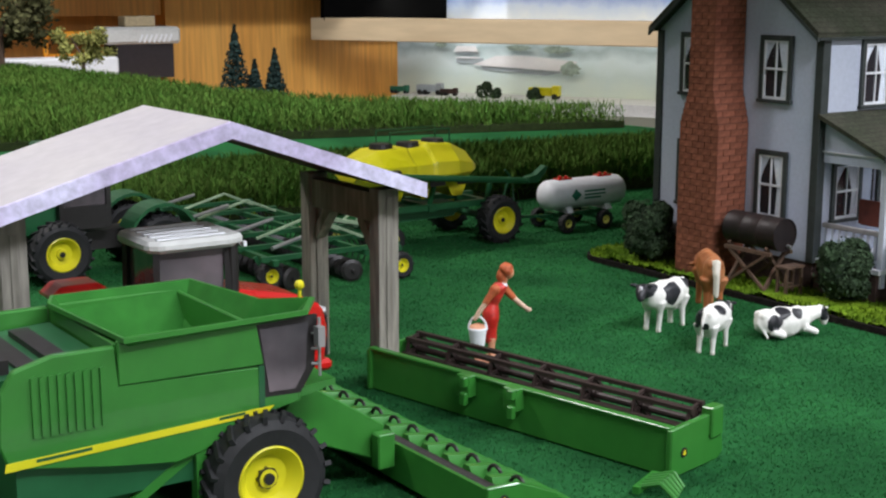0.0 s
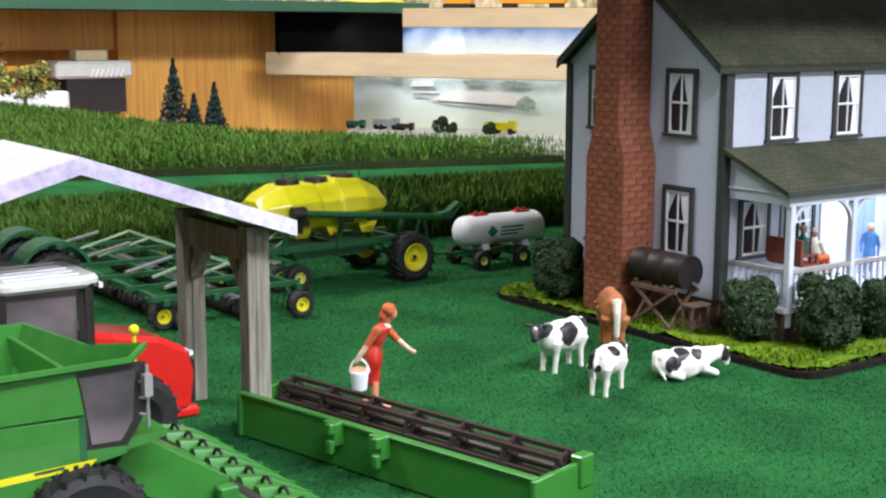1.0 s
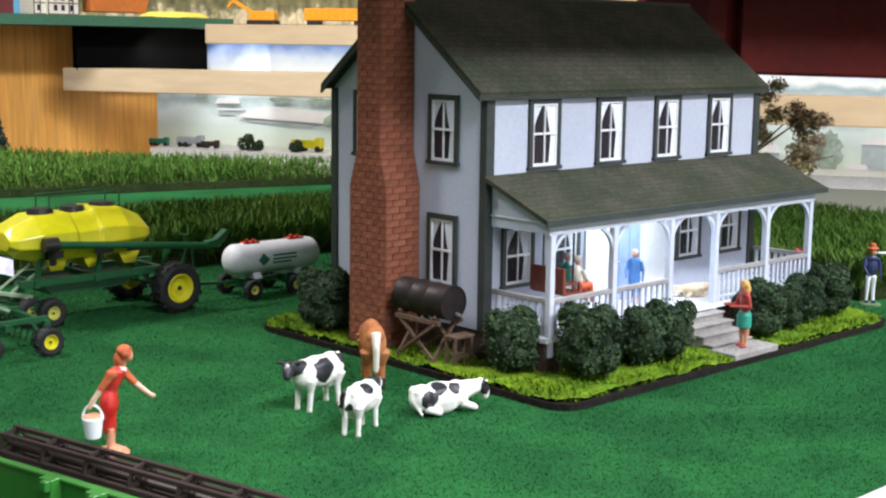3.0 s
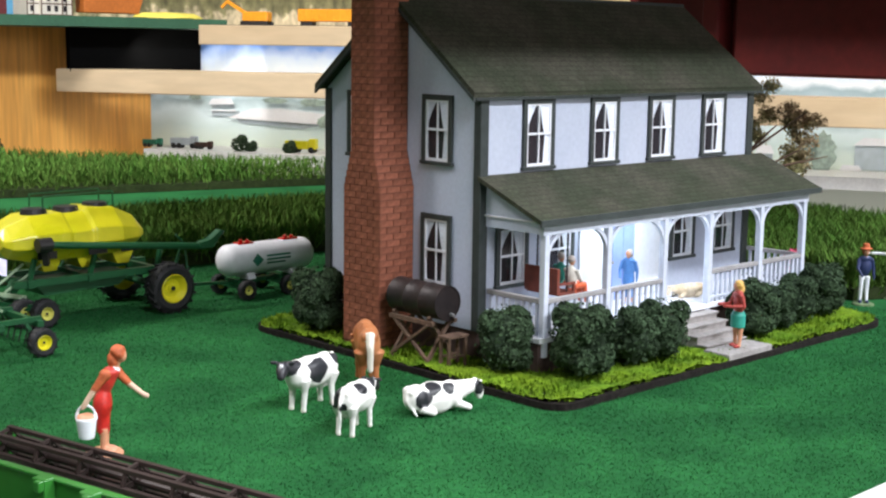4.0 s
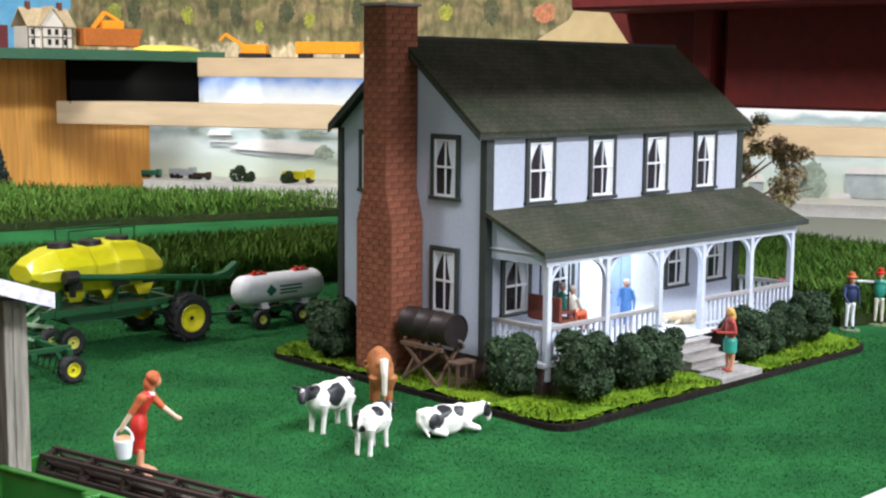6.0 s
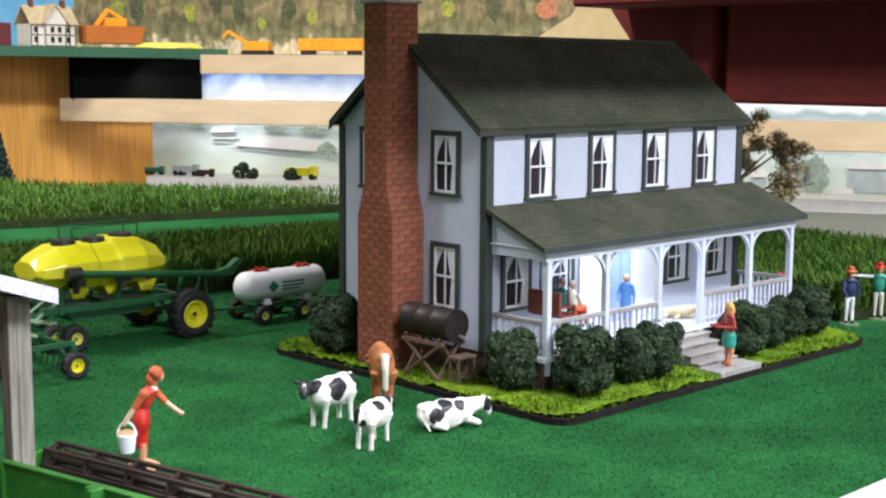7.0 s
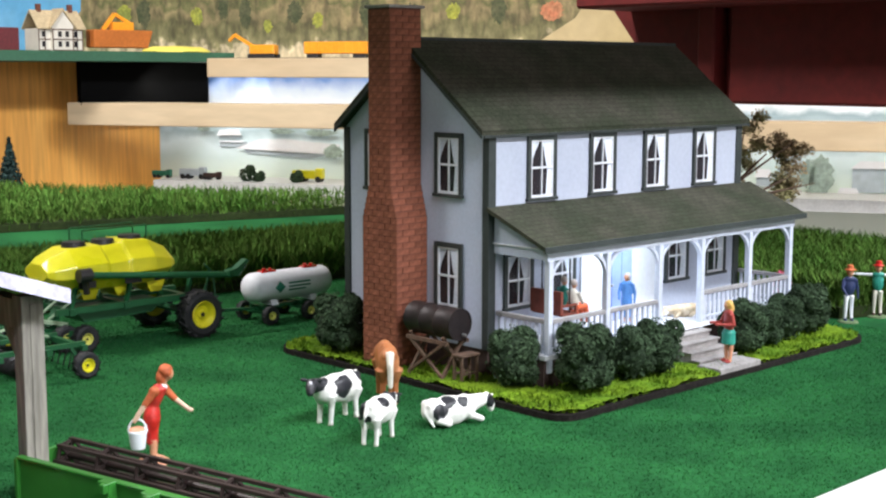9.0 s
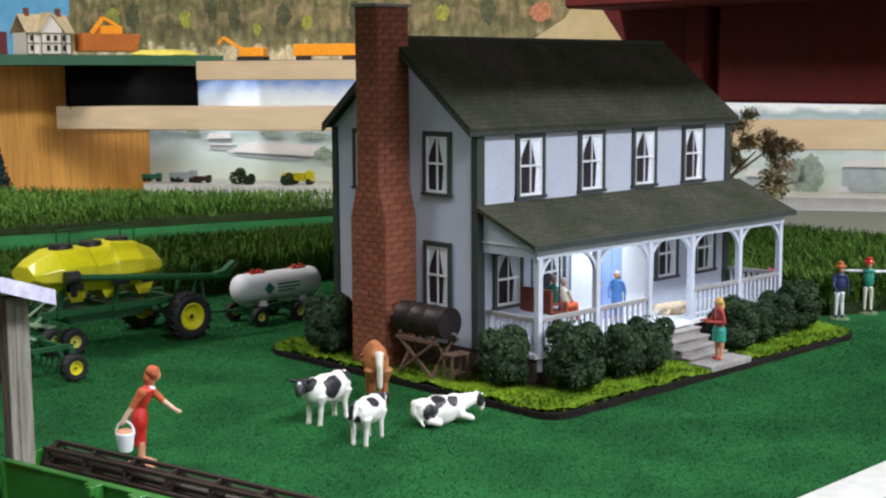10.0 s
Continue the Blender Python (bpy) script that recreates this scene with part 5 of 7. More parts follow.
def red_tractor():
    """Stands under the shed and faces +x."""
    t = thing("red_tractor", (-0.18, 0.32, 0.04), 0, "red model tractor with a pale cab roof under the shed", "tractor")
    bm = nb()
    prism(bm, [(-14.3, 1.0), (-12.75, 0.5), (-12.42, 0.5), (-12.34, 1.1), (-12.45, 1.52), (-12.9, 1.76), (-14.3, 2.06)], -0.54, 0.54, "y")
    part("hood", bm, RED, t, bevel=0.08)
    bm = nb()
    box(bm, -12.42, -12.31, -0.46, 0.46, 0.6, 1.36)
    part("grille", bm, DARK, t, "black front grille", bevel=0.04)
    bm = nb()
    for y in (-0.28, -0.1, 0.1, 0.28):
        box(bm, -12.36, -12.295, y - 0.06, y + 0.06, 1.365, 1.43)
    part("headlight", bm, WHITE, t, "row of white headlights")
    bm = nb()
    box(bm, -12.9, -12.26, -0.52, 0.52, 0.36, 0.56)
    part("front_weight", bm, RED, t, bevel=0.06)
    bm = nb()
    box(bm, -15.9, -12.6, -0.35, 0.35, 0.5, 1.0)
    part("chassis", bm, DARK, t)
    bm = nb()
    for x in (-15.45, -14.25):
        for y in (-0.66, 0.66):
            bar(bm, (x, y, 1.5), (x + 0.02, y * 0.93, 2.78), 0.1)
    box(bm, -15.5, -14.2, -0.7, 0.7, 1.2, 1.55)
    part("cab_frame", bm, DARK, t, "black cab pillars")
    bm = nb()
    box(bm, -15.4, -14.3, -0.6, 0.6, 1.552, 2.755)
    part("cab_glass", bm, SMOKED, t, "tinted cab glass")
    bm = nb()
    prism(bm, [(-15.6, -0.62), (-15.4, -0.78), (-14.2, -0.8), (-13.95, -0.66), (-13.95, 0.66), (-14.2, 0.8), (-15.4, 0.78), (-15.6, 0.62)], 2.76, 2.95, "z")
    part("cab_roof", bm, LIGHTGREY, t, "pale grey ribbed cab roof", bevel=0.06)
    bm = nb()
    for i in range(5):
        box(bm, -15.4, -14.25, -0.6 + 0.27 * i, -0.52 + 0.27 * i, 2.953, 2.975)
    part("roof_rib", bm, WHITE, t)
    bm = nb()
    for y in (-0.6, -0.4, -0.2, 0.0, 0.2, 0.4, 0.6):
        box(bm, -13.96, -13.9, y - 0.06, y + 0.06, 2.72, 2.8)
    part("work_light", bm, WHITE, t, "row of small work lights")
    bm = nb()
    rod(bm, (-14.15, -0.62, 1.7), (-14.15, -0.62, 2.8), 0.1, seg=12)
    rod(bm, (-14.15, -0.62, 2.8), (-14.1, -0.62, 2.9), 0.13, 0.1, seg=12)
    part("exhaust", bm, DARK, t, "black exhaust stack")
    bm = nb()
    for y in (-1.0, 1.0):
        prism(bm, [(-16.7, 1.95), (-16.5, 2.12), (-15.9, 2.12), (-15.6, 1.9), (-15.7, 1.85), (-16.6, 1.85)], y - 0.3, y + 0.3, "y")
    part("fender", bm, RED, t, "red rear fenders", bevel=0.03)
    for y in (-1.0, 1.0):
        wheel(t, (-16.1, y, 0.91), 0.95, 0.5, DARK, 0.55, 20, 32)
        wheel(t, (-13.5, y * 0.8, 0.64), 0.68, 0.4, DARK, 0.55, 18, 28)


red_tractor()


def green_tractor(dx):
    """An articulated tractor that faces -x and pulls the cultivator."""
    t = thing("green_tractor", (dx, 11.9, 0), 0, "large green articulated model tractor with yellow rims", "tractor")
    bm = nb()
    prism(bm, [(-14.15, 1.05), (-12.0, 1.05), (-12.0, 2.3), (-13.0, 2.22), (-13.9, 2.1), (-14.15, 1.9)], -0.55, 0.55, "y")
    part("hood", bm, JD_DARK, t, bevel=0.08)
    bm = nb()
    prism(bm, [(-13.95, 2.06), (-12.02, 2.24), (-12.02, 2.29), (-13.95, 2.1)], -0.575, 0.575, "y")
    part("stripe", bm, YELLOW, t, "yellow hood stripe")
    bm = nb()
    box(bm, -14.3, -14.12, -0.5, 0.5, 0.95, 1.9)
    part("grille", bm, DARK, t, "black grille", bevel=0.03)
    bm = nb()
    for x in (-13.6, -13.4, -13.2):
        box(bm, x, x + 0.1, -0.565, -0.552, 1.3, 1.9)
    part("side_vent", bm, DARK, t)
    bm = nb()
    box(bm, -14.0, -9.3, -0.4, 0.4, 0.6, 1.05)
    part("chassis", bm, DARK, t)
    bm = nb()
    for x in (-12.0, -10.85):
        for y in (-0.75, 0.75):
            bar(bm, (x, y, 1.4), (x, y, 3.0), 0.11)
    box(bm, -12.05, -10.8, -0.8, 0.8, 1.2, 1.75)
    part("cab_frame", bm, DARK, t, "black cab pillars")
    bm = nb()
    box(bm, -11.95, -10.9, -0.72, 0.72, 1.753, 3.0)
    part("cab_glass", bm, SMOKED, t, "tinted cab glass")
    bm = nb()
    box(bm, -12.2, -10.7, -0.85, 0.85, 3.003, 3.2)
    part("cab_roof", bm, JD_DARK, t, bevel=0.06)
    for y in (-1.0, 1.0):
        bm = nb()
        n = 10
        for k in range(n):
            a0, a1 = radians(20 + 140 * k / n), radians(20 + 140 * (k + 1) / n)
            c = [(-9.7 + r * math.cos(a), 0.85 + r * math.sin(a)) for r, a in ((0.82, a0), (0.82, a1), (0.9, a1), (0.9, a0))]
            prism(bm, c, y - 0.42, y + 0.42, "y")
        part("fender", bm, JD_DARK, t, "glossy green fender")
    for x in (-12.2, -9.7):
        for y in (-1.1, 1.1):
            wheel(t, (x, y, 0.74), 0.74, 0.62, YELLOW, 0.56, 20, 32)
    bm = nb()
    bar(bm, (-9.3, 0, 0.6), (-8.7, 0, 0.55), 0.16)
    part("drawbar", bm, DARK, t)


green_tractor(-1.3)


def cultivator(dx):
    t = thing("disc_cultivator", (dx, 0, 0), 0, "wide green folding disc cultivator with small yellow-rimmed wheels", "cultivator")
    for x in (-8.3, -7.1, -5.9, -5.0):
        bm = nb()
        bar(bm, (x, 7.0, 0.72), (x, 15.3, 0.72), 0.13)
        part("toolbar", bm, JD_DARK2, t)
    for y in (7.2, 8.6, 10.2, 12.0, 13.6, 15.1):
        bm = nb()
        bar(bm, (-8.6, y, 0.80), (-4.9, y, 0.80), 0.11)
        part("frame_rail", bm, JD_DARK2, t)
    for y in (8.2, 9.4, 12.8, 14.2):
        bm = nb()
        bar(bm, (-7.6, y, 0.85), (-6.0, y + 0.4, 1.16), 0.055)
        bar(bm, (-6.0, y + 0.4, 1.16), (-5.3, y, 0.85), 0.055)
        part("brace", bm, PALE_GREEN, t, "pale worn brace")
    for y in (7.6, 9.8, 12.4, 14.6):
        bm = nb()
        rod(bm, (-8.1, y, 0.95), (-6.7, y + 0.5, 1.12), 0.05)
        part("cylinder", bm, STEEL, t, "steel hydraulic cylinder")
    bm = nb()
    spin(bm, [(0, -0.02), (0.2, -0.01), (0.27, 0.02), (0.27, 0.03), (0.2, 0.005), (0, 0.0)], (0, 0, 0), "y", 14)
    disc = part("disc", bm, DARK, t, "black disc blade")
    disc.matrix_basis = spot(-7.8, 7.2, 0.27, 15)
    for x in (-7.8, -6.2):
        bm = nb()
        rod(bm, (x, 7.1, 0.27), (x, 15.2, 0.27), 0.035)
        part("gang_shaft", bm, DARK, t)
        for i in range(27):
            if x == -7.8 and i == 0:
                continue
            shared("disc", disc.data, t, (x, 7.2 + 0.3 * i, 0.27), 15 if x < -7 else -15)
    bm = nb()
    bar(bm, (-8.4, 10.8, 0.7), (-9.6, 11.6, 0.55), 0.12)
    bar(bm, (-8.4, 12.8, 0.7), (-9.6, 12.0, 0.55), 0.12)
    part("tongue", bm, JD_DARK2, t)
    bm = nb()
    for i in range(30):
        y = 7.1 + 0.28 * i
        pipe(bm, [(-5.0, y, 0.7), (-4.85, y, 0.45), (-4.95, y, 0.1)], 0.02, 4)
    o = part("harrow_tine", bm, DARK, t)
    tagged(o, kind="stuff")
    for at in ((-5.02, 6.95, 0.33), (-8.2, 7.55, 0.33), (-7.5, 14.95, 0.33), (-5.0, 11.1, 0.33), (-4.9, 15.2, 0.33)):
        wheel(t, at, 0.33, 0.3, YELLOW, 0.52, 12, 20)
        bm = nb()
        bar(bm, (at[0], at[1] + 0.22, 0.33), (at[0] - 0.25, at[1] + 0.25, 0.75), 0.08)
        part("wheel_arm", bm, JD_DARK2, t)


cultivator(-1.5)


def air_cart(dx):
    t = thing("seed_cart", (dx, 0, 0), 0, "yellow air seeder cart on a dark green frame with big wheels", "seed cart")
    bm = nb()
    # the tank: a long faceted lozenge, narrower at top and foot
    sec = [(-5.46, 0.62, 1.86, 2.30), (-5.28, 0.74, 1.68, 2.44), (-4.75, 0.95, 1.56, 2.66), (-3.86, 0.95, 1.54, 2.70), (-3.80, 0.91, 1.54, 2.66), (-3.24, 0.91, 1.54, 2.70), (-3.18, 0.96, 1.54, 2.78), (-2.45, 0.96, 1.58, 2.74), (-1.85, 0.72, 1.70, 2.48), (-1.66, 0.58, 1.86, 2.28)]
    rows = []
    for x, w, lo, hi in sec:
        q = (hi - lo)
        prof = [(-w * 0.55, lo), (-w, lo + q * 0.33), (-w * 0.96, lo + q * 0.62), (-w * 0.45, hi), (w * 0.45, hi), (w * 0.96, lo + q * 0.62), (w, lo + q * 0.33), (w * 0.55, lo)]
        rows.append([bm.verts.new((x, 10.55 + y, z)) for y, z in prof])
    for r0, r1 in zip(rows, rows[1:]):
        for k in range(8):
            bm.faces.new((r0[k], r0[(k + 1) % 8], r1[(k + 1) % 8], r1[k]))
    bm.faces.new(rows[0])
    bm.faces.new(rows[-1])
    part("tank", bm, YELLOW, t, "bright yellow faceted seed tank", bevel=0.02)
    for x in (-4.4, -3.55, -2.75):
        bm = nb()
        rod(bm, (x, 10.5, 2.64), (x, 10.5, 2.80 + 0.05 * (x > -3)), 0.33, 0.3, seg=18)
        part("lid", bm, DARK, t, "black round lid")
    bm = nb()
    pipe(bm, [(-4.3, 10.2, 2.8), (-4.3, 10.2, 3.1), (-2.4, 10.2, 3.12), (-2.4, 10.2, 2.8)], 0.025)
    pipe(bm, [(-4.3, 10.9, 2.8), (-4.3, 10.9, 3.1), (-2.4, 10.9, 3.12), (-2.4, 10.9, 2.8)], 0.025)
    part("catwalk_rail", bm, JD_DARK2, t)
    # discharge auger along the near side
    bm = nb()
    rod(bm, (-4.72, 9.35, 2.06), (-0.25, 9.35, 1.62), 0.085, seg=12)
    part("auger", bm, JD_DARK2, t)
    bm = nb()
    rod(bm, (-4.9, 9.35, 2.06), (-4.55, 9.35, 2.06), 0.17, seg=14)
    bar(bm, (-4.7, 9.4, 2.0), (-4.6, 9.5, 1.55), 0.14)
    part("auger_gearbox", bm, DARK, t)
    bm = nb()
    prism(bm, [(-0.42, 1.58), (-0.05, 1.56), (0.32, 1.98), (0.2, 2.02), (-0.12, 1.78), (-0.42, 1.74)], 9.22, 9.48, "y")
    part("spout", bm, JD_DARK2, t, bevel=0.02)
    bm = nb()
    for x in (-4.2, -3.2, -2.2):
        prism(bm, [(x - 0.32, 1.62), (x + 0.32, 1.62), (x + 0.16, 1.28), (x - 0.16, 1.28)], 10.1, 11.0, "y")
    part("meter_box", bm, YELLOW, t)
    bm = nb()
    for x in (-4.75, -3.4, -2.5):
        box(bm, x, x + 0.5, 9.63, 9.66, 1.66, 1.84)
    part("tank_window", bm, DARK, t)
    for y in (9.85, 11.25):
        bm = nb()
        bar(bm, (-5.3, y, 1.08), (-0.9, y, 1.08), 0.17)
        part("frame_rail", bm, JD_DARK2, t)
    for x in (-4.9, -3.3, -1.4):
        bm = nb()
        bar(bm, (x, 9.7, 1.06), (x, 11.4, 1.06), 0.16)
        bar(bm, (x, 9.85, 1.06), (x + 0.2, 9.9, 1.65), 0.1)
        bar(bm, (x, 11.25, 1.06), (x + 0.2, 11.2, 1.65), 0.1)
        part("cross_member", bm, JD_DARK2, t)
    bm = nb()
    prism(bm, [(-4.4, 0.7), (-2.4, 0.75), (-2.0, 1.05), (-4.7, 1.05)], 10.0, 11.1, "y")
    part("fan_housing", bm, JD_DARK2, t)
    bm = nb()
    pipe(bm, [(-0.95, 9.7, 1.1), (-0.75, 9.6, 1.75), (-0.95, 9.6, 1.95)], 0.03)
    pipe(bm, [(-0.75, 9.9, 1.1), (-0.6, 9.9, 1.7)], 0.03)
    pipe(bm, [(-0.55, 9.6, 0.5), (-0.6, 9.7, 1.5)], 0.025)
    part("ladder", bm, JD_DARK2, t)
    bm = nb()
    rod(bm, (-1.34, 9.2, 0.64), (-1.34, 11.9, 0.64), 0.1)
    bar(bm, (-1.34, 9.8, 0.64), (-1.34, 9.85, 1.08), 0.16)
    bar(bm, (-1.34, 11.3, 0.64), (-1.34, 11.25, 1.08), 0.16)
    part("axle", bm, JD_DARK2, t)
    wheel(t, (-1.34, 9.3, 0.65), 0.65, 0.52, YELLOW, 0.58, 18, 30, label="large wheel with a yellow rim")
    wheel(t, (-1.34, 11.8, 0.65), 0.65, 0.52, YELLOW, 0.58, 18, 30)
    # castors and hitch
    for x, y in ((-4.62, 9.62), (-5.0, 9.95), (-5.75, 10.75), (-5.4, 11.3)):
        wheel(t, (x, y, 0.36), 0.36, 0.3, YELLOW2, 0.45, 14, 22)
    bm = nb()
    bar(bm, (-4.8, 9.7, 0.5), (-5.8, 11.2, 0.55), 0.16)
    bar(bm, (-5.2, 10.4, 0.6), (-4.9, 10.5, 1.1), 0.2)
    part("castor_beam", bm, JD_DARK2, t)
    bm = nb()
    bar(bm, (-5.3, 10.3, 0.85), (-4.5, 9.95, 1.5), 0.05)
    bar(bm, (-5.6, 10.5, 0.85), (-4.8, 10.3, 1.5), 0.05)
    bar(bm, (-5.9, 10.6, 0.9), (-4.9, 10.0, 0.72), 0.09)
    part("step_rail", bm, PALE_GREEN, t, "pale worn step rails")
    bm = nb()
    bar(bm, (-5.3, 10.5, 0.7), (-6.6, 10.7, 0.68), 0.1)
    part("tongue", bm, JD_DARK2, t)
    bm = nb()
    box(bm, -6.75, -6.45, 10.6, 10.78, 0.66, 0.76)
    part("hitch", bm, RED, t, "small red hitch")


air_cart(-0.45)


def tank_trailer(dx):
    t = thing("tank_trailer", (dx, 0, 0), 0, "white nurse tank on a small green four-wheel running gear", "tank trailer")
    bm = nb()
    x0, x1, r, zc = -1.95, 1.12, 0.44, 1.02
    prof = [(0, x0)]
    for k in range(1, 7):
        a = radians(15 * k)
        prof.append((r * math.sin(a), x0 + 0.32 * (1 - math.cos(a))))
    prof += [(r, x0 + 0.9), (r * 1.006, x0 + 0.92), (r, x0 + 0.94)]
    for k in range(6, 0, -1):
        a = radians(15 * k)
        prof.append((r * math.sin(a), x1 - 0.32 * (1 - math.cos(a))))
    prof.append((0, x1))
    spin(bm, prof, (0, 10.0, zc), "x", 30)
    part("tank", bm, WHITE, t, "white cylindrical tank", smooth=True)
    for x in (-1.15, 0.35):
        bm = nb()
        box(bm, x - 0.25, x + 0.25, 9.88, 10.12, zc + r - 0.02, zc + r + 0.03)
        rod(bm, (x - 0.1, 10, zc + r + 0.03), (x - 0.1, 10, zc + r + 0.1), 0.06)
        rod(bm, (x + 0.12, 10, zc + r + 0.03), (x + 0.12, 10, zc + r + 0.09), 0.05)
        part("valve", bm, RED, t, "red valve fitting")
    # green diamond and lines of lettering, standing just off the tank's side

    def on_tank(x, z):
        d = min(1.0, abs((z - zc) / r))
        return (x, 10.0 - (r + 0.006) * math.sqrt(1 - d * d), z)
    bm = nb()
    for (a, b) in ((-1, 0), (0, 1)):
        for i in range(4):
            z0, z1 = zc + 0.18 - 0.09 * i, zc + 0.18 - 0.09 * (i + 1)
            w0, w1 = 0.19 * (1 - abs(z0 - zc) / 0.18), 0.19 * (1 - abs(z1 - zc) / 0.18)
            pts = [on_tank(-0.98 + a * w0, z0), on_tank(-0.98 + b * w0, z0), on_tank(-0.98 + b * w1, z1), on_tank(-0.98 + a * w1, z1)]
            uniq = []
            for p in pts:
                if all((Vector(p) - Vector(q)).length > 1e-4 for q in uniq):
                    uniq.append(p)
            if len(uniq) >= 3:
                face(bm, uniq)
    part("diamond_mark", bm, TEAL, t, "green diamond sign")
    bm = nb()
    for z, x1b in ((zc + 0.12, 0.12), (zc + 0.02, 0.12), (zc - 0.08, -0.05)):
        face(bm, [on_tank(-0.68, z), on_tank(x1b, z), on_tank(x1b, z - 0.055), on_tank(-0.68, z - 0.055)])
    part("lettering", bm, TEAL, t, "plain green bars of lettering")
    for x in (-1.1, 0.35):
        bm = nb()
        prism(bm, [(9.65, 0.5), (10.35, 0.5), (10.25, 0.66), (9.75, 0.66)], x - 0.12, x + 0.12, "x")
        part("saddle", bm, WHITE, t)
    bm = nb()
    bar(bm, (-1.6, 10, 0.42), (0.6, 10, 0.42), 0.12)
    part("reach_pole", bm, JD_DARK2, t)
    for x in (-1.5, -0.1):
        bm = nb()
        bar(bm, (x, 9.4, 0.32), (x, 10.6, 0.32), 0.1)
        bar(bm, (x, 9.7, 0.46), (x, 10.3, 0.46), 0.1)
        part("axle", bm, JD_DARK2, t)
        for y in (9.35, 10.65):
            wheel(t, (x, y, 0.28), 0.28, 0.2, YELLOW2, 0.45, 12, 20)
    bm = nb()
    bar(bm, (-1.6, 10, 0.42), (-3.2, 10.2, 0.5), 0.08)
    part("tongue", bm, JD_DARK2, t)


tank_trailer(2.15)

# ---- painted figurines: plain shapes, one mesh each ----
class Solid:
    """A mesh that takes its paint piece by piece."""
    def __init__(self):
        self.bm, self.paints, self.done = nb(), [], 0

    def paint(self, material):
        if material not in self.paints:
            self.paints.append(material)
        k = self.paints.index(material)
        self.bm.faces.ensure_lookup_table()
        for f in self.bm.faces[self.done:]:
            f.material_index = k
        self.done = len(self.bm.faces)

    def fuse(self, voxel, rounds=3):
        """Melts the lumps into one moulded skin, which keeps the paint of the nearest lump."""
        bmesh.ops.recalc_face_normals(self.bm, faces=self.bm.faces[:])
        tree, paint = BVHTree.FromBMesh(self.bm), [f.material_index for f in self.bm.faces]
        me = bpy.data.meshes.new("lumps")
        self.bm.to_mesh(me)
        self.bm.free()
        ob = new("lumps", me)
        r = ob.modifiers.new("skin", "REMESH")
        r.mode, r.voxel_size = "VOXEL", voxel
        sm = ob.modifiers.new("smooth", "SMOOTH")
        sm.factor, sm.iterations = 0.5, rounds
        skin = bpy.data.meshes.new_from_object(ob.evaluated_get(bpy.context.evaluated_depsgraph_get()))
        bpy.data.objects.remove(ob)
        self.bm = nb()
        self.bm.from_mesh(skin)
        for f in self.bm.faces:
            hit = tree.find_nearest(f.calc_center_median())
            f.material_index = paint[hit[2]]
        self.done = len(self.bm.faces)

    def finish(self, name, m, label, category, group=""):
        ob = part(name, self.bm, self.paints[0], None, "", smooth=True)
        for p in self.paints[1:]:
            ob.data.materials.append(p)
        ob.matrix_basis = m
        return tagged(ob, label, category, group)


def limb(s, pts, r0, r1, material):
    n = len(pts) - 1
    for i in range(n):
        ra, rb = r0 + (r1 - r0) * i / n, r0 + (r1 - r0) * (i + 1) / n
        rod(s.bm, pts[i], pts[i + 1], ra, rb, 9)
        blob(s.bm, pts[i + 1], (rb, rb, rb), 8, 6)
    s.paint(material)


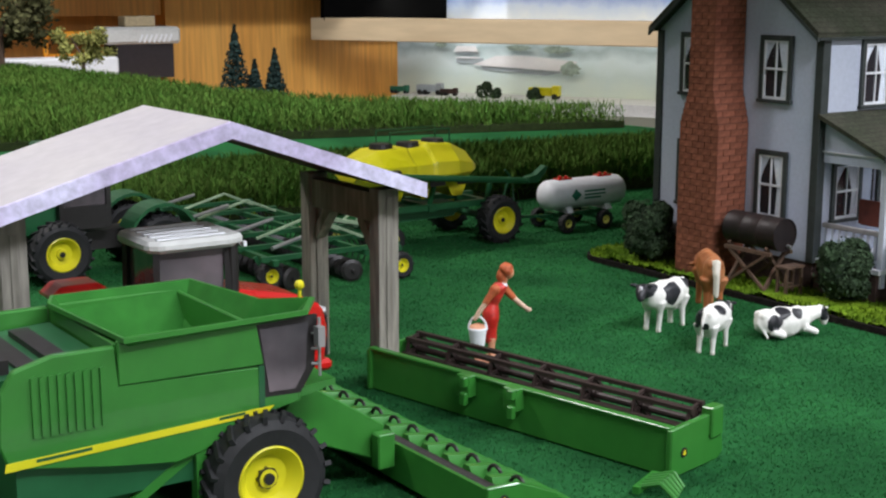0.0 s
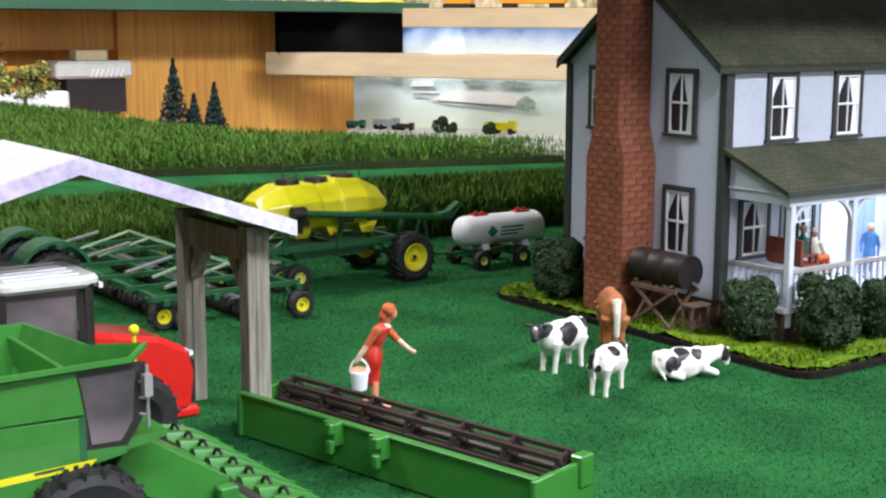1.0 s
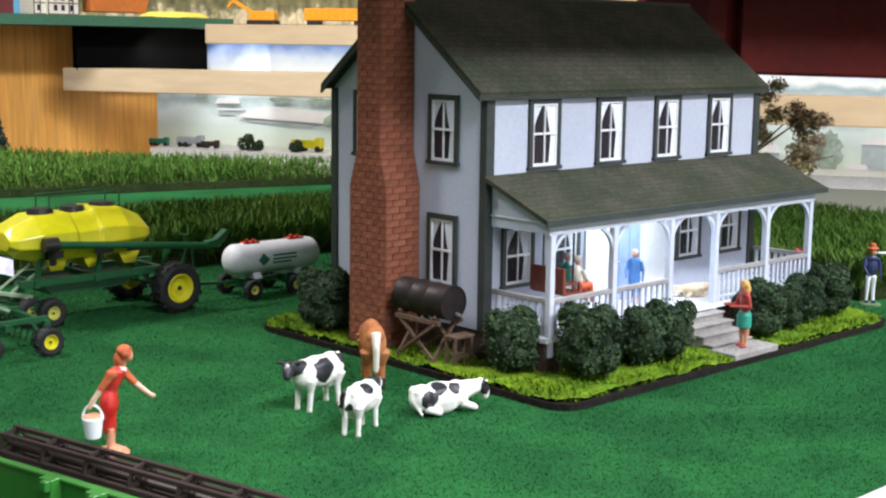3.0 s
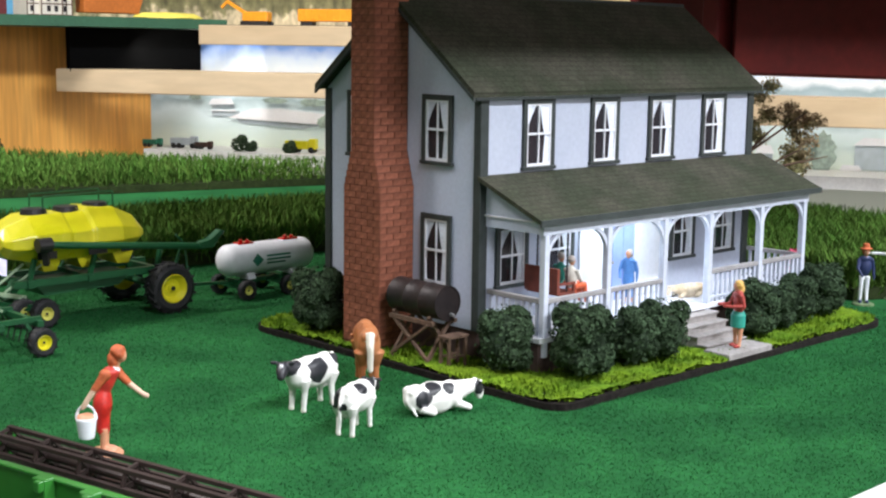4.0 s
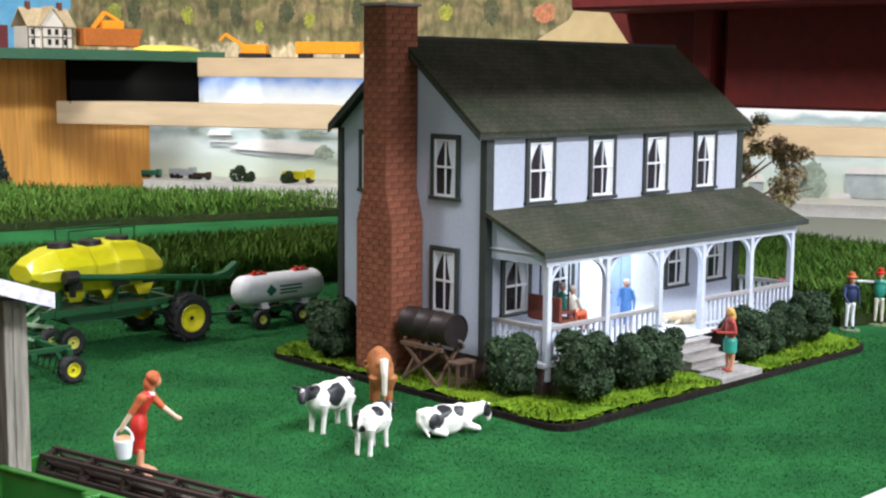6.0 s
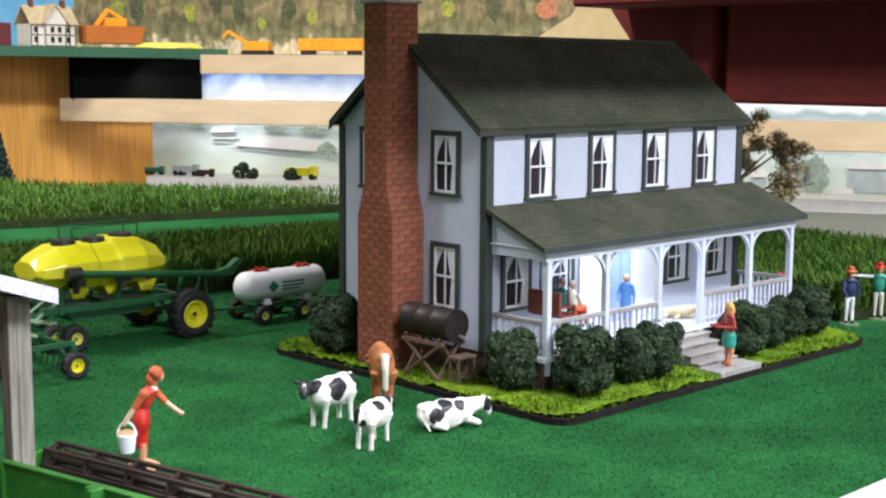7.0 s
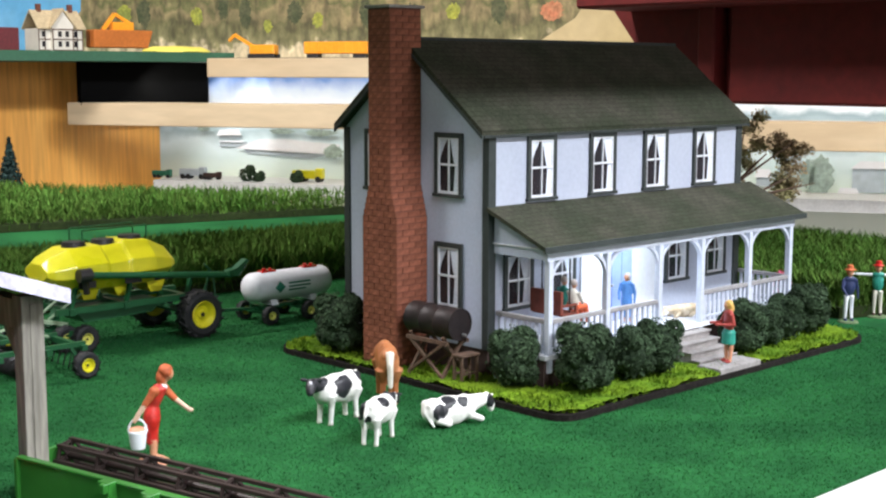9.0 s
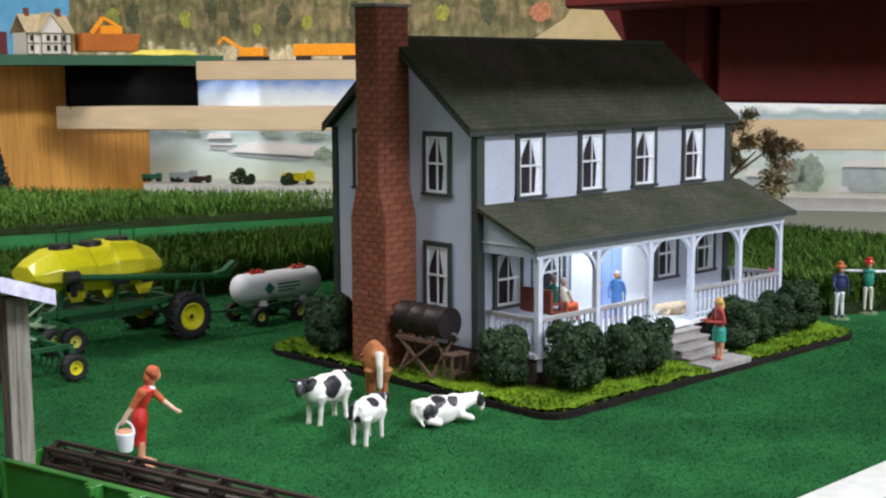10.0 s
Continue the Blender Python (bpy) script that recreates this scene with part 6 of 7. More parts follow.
def figurine(at, turn, h, top, bottom, hair, label, skirt=0.45, arm=None, other=None, hat=None, base=None, pail=False, shoes=None, lean=0.0, hem=0.235, sleeve=None):
    """Faces +x. h: height; arm: where the forward hand goes."""
    s = Solid()
    k = h / 1.7
    if base:
        rod(s.bm, (0, 0, 0), (0, 0, 0.06 * k), 0.36 * k, 0.32 * k, 14)
        s.paint(base)
    z = 0.05 * k if base else 0.0
    hip = 0.85 * k + z
    for y in (-0.09, 0.09):
        limb(s, [(0.02 * k, y * k, hip), (0.02 * k - 0.06 * k * (y > 0), y * k * 1.1, 0.45 * k + z), (0.0, y * k * 1.2, 0.06 * k + z)], 0.085 * k, 0.05 * k, SKIN if skirt < 0.9 else bottom)
        blob(s.bm, (0.05 * k, y * k * 1.2, 0.05 * k + z), (0.13 * k, 0.055 * k, 0.05 * k), 8, 6)
        s.paint(shoes or SKIN)
    if skirt < 0.9:
        up = 0.52 if top is bottom else 0.12
        spin(s.bm, [(0.0, up * k), (0.15 * k, (up - 0.02) * k), (0.16 * k, 0.5 * up * k), (0.19 * k, 0.0), (hem * k, -skirt * k), (0.0, -skirt * k)], (0.0, 0, hip), "z", 14)
        s.paint(bottom)
    blob(s.bm, (0.0, 0, hip + 0.30 * k), (0.135 * k, 0.20 * k, 0.32 * k), 12, 9)
    s.paint(top)
    blob(s.bm, (0.02 * k, 0, hip + 0.55 * k), (0.11 * k, 0.21 * k, 0.1 * k), 12, 8)
    s.paint(top)
    rod(s.bm, (0.02 * k, 0, hip + 0.58 * k), (0.05 * k, 0, hip + 0.70 * k), 0.055 * k, seg=8)
    blob(s.bm, (0.07 * k, 0, hip + 0.76 * k), (0.095 * k, 0.085 * k, 0.115 * k), 12, 9)
    s.paint(SKIN)
    blob(s.bm, (0.02 * k, 0, hip + 0.79 * k), (0.125 * k, 0.12 * k, 0.125 * k), 12, 9, 0.2, 3)
    if hat is None:
        blob(s.bm, (-0.05 * k, 0, hip + 0.68 * k), (0.09 * k, 0.11 * k, 0.14 * k), 10, 8, 0.2, 4)
    s.paint(hair)
    if hat:
        spin(s.bm, [(0.0, 0.0), (0.2 * k, 0.0), (0.19 * k, 0.03 * k), (0.11 * k, 0.04 * k), (0.10 * k, 0.17 * k), (0.0, 0.19 * k)], (0.03 * k, 0, hip + 0.85 * k), "z", 14)
        s.paint(hat)
    a = arm or (0.35, -0.16, 0.05)
    bend = 0.25 if not sleeve else 0.55
    limb(s, [(0.02 * k, -0.2 * k, hip + 0.54 * k), ((0.12 if not sleeve else 0.05) * k, -bend * k, hip + bend * k), (a[0] * k, a[1] * k, hip + a[2] * k)], 0.06 * k, 0.038 * k, sleeve or (SKIN if not shoes else top))
    b = other or (0.05, 0.28, -0.08)
    limb(s, [(0.02 * k, 0.2 * k, hip + 0.54 * k), (-0.02 * k, (bend + 0.02) * k, hip + bend * k), (b[0] * k, b[1] * k, hip + b[2] * k)], 0.06 * k, 0.038 * k, sleeve or (SKIN if not shoes else top))
    if pail:
        px, py, pz = a[0] * k, a[1] * k, hip + a[2] * k
        spin(s.bm, [(0.0, -0.46 * k), (0.14 * k, -0.46 * k), (0.18 * k, -0.1 * k), (0.19 * k, -0.1 * k), (0.17 * k, -0.14 * k), (0.0, -0.14 * k)], (px, py, pz), "z", 16)
        s.paint(WHITE)
        pipe(s.bm, [(px - 0.15 * k, py, pz - 0.1 * k), (px - 0.08 * k, py, pz), (px + 0.08 * k, py, pz), (px + 0.15 * k, py, pz - 0.1 * k)], 0.012 * k)
        s.paint(STEEL)
    if lean:
        for v in s.bm.verts:
            if v.co.z > hip - 0.3 * k:
                v.co.x += lean * (v.co.z - hip + 0.3 * k)
    s.fuse(0.02 * k, 2)
    return s.finish("figurine", spot(*at, turn), label, "figurine", "painted farm figurines")


def pail_figurine(at, turn):
    """A stooping figure in a long dress: pail in one hand, the other held out; faces +x."""
    s = Solid()
    rod(s.bm, (0, 0, 0), (0, 0, 0.06), 0.34, 0.28, 16)
    s.paint(SKIN)
    for y in (-0.07, 0.07):
        limb(s, [(0.02, y, 0.45), (0.0, y, 0.10)], 0.07, 0.05, SKIN)
        blob(s.bm, (0.06, y, 0.09), (0.14, 0.06, 0.05), 10, 6)
        s.paint(SKIN)
    for i in range(27):
        v = i / 26
        z = 0.42 + 1.0 * v
        x = -0.01 + 0.16 * max(0, (v - 0.5) / 0.5) ** 1.3
        r = 0.115 + 0.05 * math.exp(-((v - 0.45) / 0.16) ** 2) - 0.02 * math.exp(-((v - 0.68) / 0.07) ** 2) + 0.03 * max(0, (v - 0.72) / 0.28)
        blob(s.bm, (x, 0, z), (r, r * 1.2, 0.10), 14, 9)
    s.paint(RED_DRESS)
    blob(s.bm, (0.20, 0, 1.45), (0.10, 0.11, 0.07), 12, 8)
    s.paint(WHITE)
    rod(s.bm, (0.19, 0, 1.42), (0.27, 0, 1.62), 0.06, 0.055, 10)
    blob(s.bm, (0.32, 0, 1.70), (0.095, 0.09, 0.12), 12, 10)
    s.paint(SKIN)
    blob(s.bm, (0.27, 0, 1.75), (0.14, 0.135, 0.13), 12, 9, 0.2, 3)
    blob(s.bm, (0.18, 0, 1.63), (0.10, 0.12, 0.13), 12, 9, 0.25, 4)
    s.paint(RED_HAIR)
    for y, pts in ((-0.2, [(0.08, -0.17, 1.40), (-0.08, -0.24, 1.16)]), (0.2, [(0.2, 0.16, 1.38), (0.38, 0.2, 1.18)])):
        limb(s, pts, 0.085, 0.062, RED_HAIR)
        blob(s.bm, pts[0], (0.1, 0.09, 0.1), 10, 8)
        s.paint(RED_HAIR)
    limb(s, [(-0.08, -0.24, 1.16), (-0.2, -0.27, 0.98), (-0.27, -0.28, 0.86)], 0.055, 0.042, PALE_SKIN)
    limb(s, [(0.38, 0.2, 1.18), (0.54, 0.2, 1.05), (0.64, 0.2, 0.98)], 0.055, 0.042, PALE_SKIN)
    blob(s.bm, (0.67, 0.2, 0.96), (0.07, 0.045, 0.05), 8, 6)
    s.paint(PALE_SKIN)
    spin(s.bm, [(0.0, 0.34), (0.13, 0.34), (0.175, 0.68), (0.165, 0.69), (0.0, 0.69)], (-0.22, -0.26, 0.0), "z", 20)
    s.paint(WHITE)
    blob(s.bm, (-0.22, -0.26, 0.69), (0.155, 0.155, 0.08), 14, 8)
    s.paint(SKIN)
    for i in range(12):
        a0, a1 = radians(15 * i), radians(15 * i + 15)
        rod(s.bm, (-0.22 + 0.17 * math.cos(a0), -0.26, 0.66 + 0.24 * math.sin(a0)), (-0.22 + 0.17 * math.cos(a1), -0.26, 0.66 + 0.24 * math.sin(a1)), 0.026, seg=7)
    s.paint(WHITE)
    s.fuse(0.018, 2)
    return s.finish("figurine", spot(*at, turn), "painted figurine in a red dress with a white pail", "figurine", "painted farm figurines")


pail_figurine((-9.02, -0.12, 0), -44)
figurine((5.05, -3.2, 0.27), 150, 1.48, RUST_RED, TEAL_CLOTH, BLOND, "painted figurine in a red jacket and teal skirt on the slab", skirt=0.32, arm=(0.5, -0.1, 0.28), other=(0.45, 0.1, 0.26), shoes=RUST_RED, hem=0.19)
figurine((4.45, -0.55, 0.92), 200, 1.27, BLUE_CLOTH, BLUE_CLOTH, GREY_HAIR, "painted figurine in blue by the front door", skirt=0.6, hem=0.17, shoes=BLUE_CLOTH)
figurine((13.2, -1.8, 0), 225, 1.5, NAVY, WHITE, RED_HAIR, "painted figurine in navy with a ginger hat by the corn", skirt=1.0, hat=RED_HAIR, base=MOSS_BASE, shoes=NAVY)
figurine((14.6, -1.95, 0), 210, 1.5, TEAL_CLOTH, CREAM, SKIN, "painted figurine in a green vest and red hat, arms spread", skirt=1.0, hat=RED, base=MOSS_BASE, arm=(0.1, -0.85, 0.55), other=(0.1, 0.85, 0.52), shoes=RUST, sleeve=WHITE)


def seated(at, turn, top, bottom, hair, label):
    s = Solid()
    blob(s.bm, (0, 0, 0.3), (0.14, 0.19, 0.3), 12, 9)
    s.paint(top)
    for y in (-0.1, 0.1):
        limb(s, [(0, y, 0.05), (0.42, y, 0.06), (0.52, y, -0.38)], 0.1, 0.07, bottom)
    blob(s.bm, (0.03, 0, 0.72), (0.1, 0.09, 0.12), 10, 8)
    s.paint(SKIN)
    blob(s.bm, (0, 0, 0.77), (0.12, 0.11, 0.1), 10, 8)
    s.paint(hair)
    for y in (-0.2, 0.2):
        limb(s, [(0, y, 0.5), (0.12, y * 1.1, 0.25), (0.32, y * 0.5, 0.16)], 0.06, 0.045, top)
    s.fuse(0.022, 2)
    ob = s.finish("figurine", spot(*at, turn), label, "figurine", "painted farm figurines")
    ob.scale = (0.82, 0.82, 0.82)
    return ob


bench = thing("porch_swing", (1.62, -0.8, 1.26), 0, "red-brown wooden swing bench hung on dark chains", "porch swing")
for cy in (-0.46, 0.4):
    bm = nb()
    for ci in range(26):
        rod(bm, (-0.2, cy + 0.012 * (ci % 2), 0.43 + 0.06 * ci), (-0.2, cy - 0.012 * (ci % 2), 0.48 + 0.06 * ci), 0.022, seg=5)
    part("chain", bm, DARK, bench, "dark hanging chain")
bm = nb()
box(bm, -0.55, -0.47, -0.5, 0.45, 0.4, 0.95)
part("backrest", bm, BENCH, bench)
bm = nb()
box(bm, -0.47, 0.05, -0.5, 0.45, 0.36, 0.42)
part("seat", bm, BENCH, bench)
for y in (-0.5, 0.4):
    bm = nb()
    box(bm, -0.46, 0.04, y, y + 0.05, 0.58, 0.63)
    box(bm, -0.02, 0.03, y, y + 0.05, 0.425, 0.578)
    part("armrest", bm, BENCH, bench)
seated((1.72, -1.12, 1.72), 0, CREAM, ORANGE_CLOTH, GREY_HAIR, "seated figurine with an orange skirt on the porch bench")
seated((1.9, -0.66, 1.72), 0, TEAL_CLOTH, ORANGE_CLOTH, GREY_HAIR, "seated figurine in a teal top on the porch bench")


# ---- animal figurines ----
def cow(at, turn, k, coat, label, lying=False, head_mat=None, tail=None, head_low=0.0, patches=(), slim=1.0, head_turn=0):
    """Faces +x; one mesh. patches: black spots as (x, y, z, radius)."""
    s = Solid()
    zc = 0.66 if not lying else 0.27
    blob(s.bm, (0, 0, zc), (0.54, 0.275 * slim, 0.30), 30, 20, 0.10, 7)
    blob(s.bm, (-0.38, 0, zc + 0.05), (0.24, 0.25 * slim, 0.25), 24, 18)
    blob(s.bm, (0.36, 0, zc + 0.02), (0.25, 0.24 * slim, 0.27), 24, 18)
    for y in (-0.1, 0.1):
        blob(s.bm, (-0.5, y * slim, zc + 0.18), (0.1, 0.07, 0.09), 12, 9)
    if not lying:
        blob(s.bm, (-0.28, 0, zc - 0.27), (0.13, 0.1, 0.09), 10, 8)
    s.paint(coat)
    for x, sx in ((0.36, 1), (-0.42, -1)):
        for y in (-0.14, 0.14):
            if lying:
                limb(s, [(x, y * 1.5, 0.18), (x + 0.22 * sx * (1 if sx > 0 else -1), y * 2.1, 0.09), (x + 0.30, y * 1.7, 0.06)], 0.085, 0.045, coat)
            else:
                limb(s, [(x, y * slim, zc - 0.05), (x - 0.03 * sx, y * 1.02 * slim, 0.38)], 0.15, 0.068, coat)
                limb(s, [(x - 0.03 * sx, y * 1.02 * slim, 0.38), (x, y * 1.05 * slim, 0.05)], 0.066, 0.048, coat)
                rod(s.bm, (x, y * 1.05 * slim, 0.0), (x, y * 1.05 * slim, 0.07), 0.06, 0.052, 8)
                s.paint(CREAM if coat is not BROWN_COAT else BROWN_COAT)
    hz = zc + 0.22 - head_low
    hz = zc + 0.13 if lying else hz
    hx = 0.92 if lying else 0.72
    rod(s.bm, (0.40, 0, zc + 0.06), (hx, 0, hz), 0.21, 0.115, 12)
    s.paint(coat)
    hm = pose(hx + 0.03, 0, hz, 0, 0, head_turn) @ pose(0, 0, 0, 0, 28 if not lying else 66, 0)
    blob(s.bm, (0.08, 0, 0), (0.21, 0.11, 0.12), 12, 9, 0, 0, hm)
    s.paint(head_mat or coat)
    blob(s.bm, (0.24, 0, -0.02), (0.075, 0.08, 0.07), 10, 7, 0, 0, hm)
    s.paint(head_mat or coat)
    for y in (-1, 1):
        blob(s.bm, (-0.05, y * (0.10 if lying else 0.15), 0.06), (0.04, 0.05 if lying else 0.09, 0.04), 8, 6, 0, 0, hm)
    s.paint(head_mat or coat)
    if head_mat:
        blob(s.bm, (0.08, 0, 0.07), (0.11, 0.045, 0.06), 8, 6, 0, 0, hm)
        s.paint(WHITE)
    tr = 0.065 if tail else 0.04
    limb(s, [(-0.56, 0, zc + 0.27), (-0.66 if not lying else -0.62, 0 if not lying else -0.05, zc + 0.05), (-0.66, 0, zc - 0.3) if not lying else (-0.5, -0.2, 0.06)], tr, tr * 0.75, tail or coat)
    s.fuse(0.021, 3)
    if patches:
        if COW_BLACK not in s.paints:
            s.paints.append(COW_BLACK)
        kb = s.paints.index(COW_BLACK)
        for f in s.bm.faces:
            c = f.calc_center_median()
            for px, py, pz, pr in patches:
                d = Vector((c.x - px, c.y - py, c.z - pz))
                if d.length < pr * (1 + 0.35 * noise.noise(c * 6)):
                    f.material_index = kb
    ob = s.finish("animal_figurine", spot(*at, turn), label, "animal figurine", "painted cattle figurines")
    ob.scale = (k, k, k)
    return ob


cow((-4.6, -0.1, 0), 190, 1.05, COW_WHITE, "black and white standing cow figurine", head_turn=35, head_mat=COW_BLACK, patches=((0.06, 0.25, 0.74, 0.24), (-0.5, 0.16, 0.86, 0.14), (0.62, 0.0, 0.9, 0.21), (0.0, -0.25, 0.8, 0.2)))
cow((-4.98, -1.86, 0), 24, 0.93, COW_WHITE, "black and white calf figurine turned away", head_mat=COW_BLACK, head_low=0.1, patches=((-0.08, -0.18, 0.88, 0.15), (-0.55, 0.18, 0.78, 0.2), (0.5, -0.05, 0.88, 0.18), (-0.6, -0.02, 0.6, 0.1)))
cow((-3.1, -1.92, 0), -9, 1.04, COW_WHITE, "black and white cow figurine lying on the turf", lying=True, patches=((-0.36, -0.2, 0.34, 0.15), (-0.1, -0.1, 0.52, 0.15), (0.22, -0.14, 0.45, 0.13), (0.98, -0.06, 0.36, 0.13), (0.3, 0.2, 0.4, 0.2)))
cow((-2.6, 0.6, 0), 54, 1.3, BROWN_COAT, "brown cow figurine with a pale tail", slim=0.72, tail=CREAM, head_low=0.35)
cow((6.4, -0.9, 0.92), 160, 0.6, TAN_COAT, "pale dog figurine lying on the porch", lying=True)

# ---- pink flowers at the far porch corner ----
fl = thing("flower_tub", (10.95, -0.9, 0.16), 0, "pink flowers in a tub at the porch corner", "flower tub")
bm = nb()
rod(bm, (0, 0, 0), (0, 0, 0.7), 0.2, 0.26, 14)
part("tub", bm, STAND, fl)
lv = leaf_mass("blossom", [(0, 0, 1.1, 0.32, 0.32, 0.3), (0.2, 0.1, 1.25, 0.2, 0.2, 0.2)], 500, 0.05, PINK, 51)
lv.parent = fl

# ---- the far side of the hall: oak cabinet, shelves and a painted panorama ----
slab("cabinet_wall", 36.8, 68.5, 124.0, 127, -52, 8.2, OAK, "honey oak veneer cabinet side", "cabinet")
slab("cabinet_wall", 5, 36.75, 125.0, 127, 3.9, 8.2, OAK, "oak rail over the open cabinet bay", "cabinet")
slab("cabinet_back", 5, 36.75, 132, 133, -52, 8.2, OAK, "back of the open cabinet bay", "cabinet")
slab("green_shelf", 5, 71, 112, 150, 8.25, 9.35, GREENBOARD, "dark green shelf board on the oak cabinet", "shelf")
slab("black_cloth", 53.4, 70.6, 117.0, 117.9, 3.3, 8.2, BLACK, "black cloth hung under the green shelf", "cloth")
U = Vector((39.8, -71.6, 0)).normalized()
N = Vector((-U.y, U.x, 0))  # away from the hall


def along(s, d, z):
    """A place on the shelf wall: s along it from its far end, d behind its front."""
    p = Vector((52.9, 118, 0)) + U * s + N * d
    return (p.x, p.y, z)


def wall_bm(bm, s0, s1, d0, d1, z0, z1):
    v = [bm.verts.new(along(s, d, z)) for z in (z0, z1) for s, d in ((s0, d0), (s1, d0), (s1, d1), (s0, d1))]
    for f in ((3, 2, 1, 0), (4, 5, 6, 7), (0, 1, 5, 4), (1, 2, 6, 5), (2, 3, 7, 6), (3, 0, 4, 7)):
        bm.faces.new([v[i] for i in f])


def wall_box(name, s0, s1, d0, d1, z0, z1, material, label, category, kind="structure"):
    bm = nb()
    wall_bm(bm, s0, s1, d0, d1, z0, z1)
    return tagged(part(name, bm, material, bevel=0.08 if name == "shelf_board" else 0), label, category, "", kind)


wall_box("shelf_board", -0.8, 52, 0, 5, 1.05, 3.6, PINE, "pale pine shelf board", "shelf")
wall_box("shelf_board", 52.1, 120, 0, 5, -0.35, 2.4, PINE, "pale pine shelf board", "shelf")
wall_box("shelf_board", 17.0, 120, 0, 20, 6.5, 8.58, PINE, "pale pine shelf board", "shelf")
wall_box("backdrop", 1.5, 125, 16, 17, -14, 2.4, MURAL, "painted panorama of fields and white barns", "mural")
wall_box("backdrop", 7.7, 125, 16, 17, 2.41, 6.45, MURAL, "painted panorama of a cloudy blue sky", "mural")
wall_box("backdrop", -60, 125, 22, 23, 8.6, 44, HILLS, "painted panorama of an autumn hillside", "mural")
wall_box("shelf_table", 5.5, 125, 8, 15.9, -7.0, -5.7, LIGHTGREY, "white shelf under the panorama", "shelf")


# painted barns of the panorama, flat as the panorama itself
def barn_sign(roof, wall, label):
    b = thing("painted_barn", (0, 0, 0), 0, label, "painted barn", "barns of the panorama")
    for name, poly, d, m in (("wall", wall, 15.7, GREYBLUE), ("roof", roof, 15.4, WHITE)):
        bm = nb()
        face(bm, [along(s, d, z) for s, z in poly])
        part(name, bm, m, b)
    return b


barn_sign([(12.8, -2.2), (16, -1.05), (19.5, -0.95), (26.6, -1.5), (25.5, -2.75), (14.4, -2.3)], [(13.6, -2.2), (25.4, -2.7), (22.5, -3.3), (14.2, -2.75)], "long white barn painted on the panorama")
barn_sign([(10.2, -0.7), (10.6, 0.0), (13.2, 0.1), (13.6, -0.6)], [(10.3, -0.7), (13.5, -0.6), (13.4, -0.95), (10.4, -1.0)], "small white barn painted on the panorama")
barn_sign([(10.5, -1.3), (13.8, -1.25), (13.8, -1.45), (10.5, -1.45)], [(10.5, -1.4), (14.2, -1.4), (14.2, -2.05), (10.5, -2.05)], "low grey shed painted on the panorama")
for s, z, w in ((77.0, -7.3, 3.6), (83.6, -7.0, 2.6), (75.0, -5.2, 2.0)):
    barn_sign([(s, z + 1.0), (s + w, z + 1.0), (s + w * 0.8, z + 1.9), (s + w * 0.15, z + 1.9)], [(s + 0.2, z), (s + w - 0.2, z), (s + w - 0.2, z + 1.0), (s + 0.2, z + 1.0)], "white farm building painted on the panorama")
barn_sign([(85.0, -3.0), (92, -3.0), (91, -2.2), (86, -2.2)], [(85.2, -5.6), (91.8, -5.6), (91.8, -3.0), (85.2, -3.0)], "pale blue-grey farm building painted on the panorama")


def painted_tree(s, z, w, h, d=15.1, material=MURAL_TREE, label="grey-green tree painted on the panorama"):
    bm = nb()
    r = random.Random(int(s * 10))
    face(bm, [along(s + w * math.cos(radians(a)) * r.uniform(0.7, 1.1), d, z + h * (1 + math.sin(radians(a)) * r.uniform(0.7, 1.1))) for a in range(0, 360, 9)])
    tagged(part("painted_tree", bm, material), label, "painted tree", "trees of the panorama")


for s, z, w, h in ((25.8, -3.3, 1.3, 0.9), (81.9, -6.2, 1.5, 2.3), (80.6, -5.2, 1.0, 1.6), (24, -0.6, 2.2, 0.45), (19, -0.4, 1.8, 0.35), (8.6, -0.2, 0.9, 0.35), (82.3, -7.4, 0.8, 0.8)):
    painted_tree(s, z, w, h)
for s, z, w, h in ((4.5, 12.9, 1.2, 1.5), (14.3, 11.9, 0.8, 1.1), (21.1, 12.4, 1.0, 1.3), (38.6, 13.2, 1.2, 1.4), (-6.0, 13.2, 1.4, 1.6)):
    painted_tree(s, z, w * 0.8, h * 0.8, 21.94, YELLOW_TREE, "yellow-green tree painted on the hillside")
for s, z, w, h in ((11.2, 12.2, 0.9, 2.2), (-3.2, 12.6, 1.1, 2.0), (27.4, 12.3, 0.8, 2.0), (33.5, 12.2, 1.1, 1.7), (44.3, 12.6, 1.0, 2.0), (8.2, 13.5, 0.8, 1.8), (18.0, 13.0, 1.2, 1.5)):
    painted_tree(s, z, w, h, 21.96, DUSK_TREE, "dark olive tree painted on the hillside")
painted_tree(50.7, 12.9, 1.5, 1.3, 21.92, RUSSET_TREE, "russet tree painted on the hillside")
bm = nb()
face(bm, [along(s, 21.97, z) for s, z in ((49.0, 10.6), (75, 9.0), (75, 17), (56, 17), (53.5, 13.4))])
tagged(part("painted_field", bm, FIELD_PAINT), "pale straw field painted on the hillside", "painted field")
bm = nb()
face(bm, [along(s, 21.97, z) for s, z in ((-60, 8.7), (-16, 8.7), (-15, 12), (-12.5, 15), (-12, 22), (-60, 22))])
tagged(part("painted_sky", bm, SKY_PAINT), "blue sky painted beside the hillside", "painted sky")
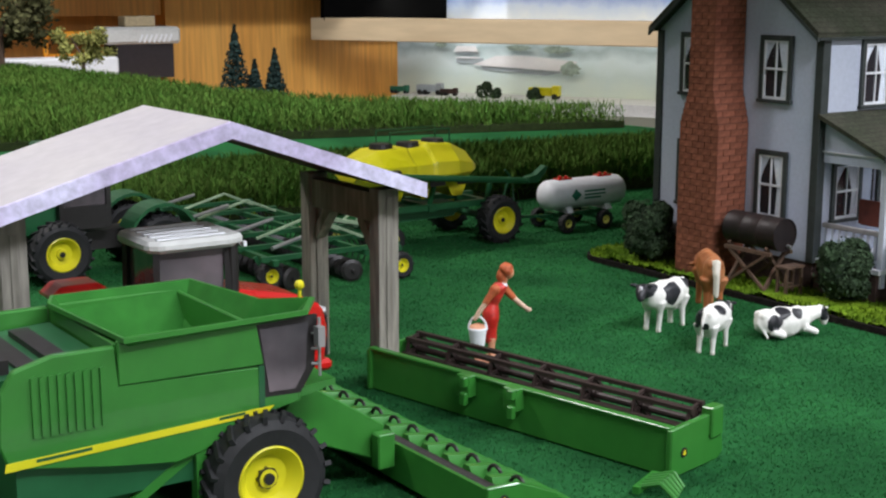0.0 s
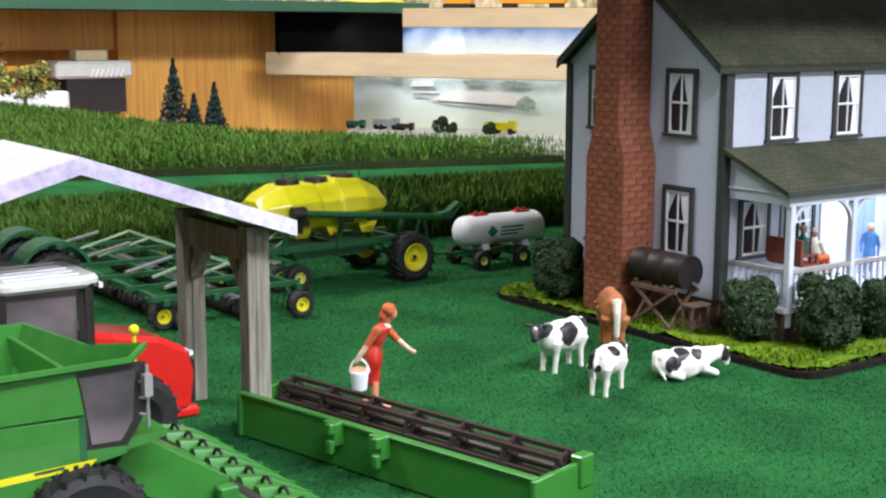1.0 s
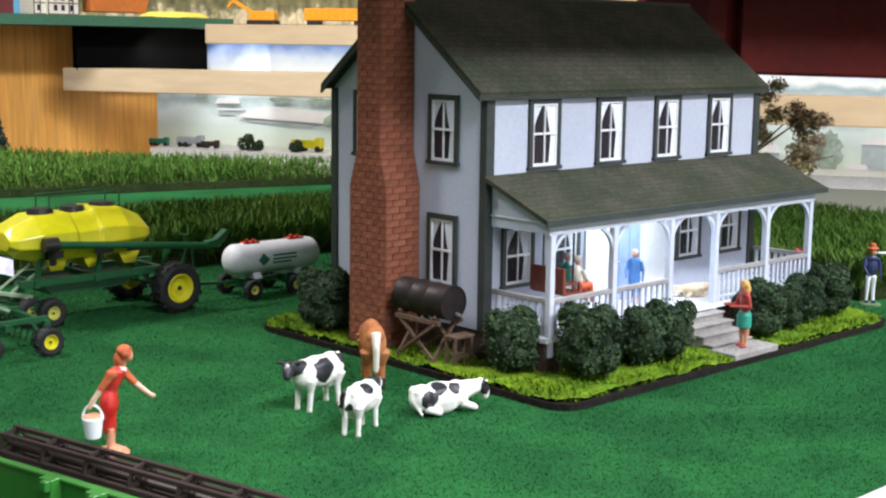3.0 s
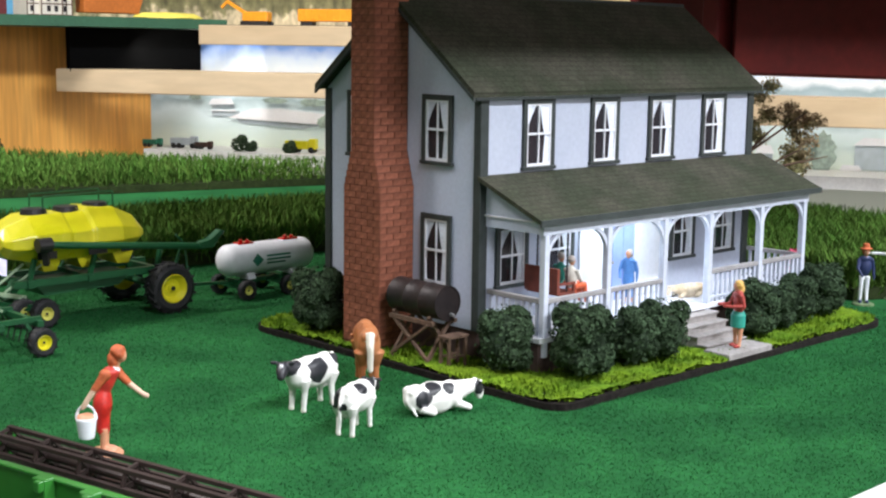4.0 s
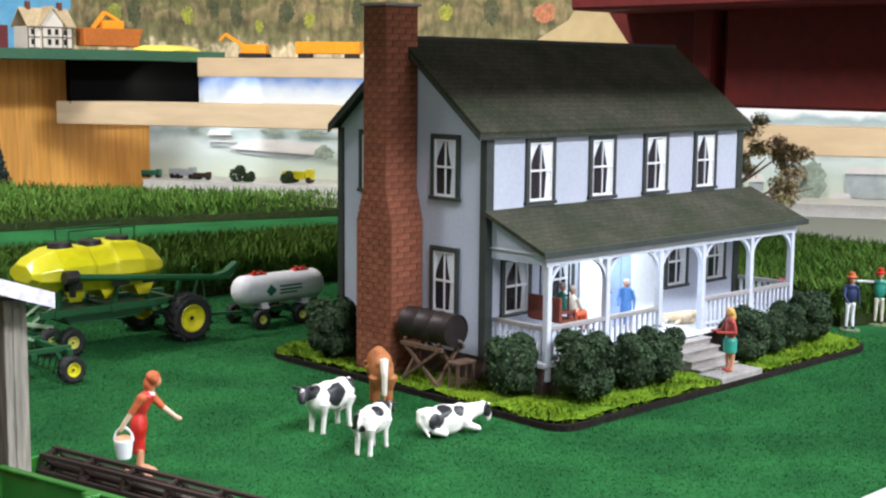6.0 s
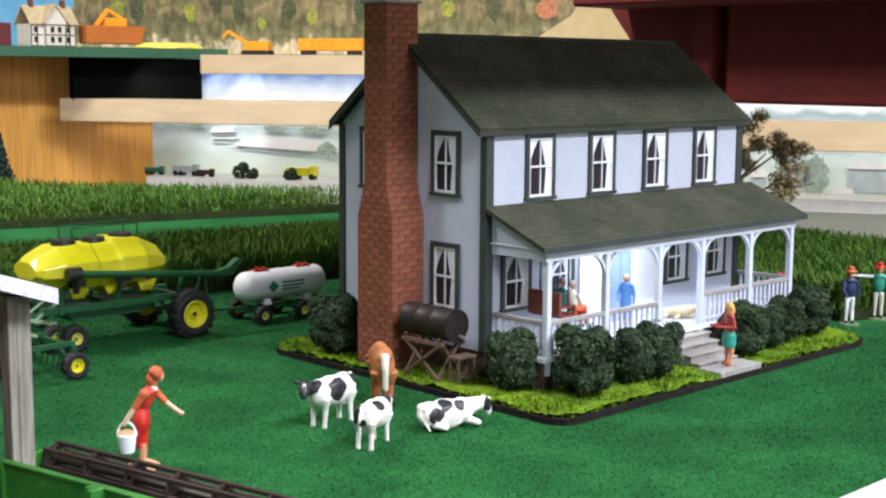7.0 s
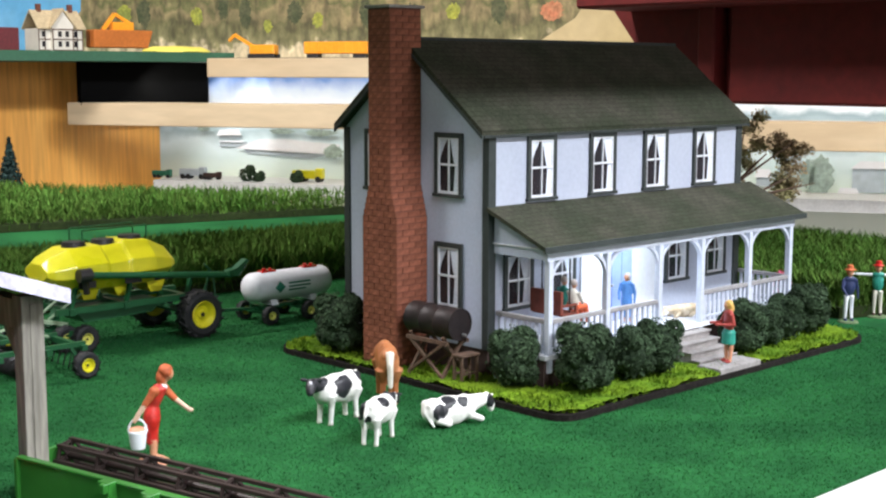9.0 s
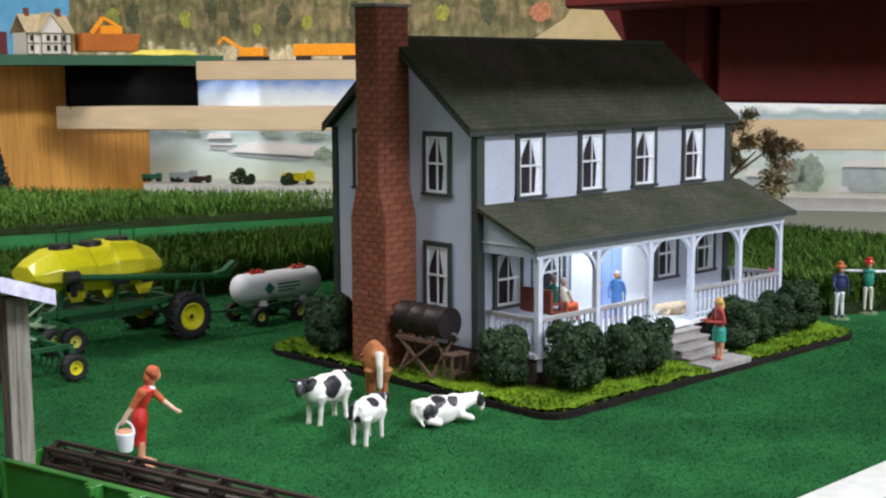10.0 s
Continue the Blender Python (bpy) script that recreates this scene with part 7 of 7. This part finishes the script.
for s, k in ((17.2, 0.95), (18.6, 0.6), (23.4, 0.7)):
    lv = leaf_mass("model_bush", [(*along(s, 9.5, -5.7 + 0.8 * k), 1.1 * k, 1.1 * k, 0.85 * k), (*along(s + 0.3, 9.5, -5.7 + 1.5 * k), 0.6 * k, 0.6 * k, 0.5 * k)], 500, 0.2, SHRUB, 60, low=-5.68)
    tagged(lv, "dark green model bush on the white shelf", "bush", "bushes on the shelf")
# unseen strip added behind the boards to brighten the shaded panorama
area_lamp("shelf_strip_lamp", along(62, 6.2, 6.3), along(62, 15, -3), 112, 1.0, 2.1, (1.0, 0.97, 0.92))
YAW = math.degrees(math.atan2(U.y, U.x))


# models on the shelves
def shelf_truck(name, s, d, z, k, colour, label):
    t = thing(name, along(s, d, z), YAW, label, "model vehicle", "models on the shelves")
    bm = nb()
    box(bm, -2.2 * k, 1.2 * k, -0.6 * k, 0.6 * k, 0.5 * k, 1.6 * k)
    part("body", bm, colour, t, bevel=0.08 * k)
    bm = nb()
    box(bm, 1.25 * k, 2.3 * k, -0.6 * k, 0.6 * k, 0.5 * k, 1.9 * k)
    part("cab", bm, colour, t, bevel=0.12 * k)
    for x in (-1.6, -0.6, 1.7):
        bm = nb()
        rod(bm, (x * k, -0.65 * k, 0.42 * k), (x * k, 0.65 * k, 0.42 * k), 0.42 * k, seg=12)
        part("wheel", bm, TYRE, t)
    return t


shelf_truck("yellow_truck", 24.2, 11, -5.7, 0.85, YELLOW, "yellow model truck below the panorama")
shelf_truck("green_truck", 5.0, 11, -5.7, 0.55, TEAL, "green model truck below the panorama")
shelf_truck("grey_trailer", 9.2, 11, -5.7, 0.75, GREYBLUE, "grey-green model trailer below the panorama")
shelf_truck("brown_truck", 12.0, 10.5, -5.7, 0.5, RUST, "brown model truck below the panorama")
rw = thing("orange_wagon", along(31.2, 3, 8.58), YAW, "long orange model railway wagon on the upper shelf", "model wagon", "models on the shelves")
bm = nb()
box(bm, -3.7, 3.7, -0.6, 0.6, 0.5, 1.8)
part("body", bm, ORANGE, rw, bevel=0.08)
for i in range(10):
    bm = nb()
    box(bm, -3.6 + 0.78 * i, -3.48 + 0.78 * i, -0.66, -0.6, 0.55, 1.75)
    part("rib", bm, ORANGE, rw)
for x in (-2.7, 2.7):
    bm = nb()
    box(bm, x - 0.7, x + 0.7, -0.5, 0.5, 0.0, 0.49)
    part("bogie", bm, DARK, rw)
rw2 = copy_thing(rw, Matrix.Translation(Vector(along(43, 3, 8.58)) * K) @ pose(0, 0, 0, 0, 0, YAW))
wall_box("rail_track", 16.5, 118, 2.2, 3.8, 8.585, 8.66, DARK, "dark model railway track on the shelf", "rail track", "structure")

# toy digger with a raised boom
dg = thing("yellow_digger", along(22.6, 3, 8.58), YAW, "yellow-orange model digger on the upper shelf", "model digger", "models on the shelves")
bm = nb()
box(bm, -1.6, 1.4, -0.7, 0.7, 0.4, 1.5)
part("body", bm, ORANGE, dg, bevel=0.15)
bm = nb()
bar(bm, (-1.2, 0, 1.2), (-3.6, 0, 2.6), 0.35)
bar(bm, (-3.6, 0, 2.6), (-4.3, 0, 1.9), 0.28)
part("boom", bm, ORANGE, dg)
for y in (-0.7, 0.7):
    bm = nb()
    box(bm, -1.7, 1.5, y - 0.25, y + 0.25, 0, 0.5)
    part("track", bm, DARK, dg, bevel=0.1)


def shelf_house(x, y, z):
    h = thing("timbered_house", (x, y, z), 0, "cream model house with dark timber framing and brown roof", "model house", "models on the shelves")
    bm = nb()
    box(bm, -3.4, 3.4, 0, 4, 0, 2.8)
    prism(bm, [(-1.6, 0), (1.6, 0), (1.6, 3.2), (0, 5.0), (-1.6, 3.2)], -0.6, 2.0, "y")
    part("wall", bm, CREAM, h)
    bm = nb()
    prism(bm, [(-0.4, 2.7), (2.0, 4.9), (4.4, 2.7), (4.4, 2.9), (2.0, 5.15), (-0.4, 2.9)], -3.7, 3.7, "x")
    prism(bm, [(-2.0, 2.75), (0, 5.05), (2.0, 2.75), (2.0, 3.0), (0, 5.35), (-2.0, 3.0)], -0.9, 2.2, "y")
    part("roof", bm, TAN_ROOF, h)
    bm = nb()
    for px in (-3.4, -2.5, -1.6, 1.45, 2.4, 3.25):
        box(bm, px, px + 0.15, -0.06 - (0.6 if abs(px) < 1.7 else 0), 0.0 - (0.6 if abs(px) < 1.7 else 0), 0, 2.7)
    for pz in (0.0, 1.35, 2.6):
        box(bm, -3.4, -1.61, -0.07, -0.005, pz, pz + 0.15)
        box(bm, 1.61, 3.4, -0.07, -0.005, pz, pz + 0.15)
        box(bm, -1.6, 1.6, -0.67, -0.605, pz, pz + 0.15)
    part("timber", bm, STAND, h)
    for px in (-2.9, -0.75, 0.35, 2.0):
        for pz in (0.5, 1.75):
            bm = nb()
            yy = -0.66 if abs(px) < 1 else -0.06
            box(bm, px, px + 0.5, yy - 0.06, yy, pz, pz + 0.7)
            part("window", bm, DARK_FLAT, h)
    bm = nb()
    box(bm, -2.6, -2.0, 1.7, 2.3, 4.3, 5.9)
    part("chimney", bm, MORTAR, h)
    bm = nb()
    box(bm, 2.2, 2.8, 1.7, 2.3, 4.3, 5.9)
    part("chimney", bm, MORTAR, h)
    h.scale = (0.78, 0.78, 0.86)


shelf_house(49.6, 114, 9.35)
wg = thing("orange_wagon", (57.0, 114.5, 9.35), 0, "orange-brown model tipper on the green shelf", "model wagon", "models on the shelves")
bm = nb()
prism(bm, [(-3.6, 0.4), (3.2, 0.4), (3.9, 2.4), (-3.6, 2.4)], -1, 1, "y")
part("body", bm, RUST_ORANGE, wg, bevel=0.1)
bm = nb()
bar(bm, (-2, 0, 2.4), (-0.5, 0, 4.2), 0.4)
bar(bm, (-0.5, 0, 4.2), (1.4, 0, 3.2), 0.35)
box(bm, -1.0, 1.6, -0.6, 0.6, 2.41, 3.3)
part("boom", bm, ORANGE, wg)
bm = nb()
blob(bm, (0, 0, 0.15), (4.6, 1.4, 0.65), 16, 8, 0.3, 4)
ob = part("yellow_mound", bm, YELLOW_PALE, smooth=True)
ob.matrix_basis = spot(64.0, 113.8, 9.3)
tagged(ob, "pale yellow heap on the green shelf", "model heap")
bm = nb()
box(bm, -3.5, 0, -1, 3, 0, 2.4)
ob = part("maroon_box", bm, SHED_RED, bevel=0.05)
ob.matrix_basis = spot(44.5, 114.5, 9.35)
tagged(ob, "maroon model building on the green shelf", "model building")

# things in the open cabinet bay
bx = thing("woven_box", (31.0, 116, -2.5), 0, "grey patterned display box with a woven band and white lattice", "display box")
bm = nb()
box(bm, -4.2, 4.2, 0, 4, 3.6, 5.4)
part("lid", bm, LIGHTGREY, bx, bevel=0.3)
bm = nb()
box(bm, -3.0, 3.4, 0.3, 4, 0, 3.58)
part("body", bm, DARK_FLAT, bx)
for i in range(7):
    bm = nb()
    bar(bm, (-0.6 + 0.55 * i, -0.05, 3.75), (-0.2 + 0.55 * i, -0.05, 4.6), 0.16)
    part("lattice_strip", bm, WHITE, bx)
bm = nb()
box(bm, -1.7, 1.7, 1, 3, 5.41, 6.5)
part("top_box", bm, TAN_ROOF, bx, bevel=0.1)
rk = thing("yellow_rack", (23.5, 117.5, -1.0), 0, "yellow-orange display rack frame", "rack")
for a in ((-2.8, 2.8, 2.9, 3.5), (-2.8, 2.8, 0.6, 1.2)):
    bm = nb()
    box(bm, a[0], a[1], 0, 0.6, a[2], a[3])
    part("rail", bm, ORANGE, rk, bevel=0.1)
for x in (-2.8, 2.3):
    bm = nb()
    box(bm, x, x + 0.5, 0.05, 0.55, -3, 2.89)
    part("upright", bm, ORANGE, rk, bevel=0.1)
bm = nb()
box(bm, -6.5, 6.5, 0, 4, -2.2, 0.6)
ob = part("white_carton", bm, WHITE, bevel=0.2)
ob.matrix_basis = spot(20.5, 113, -0.6)
tagged(ob, "white carton in the open cabinet bay", "carton")
slab("bay_shelf", 5, 34.35, 112, 125.9, -3.6, -2.85, OAK, "oak shelf of the open cabinet bay", "shelf")

# ---- dark red stand with an overhanging top at the far right of the table ----
sh_z = 13.6
st = thing("red_display_stand", (0, 0, 0), 0, "dark red painted stand with a slanted gusset and overhanging top", "display stand")
bm = nb()
box(bm, 40, 52, -40, 20.9, 5.5, 11.0)
part("front_panel", bm, DARKRED, st, bevel=0.15)
bm = nb()
prism(bm, [(20.95, 11.0), (29.9, 11.0), (27.9, 8.6), (24.8, 6.0), (22.6, 5.5), (20.95, 5.5)], 41, 50, "x")
part("gusset", bm, DARKRED, st)
bm = nb()
box(bm, 39.6, 40.95, 21.6, 22.7, 5.6, 11.0)
part("upright", bm, DARKRED, st, bevel=0.1)
bm = nb()
box(bm, 36, 52, -40, 28.5, 10.72, 14.6)
part("top", bm, DARKRED, st, bevel=0.15)
# unseen shelf, sized so its shadow falls on the upper roof and chimney
bm = nb()
box(bm, -5.0, 35.98, -6.6, 13, sh_z, sh_z + 1.0)
part("overhead_shelf", bm, DARKRED, st, "dark red shelf out of view over the house, shading its roof")
bm = nb()
box(bm, 44, 52, -40, -25, -52, 5.84)
part("pedestal", bm, DARKRED, st)
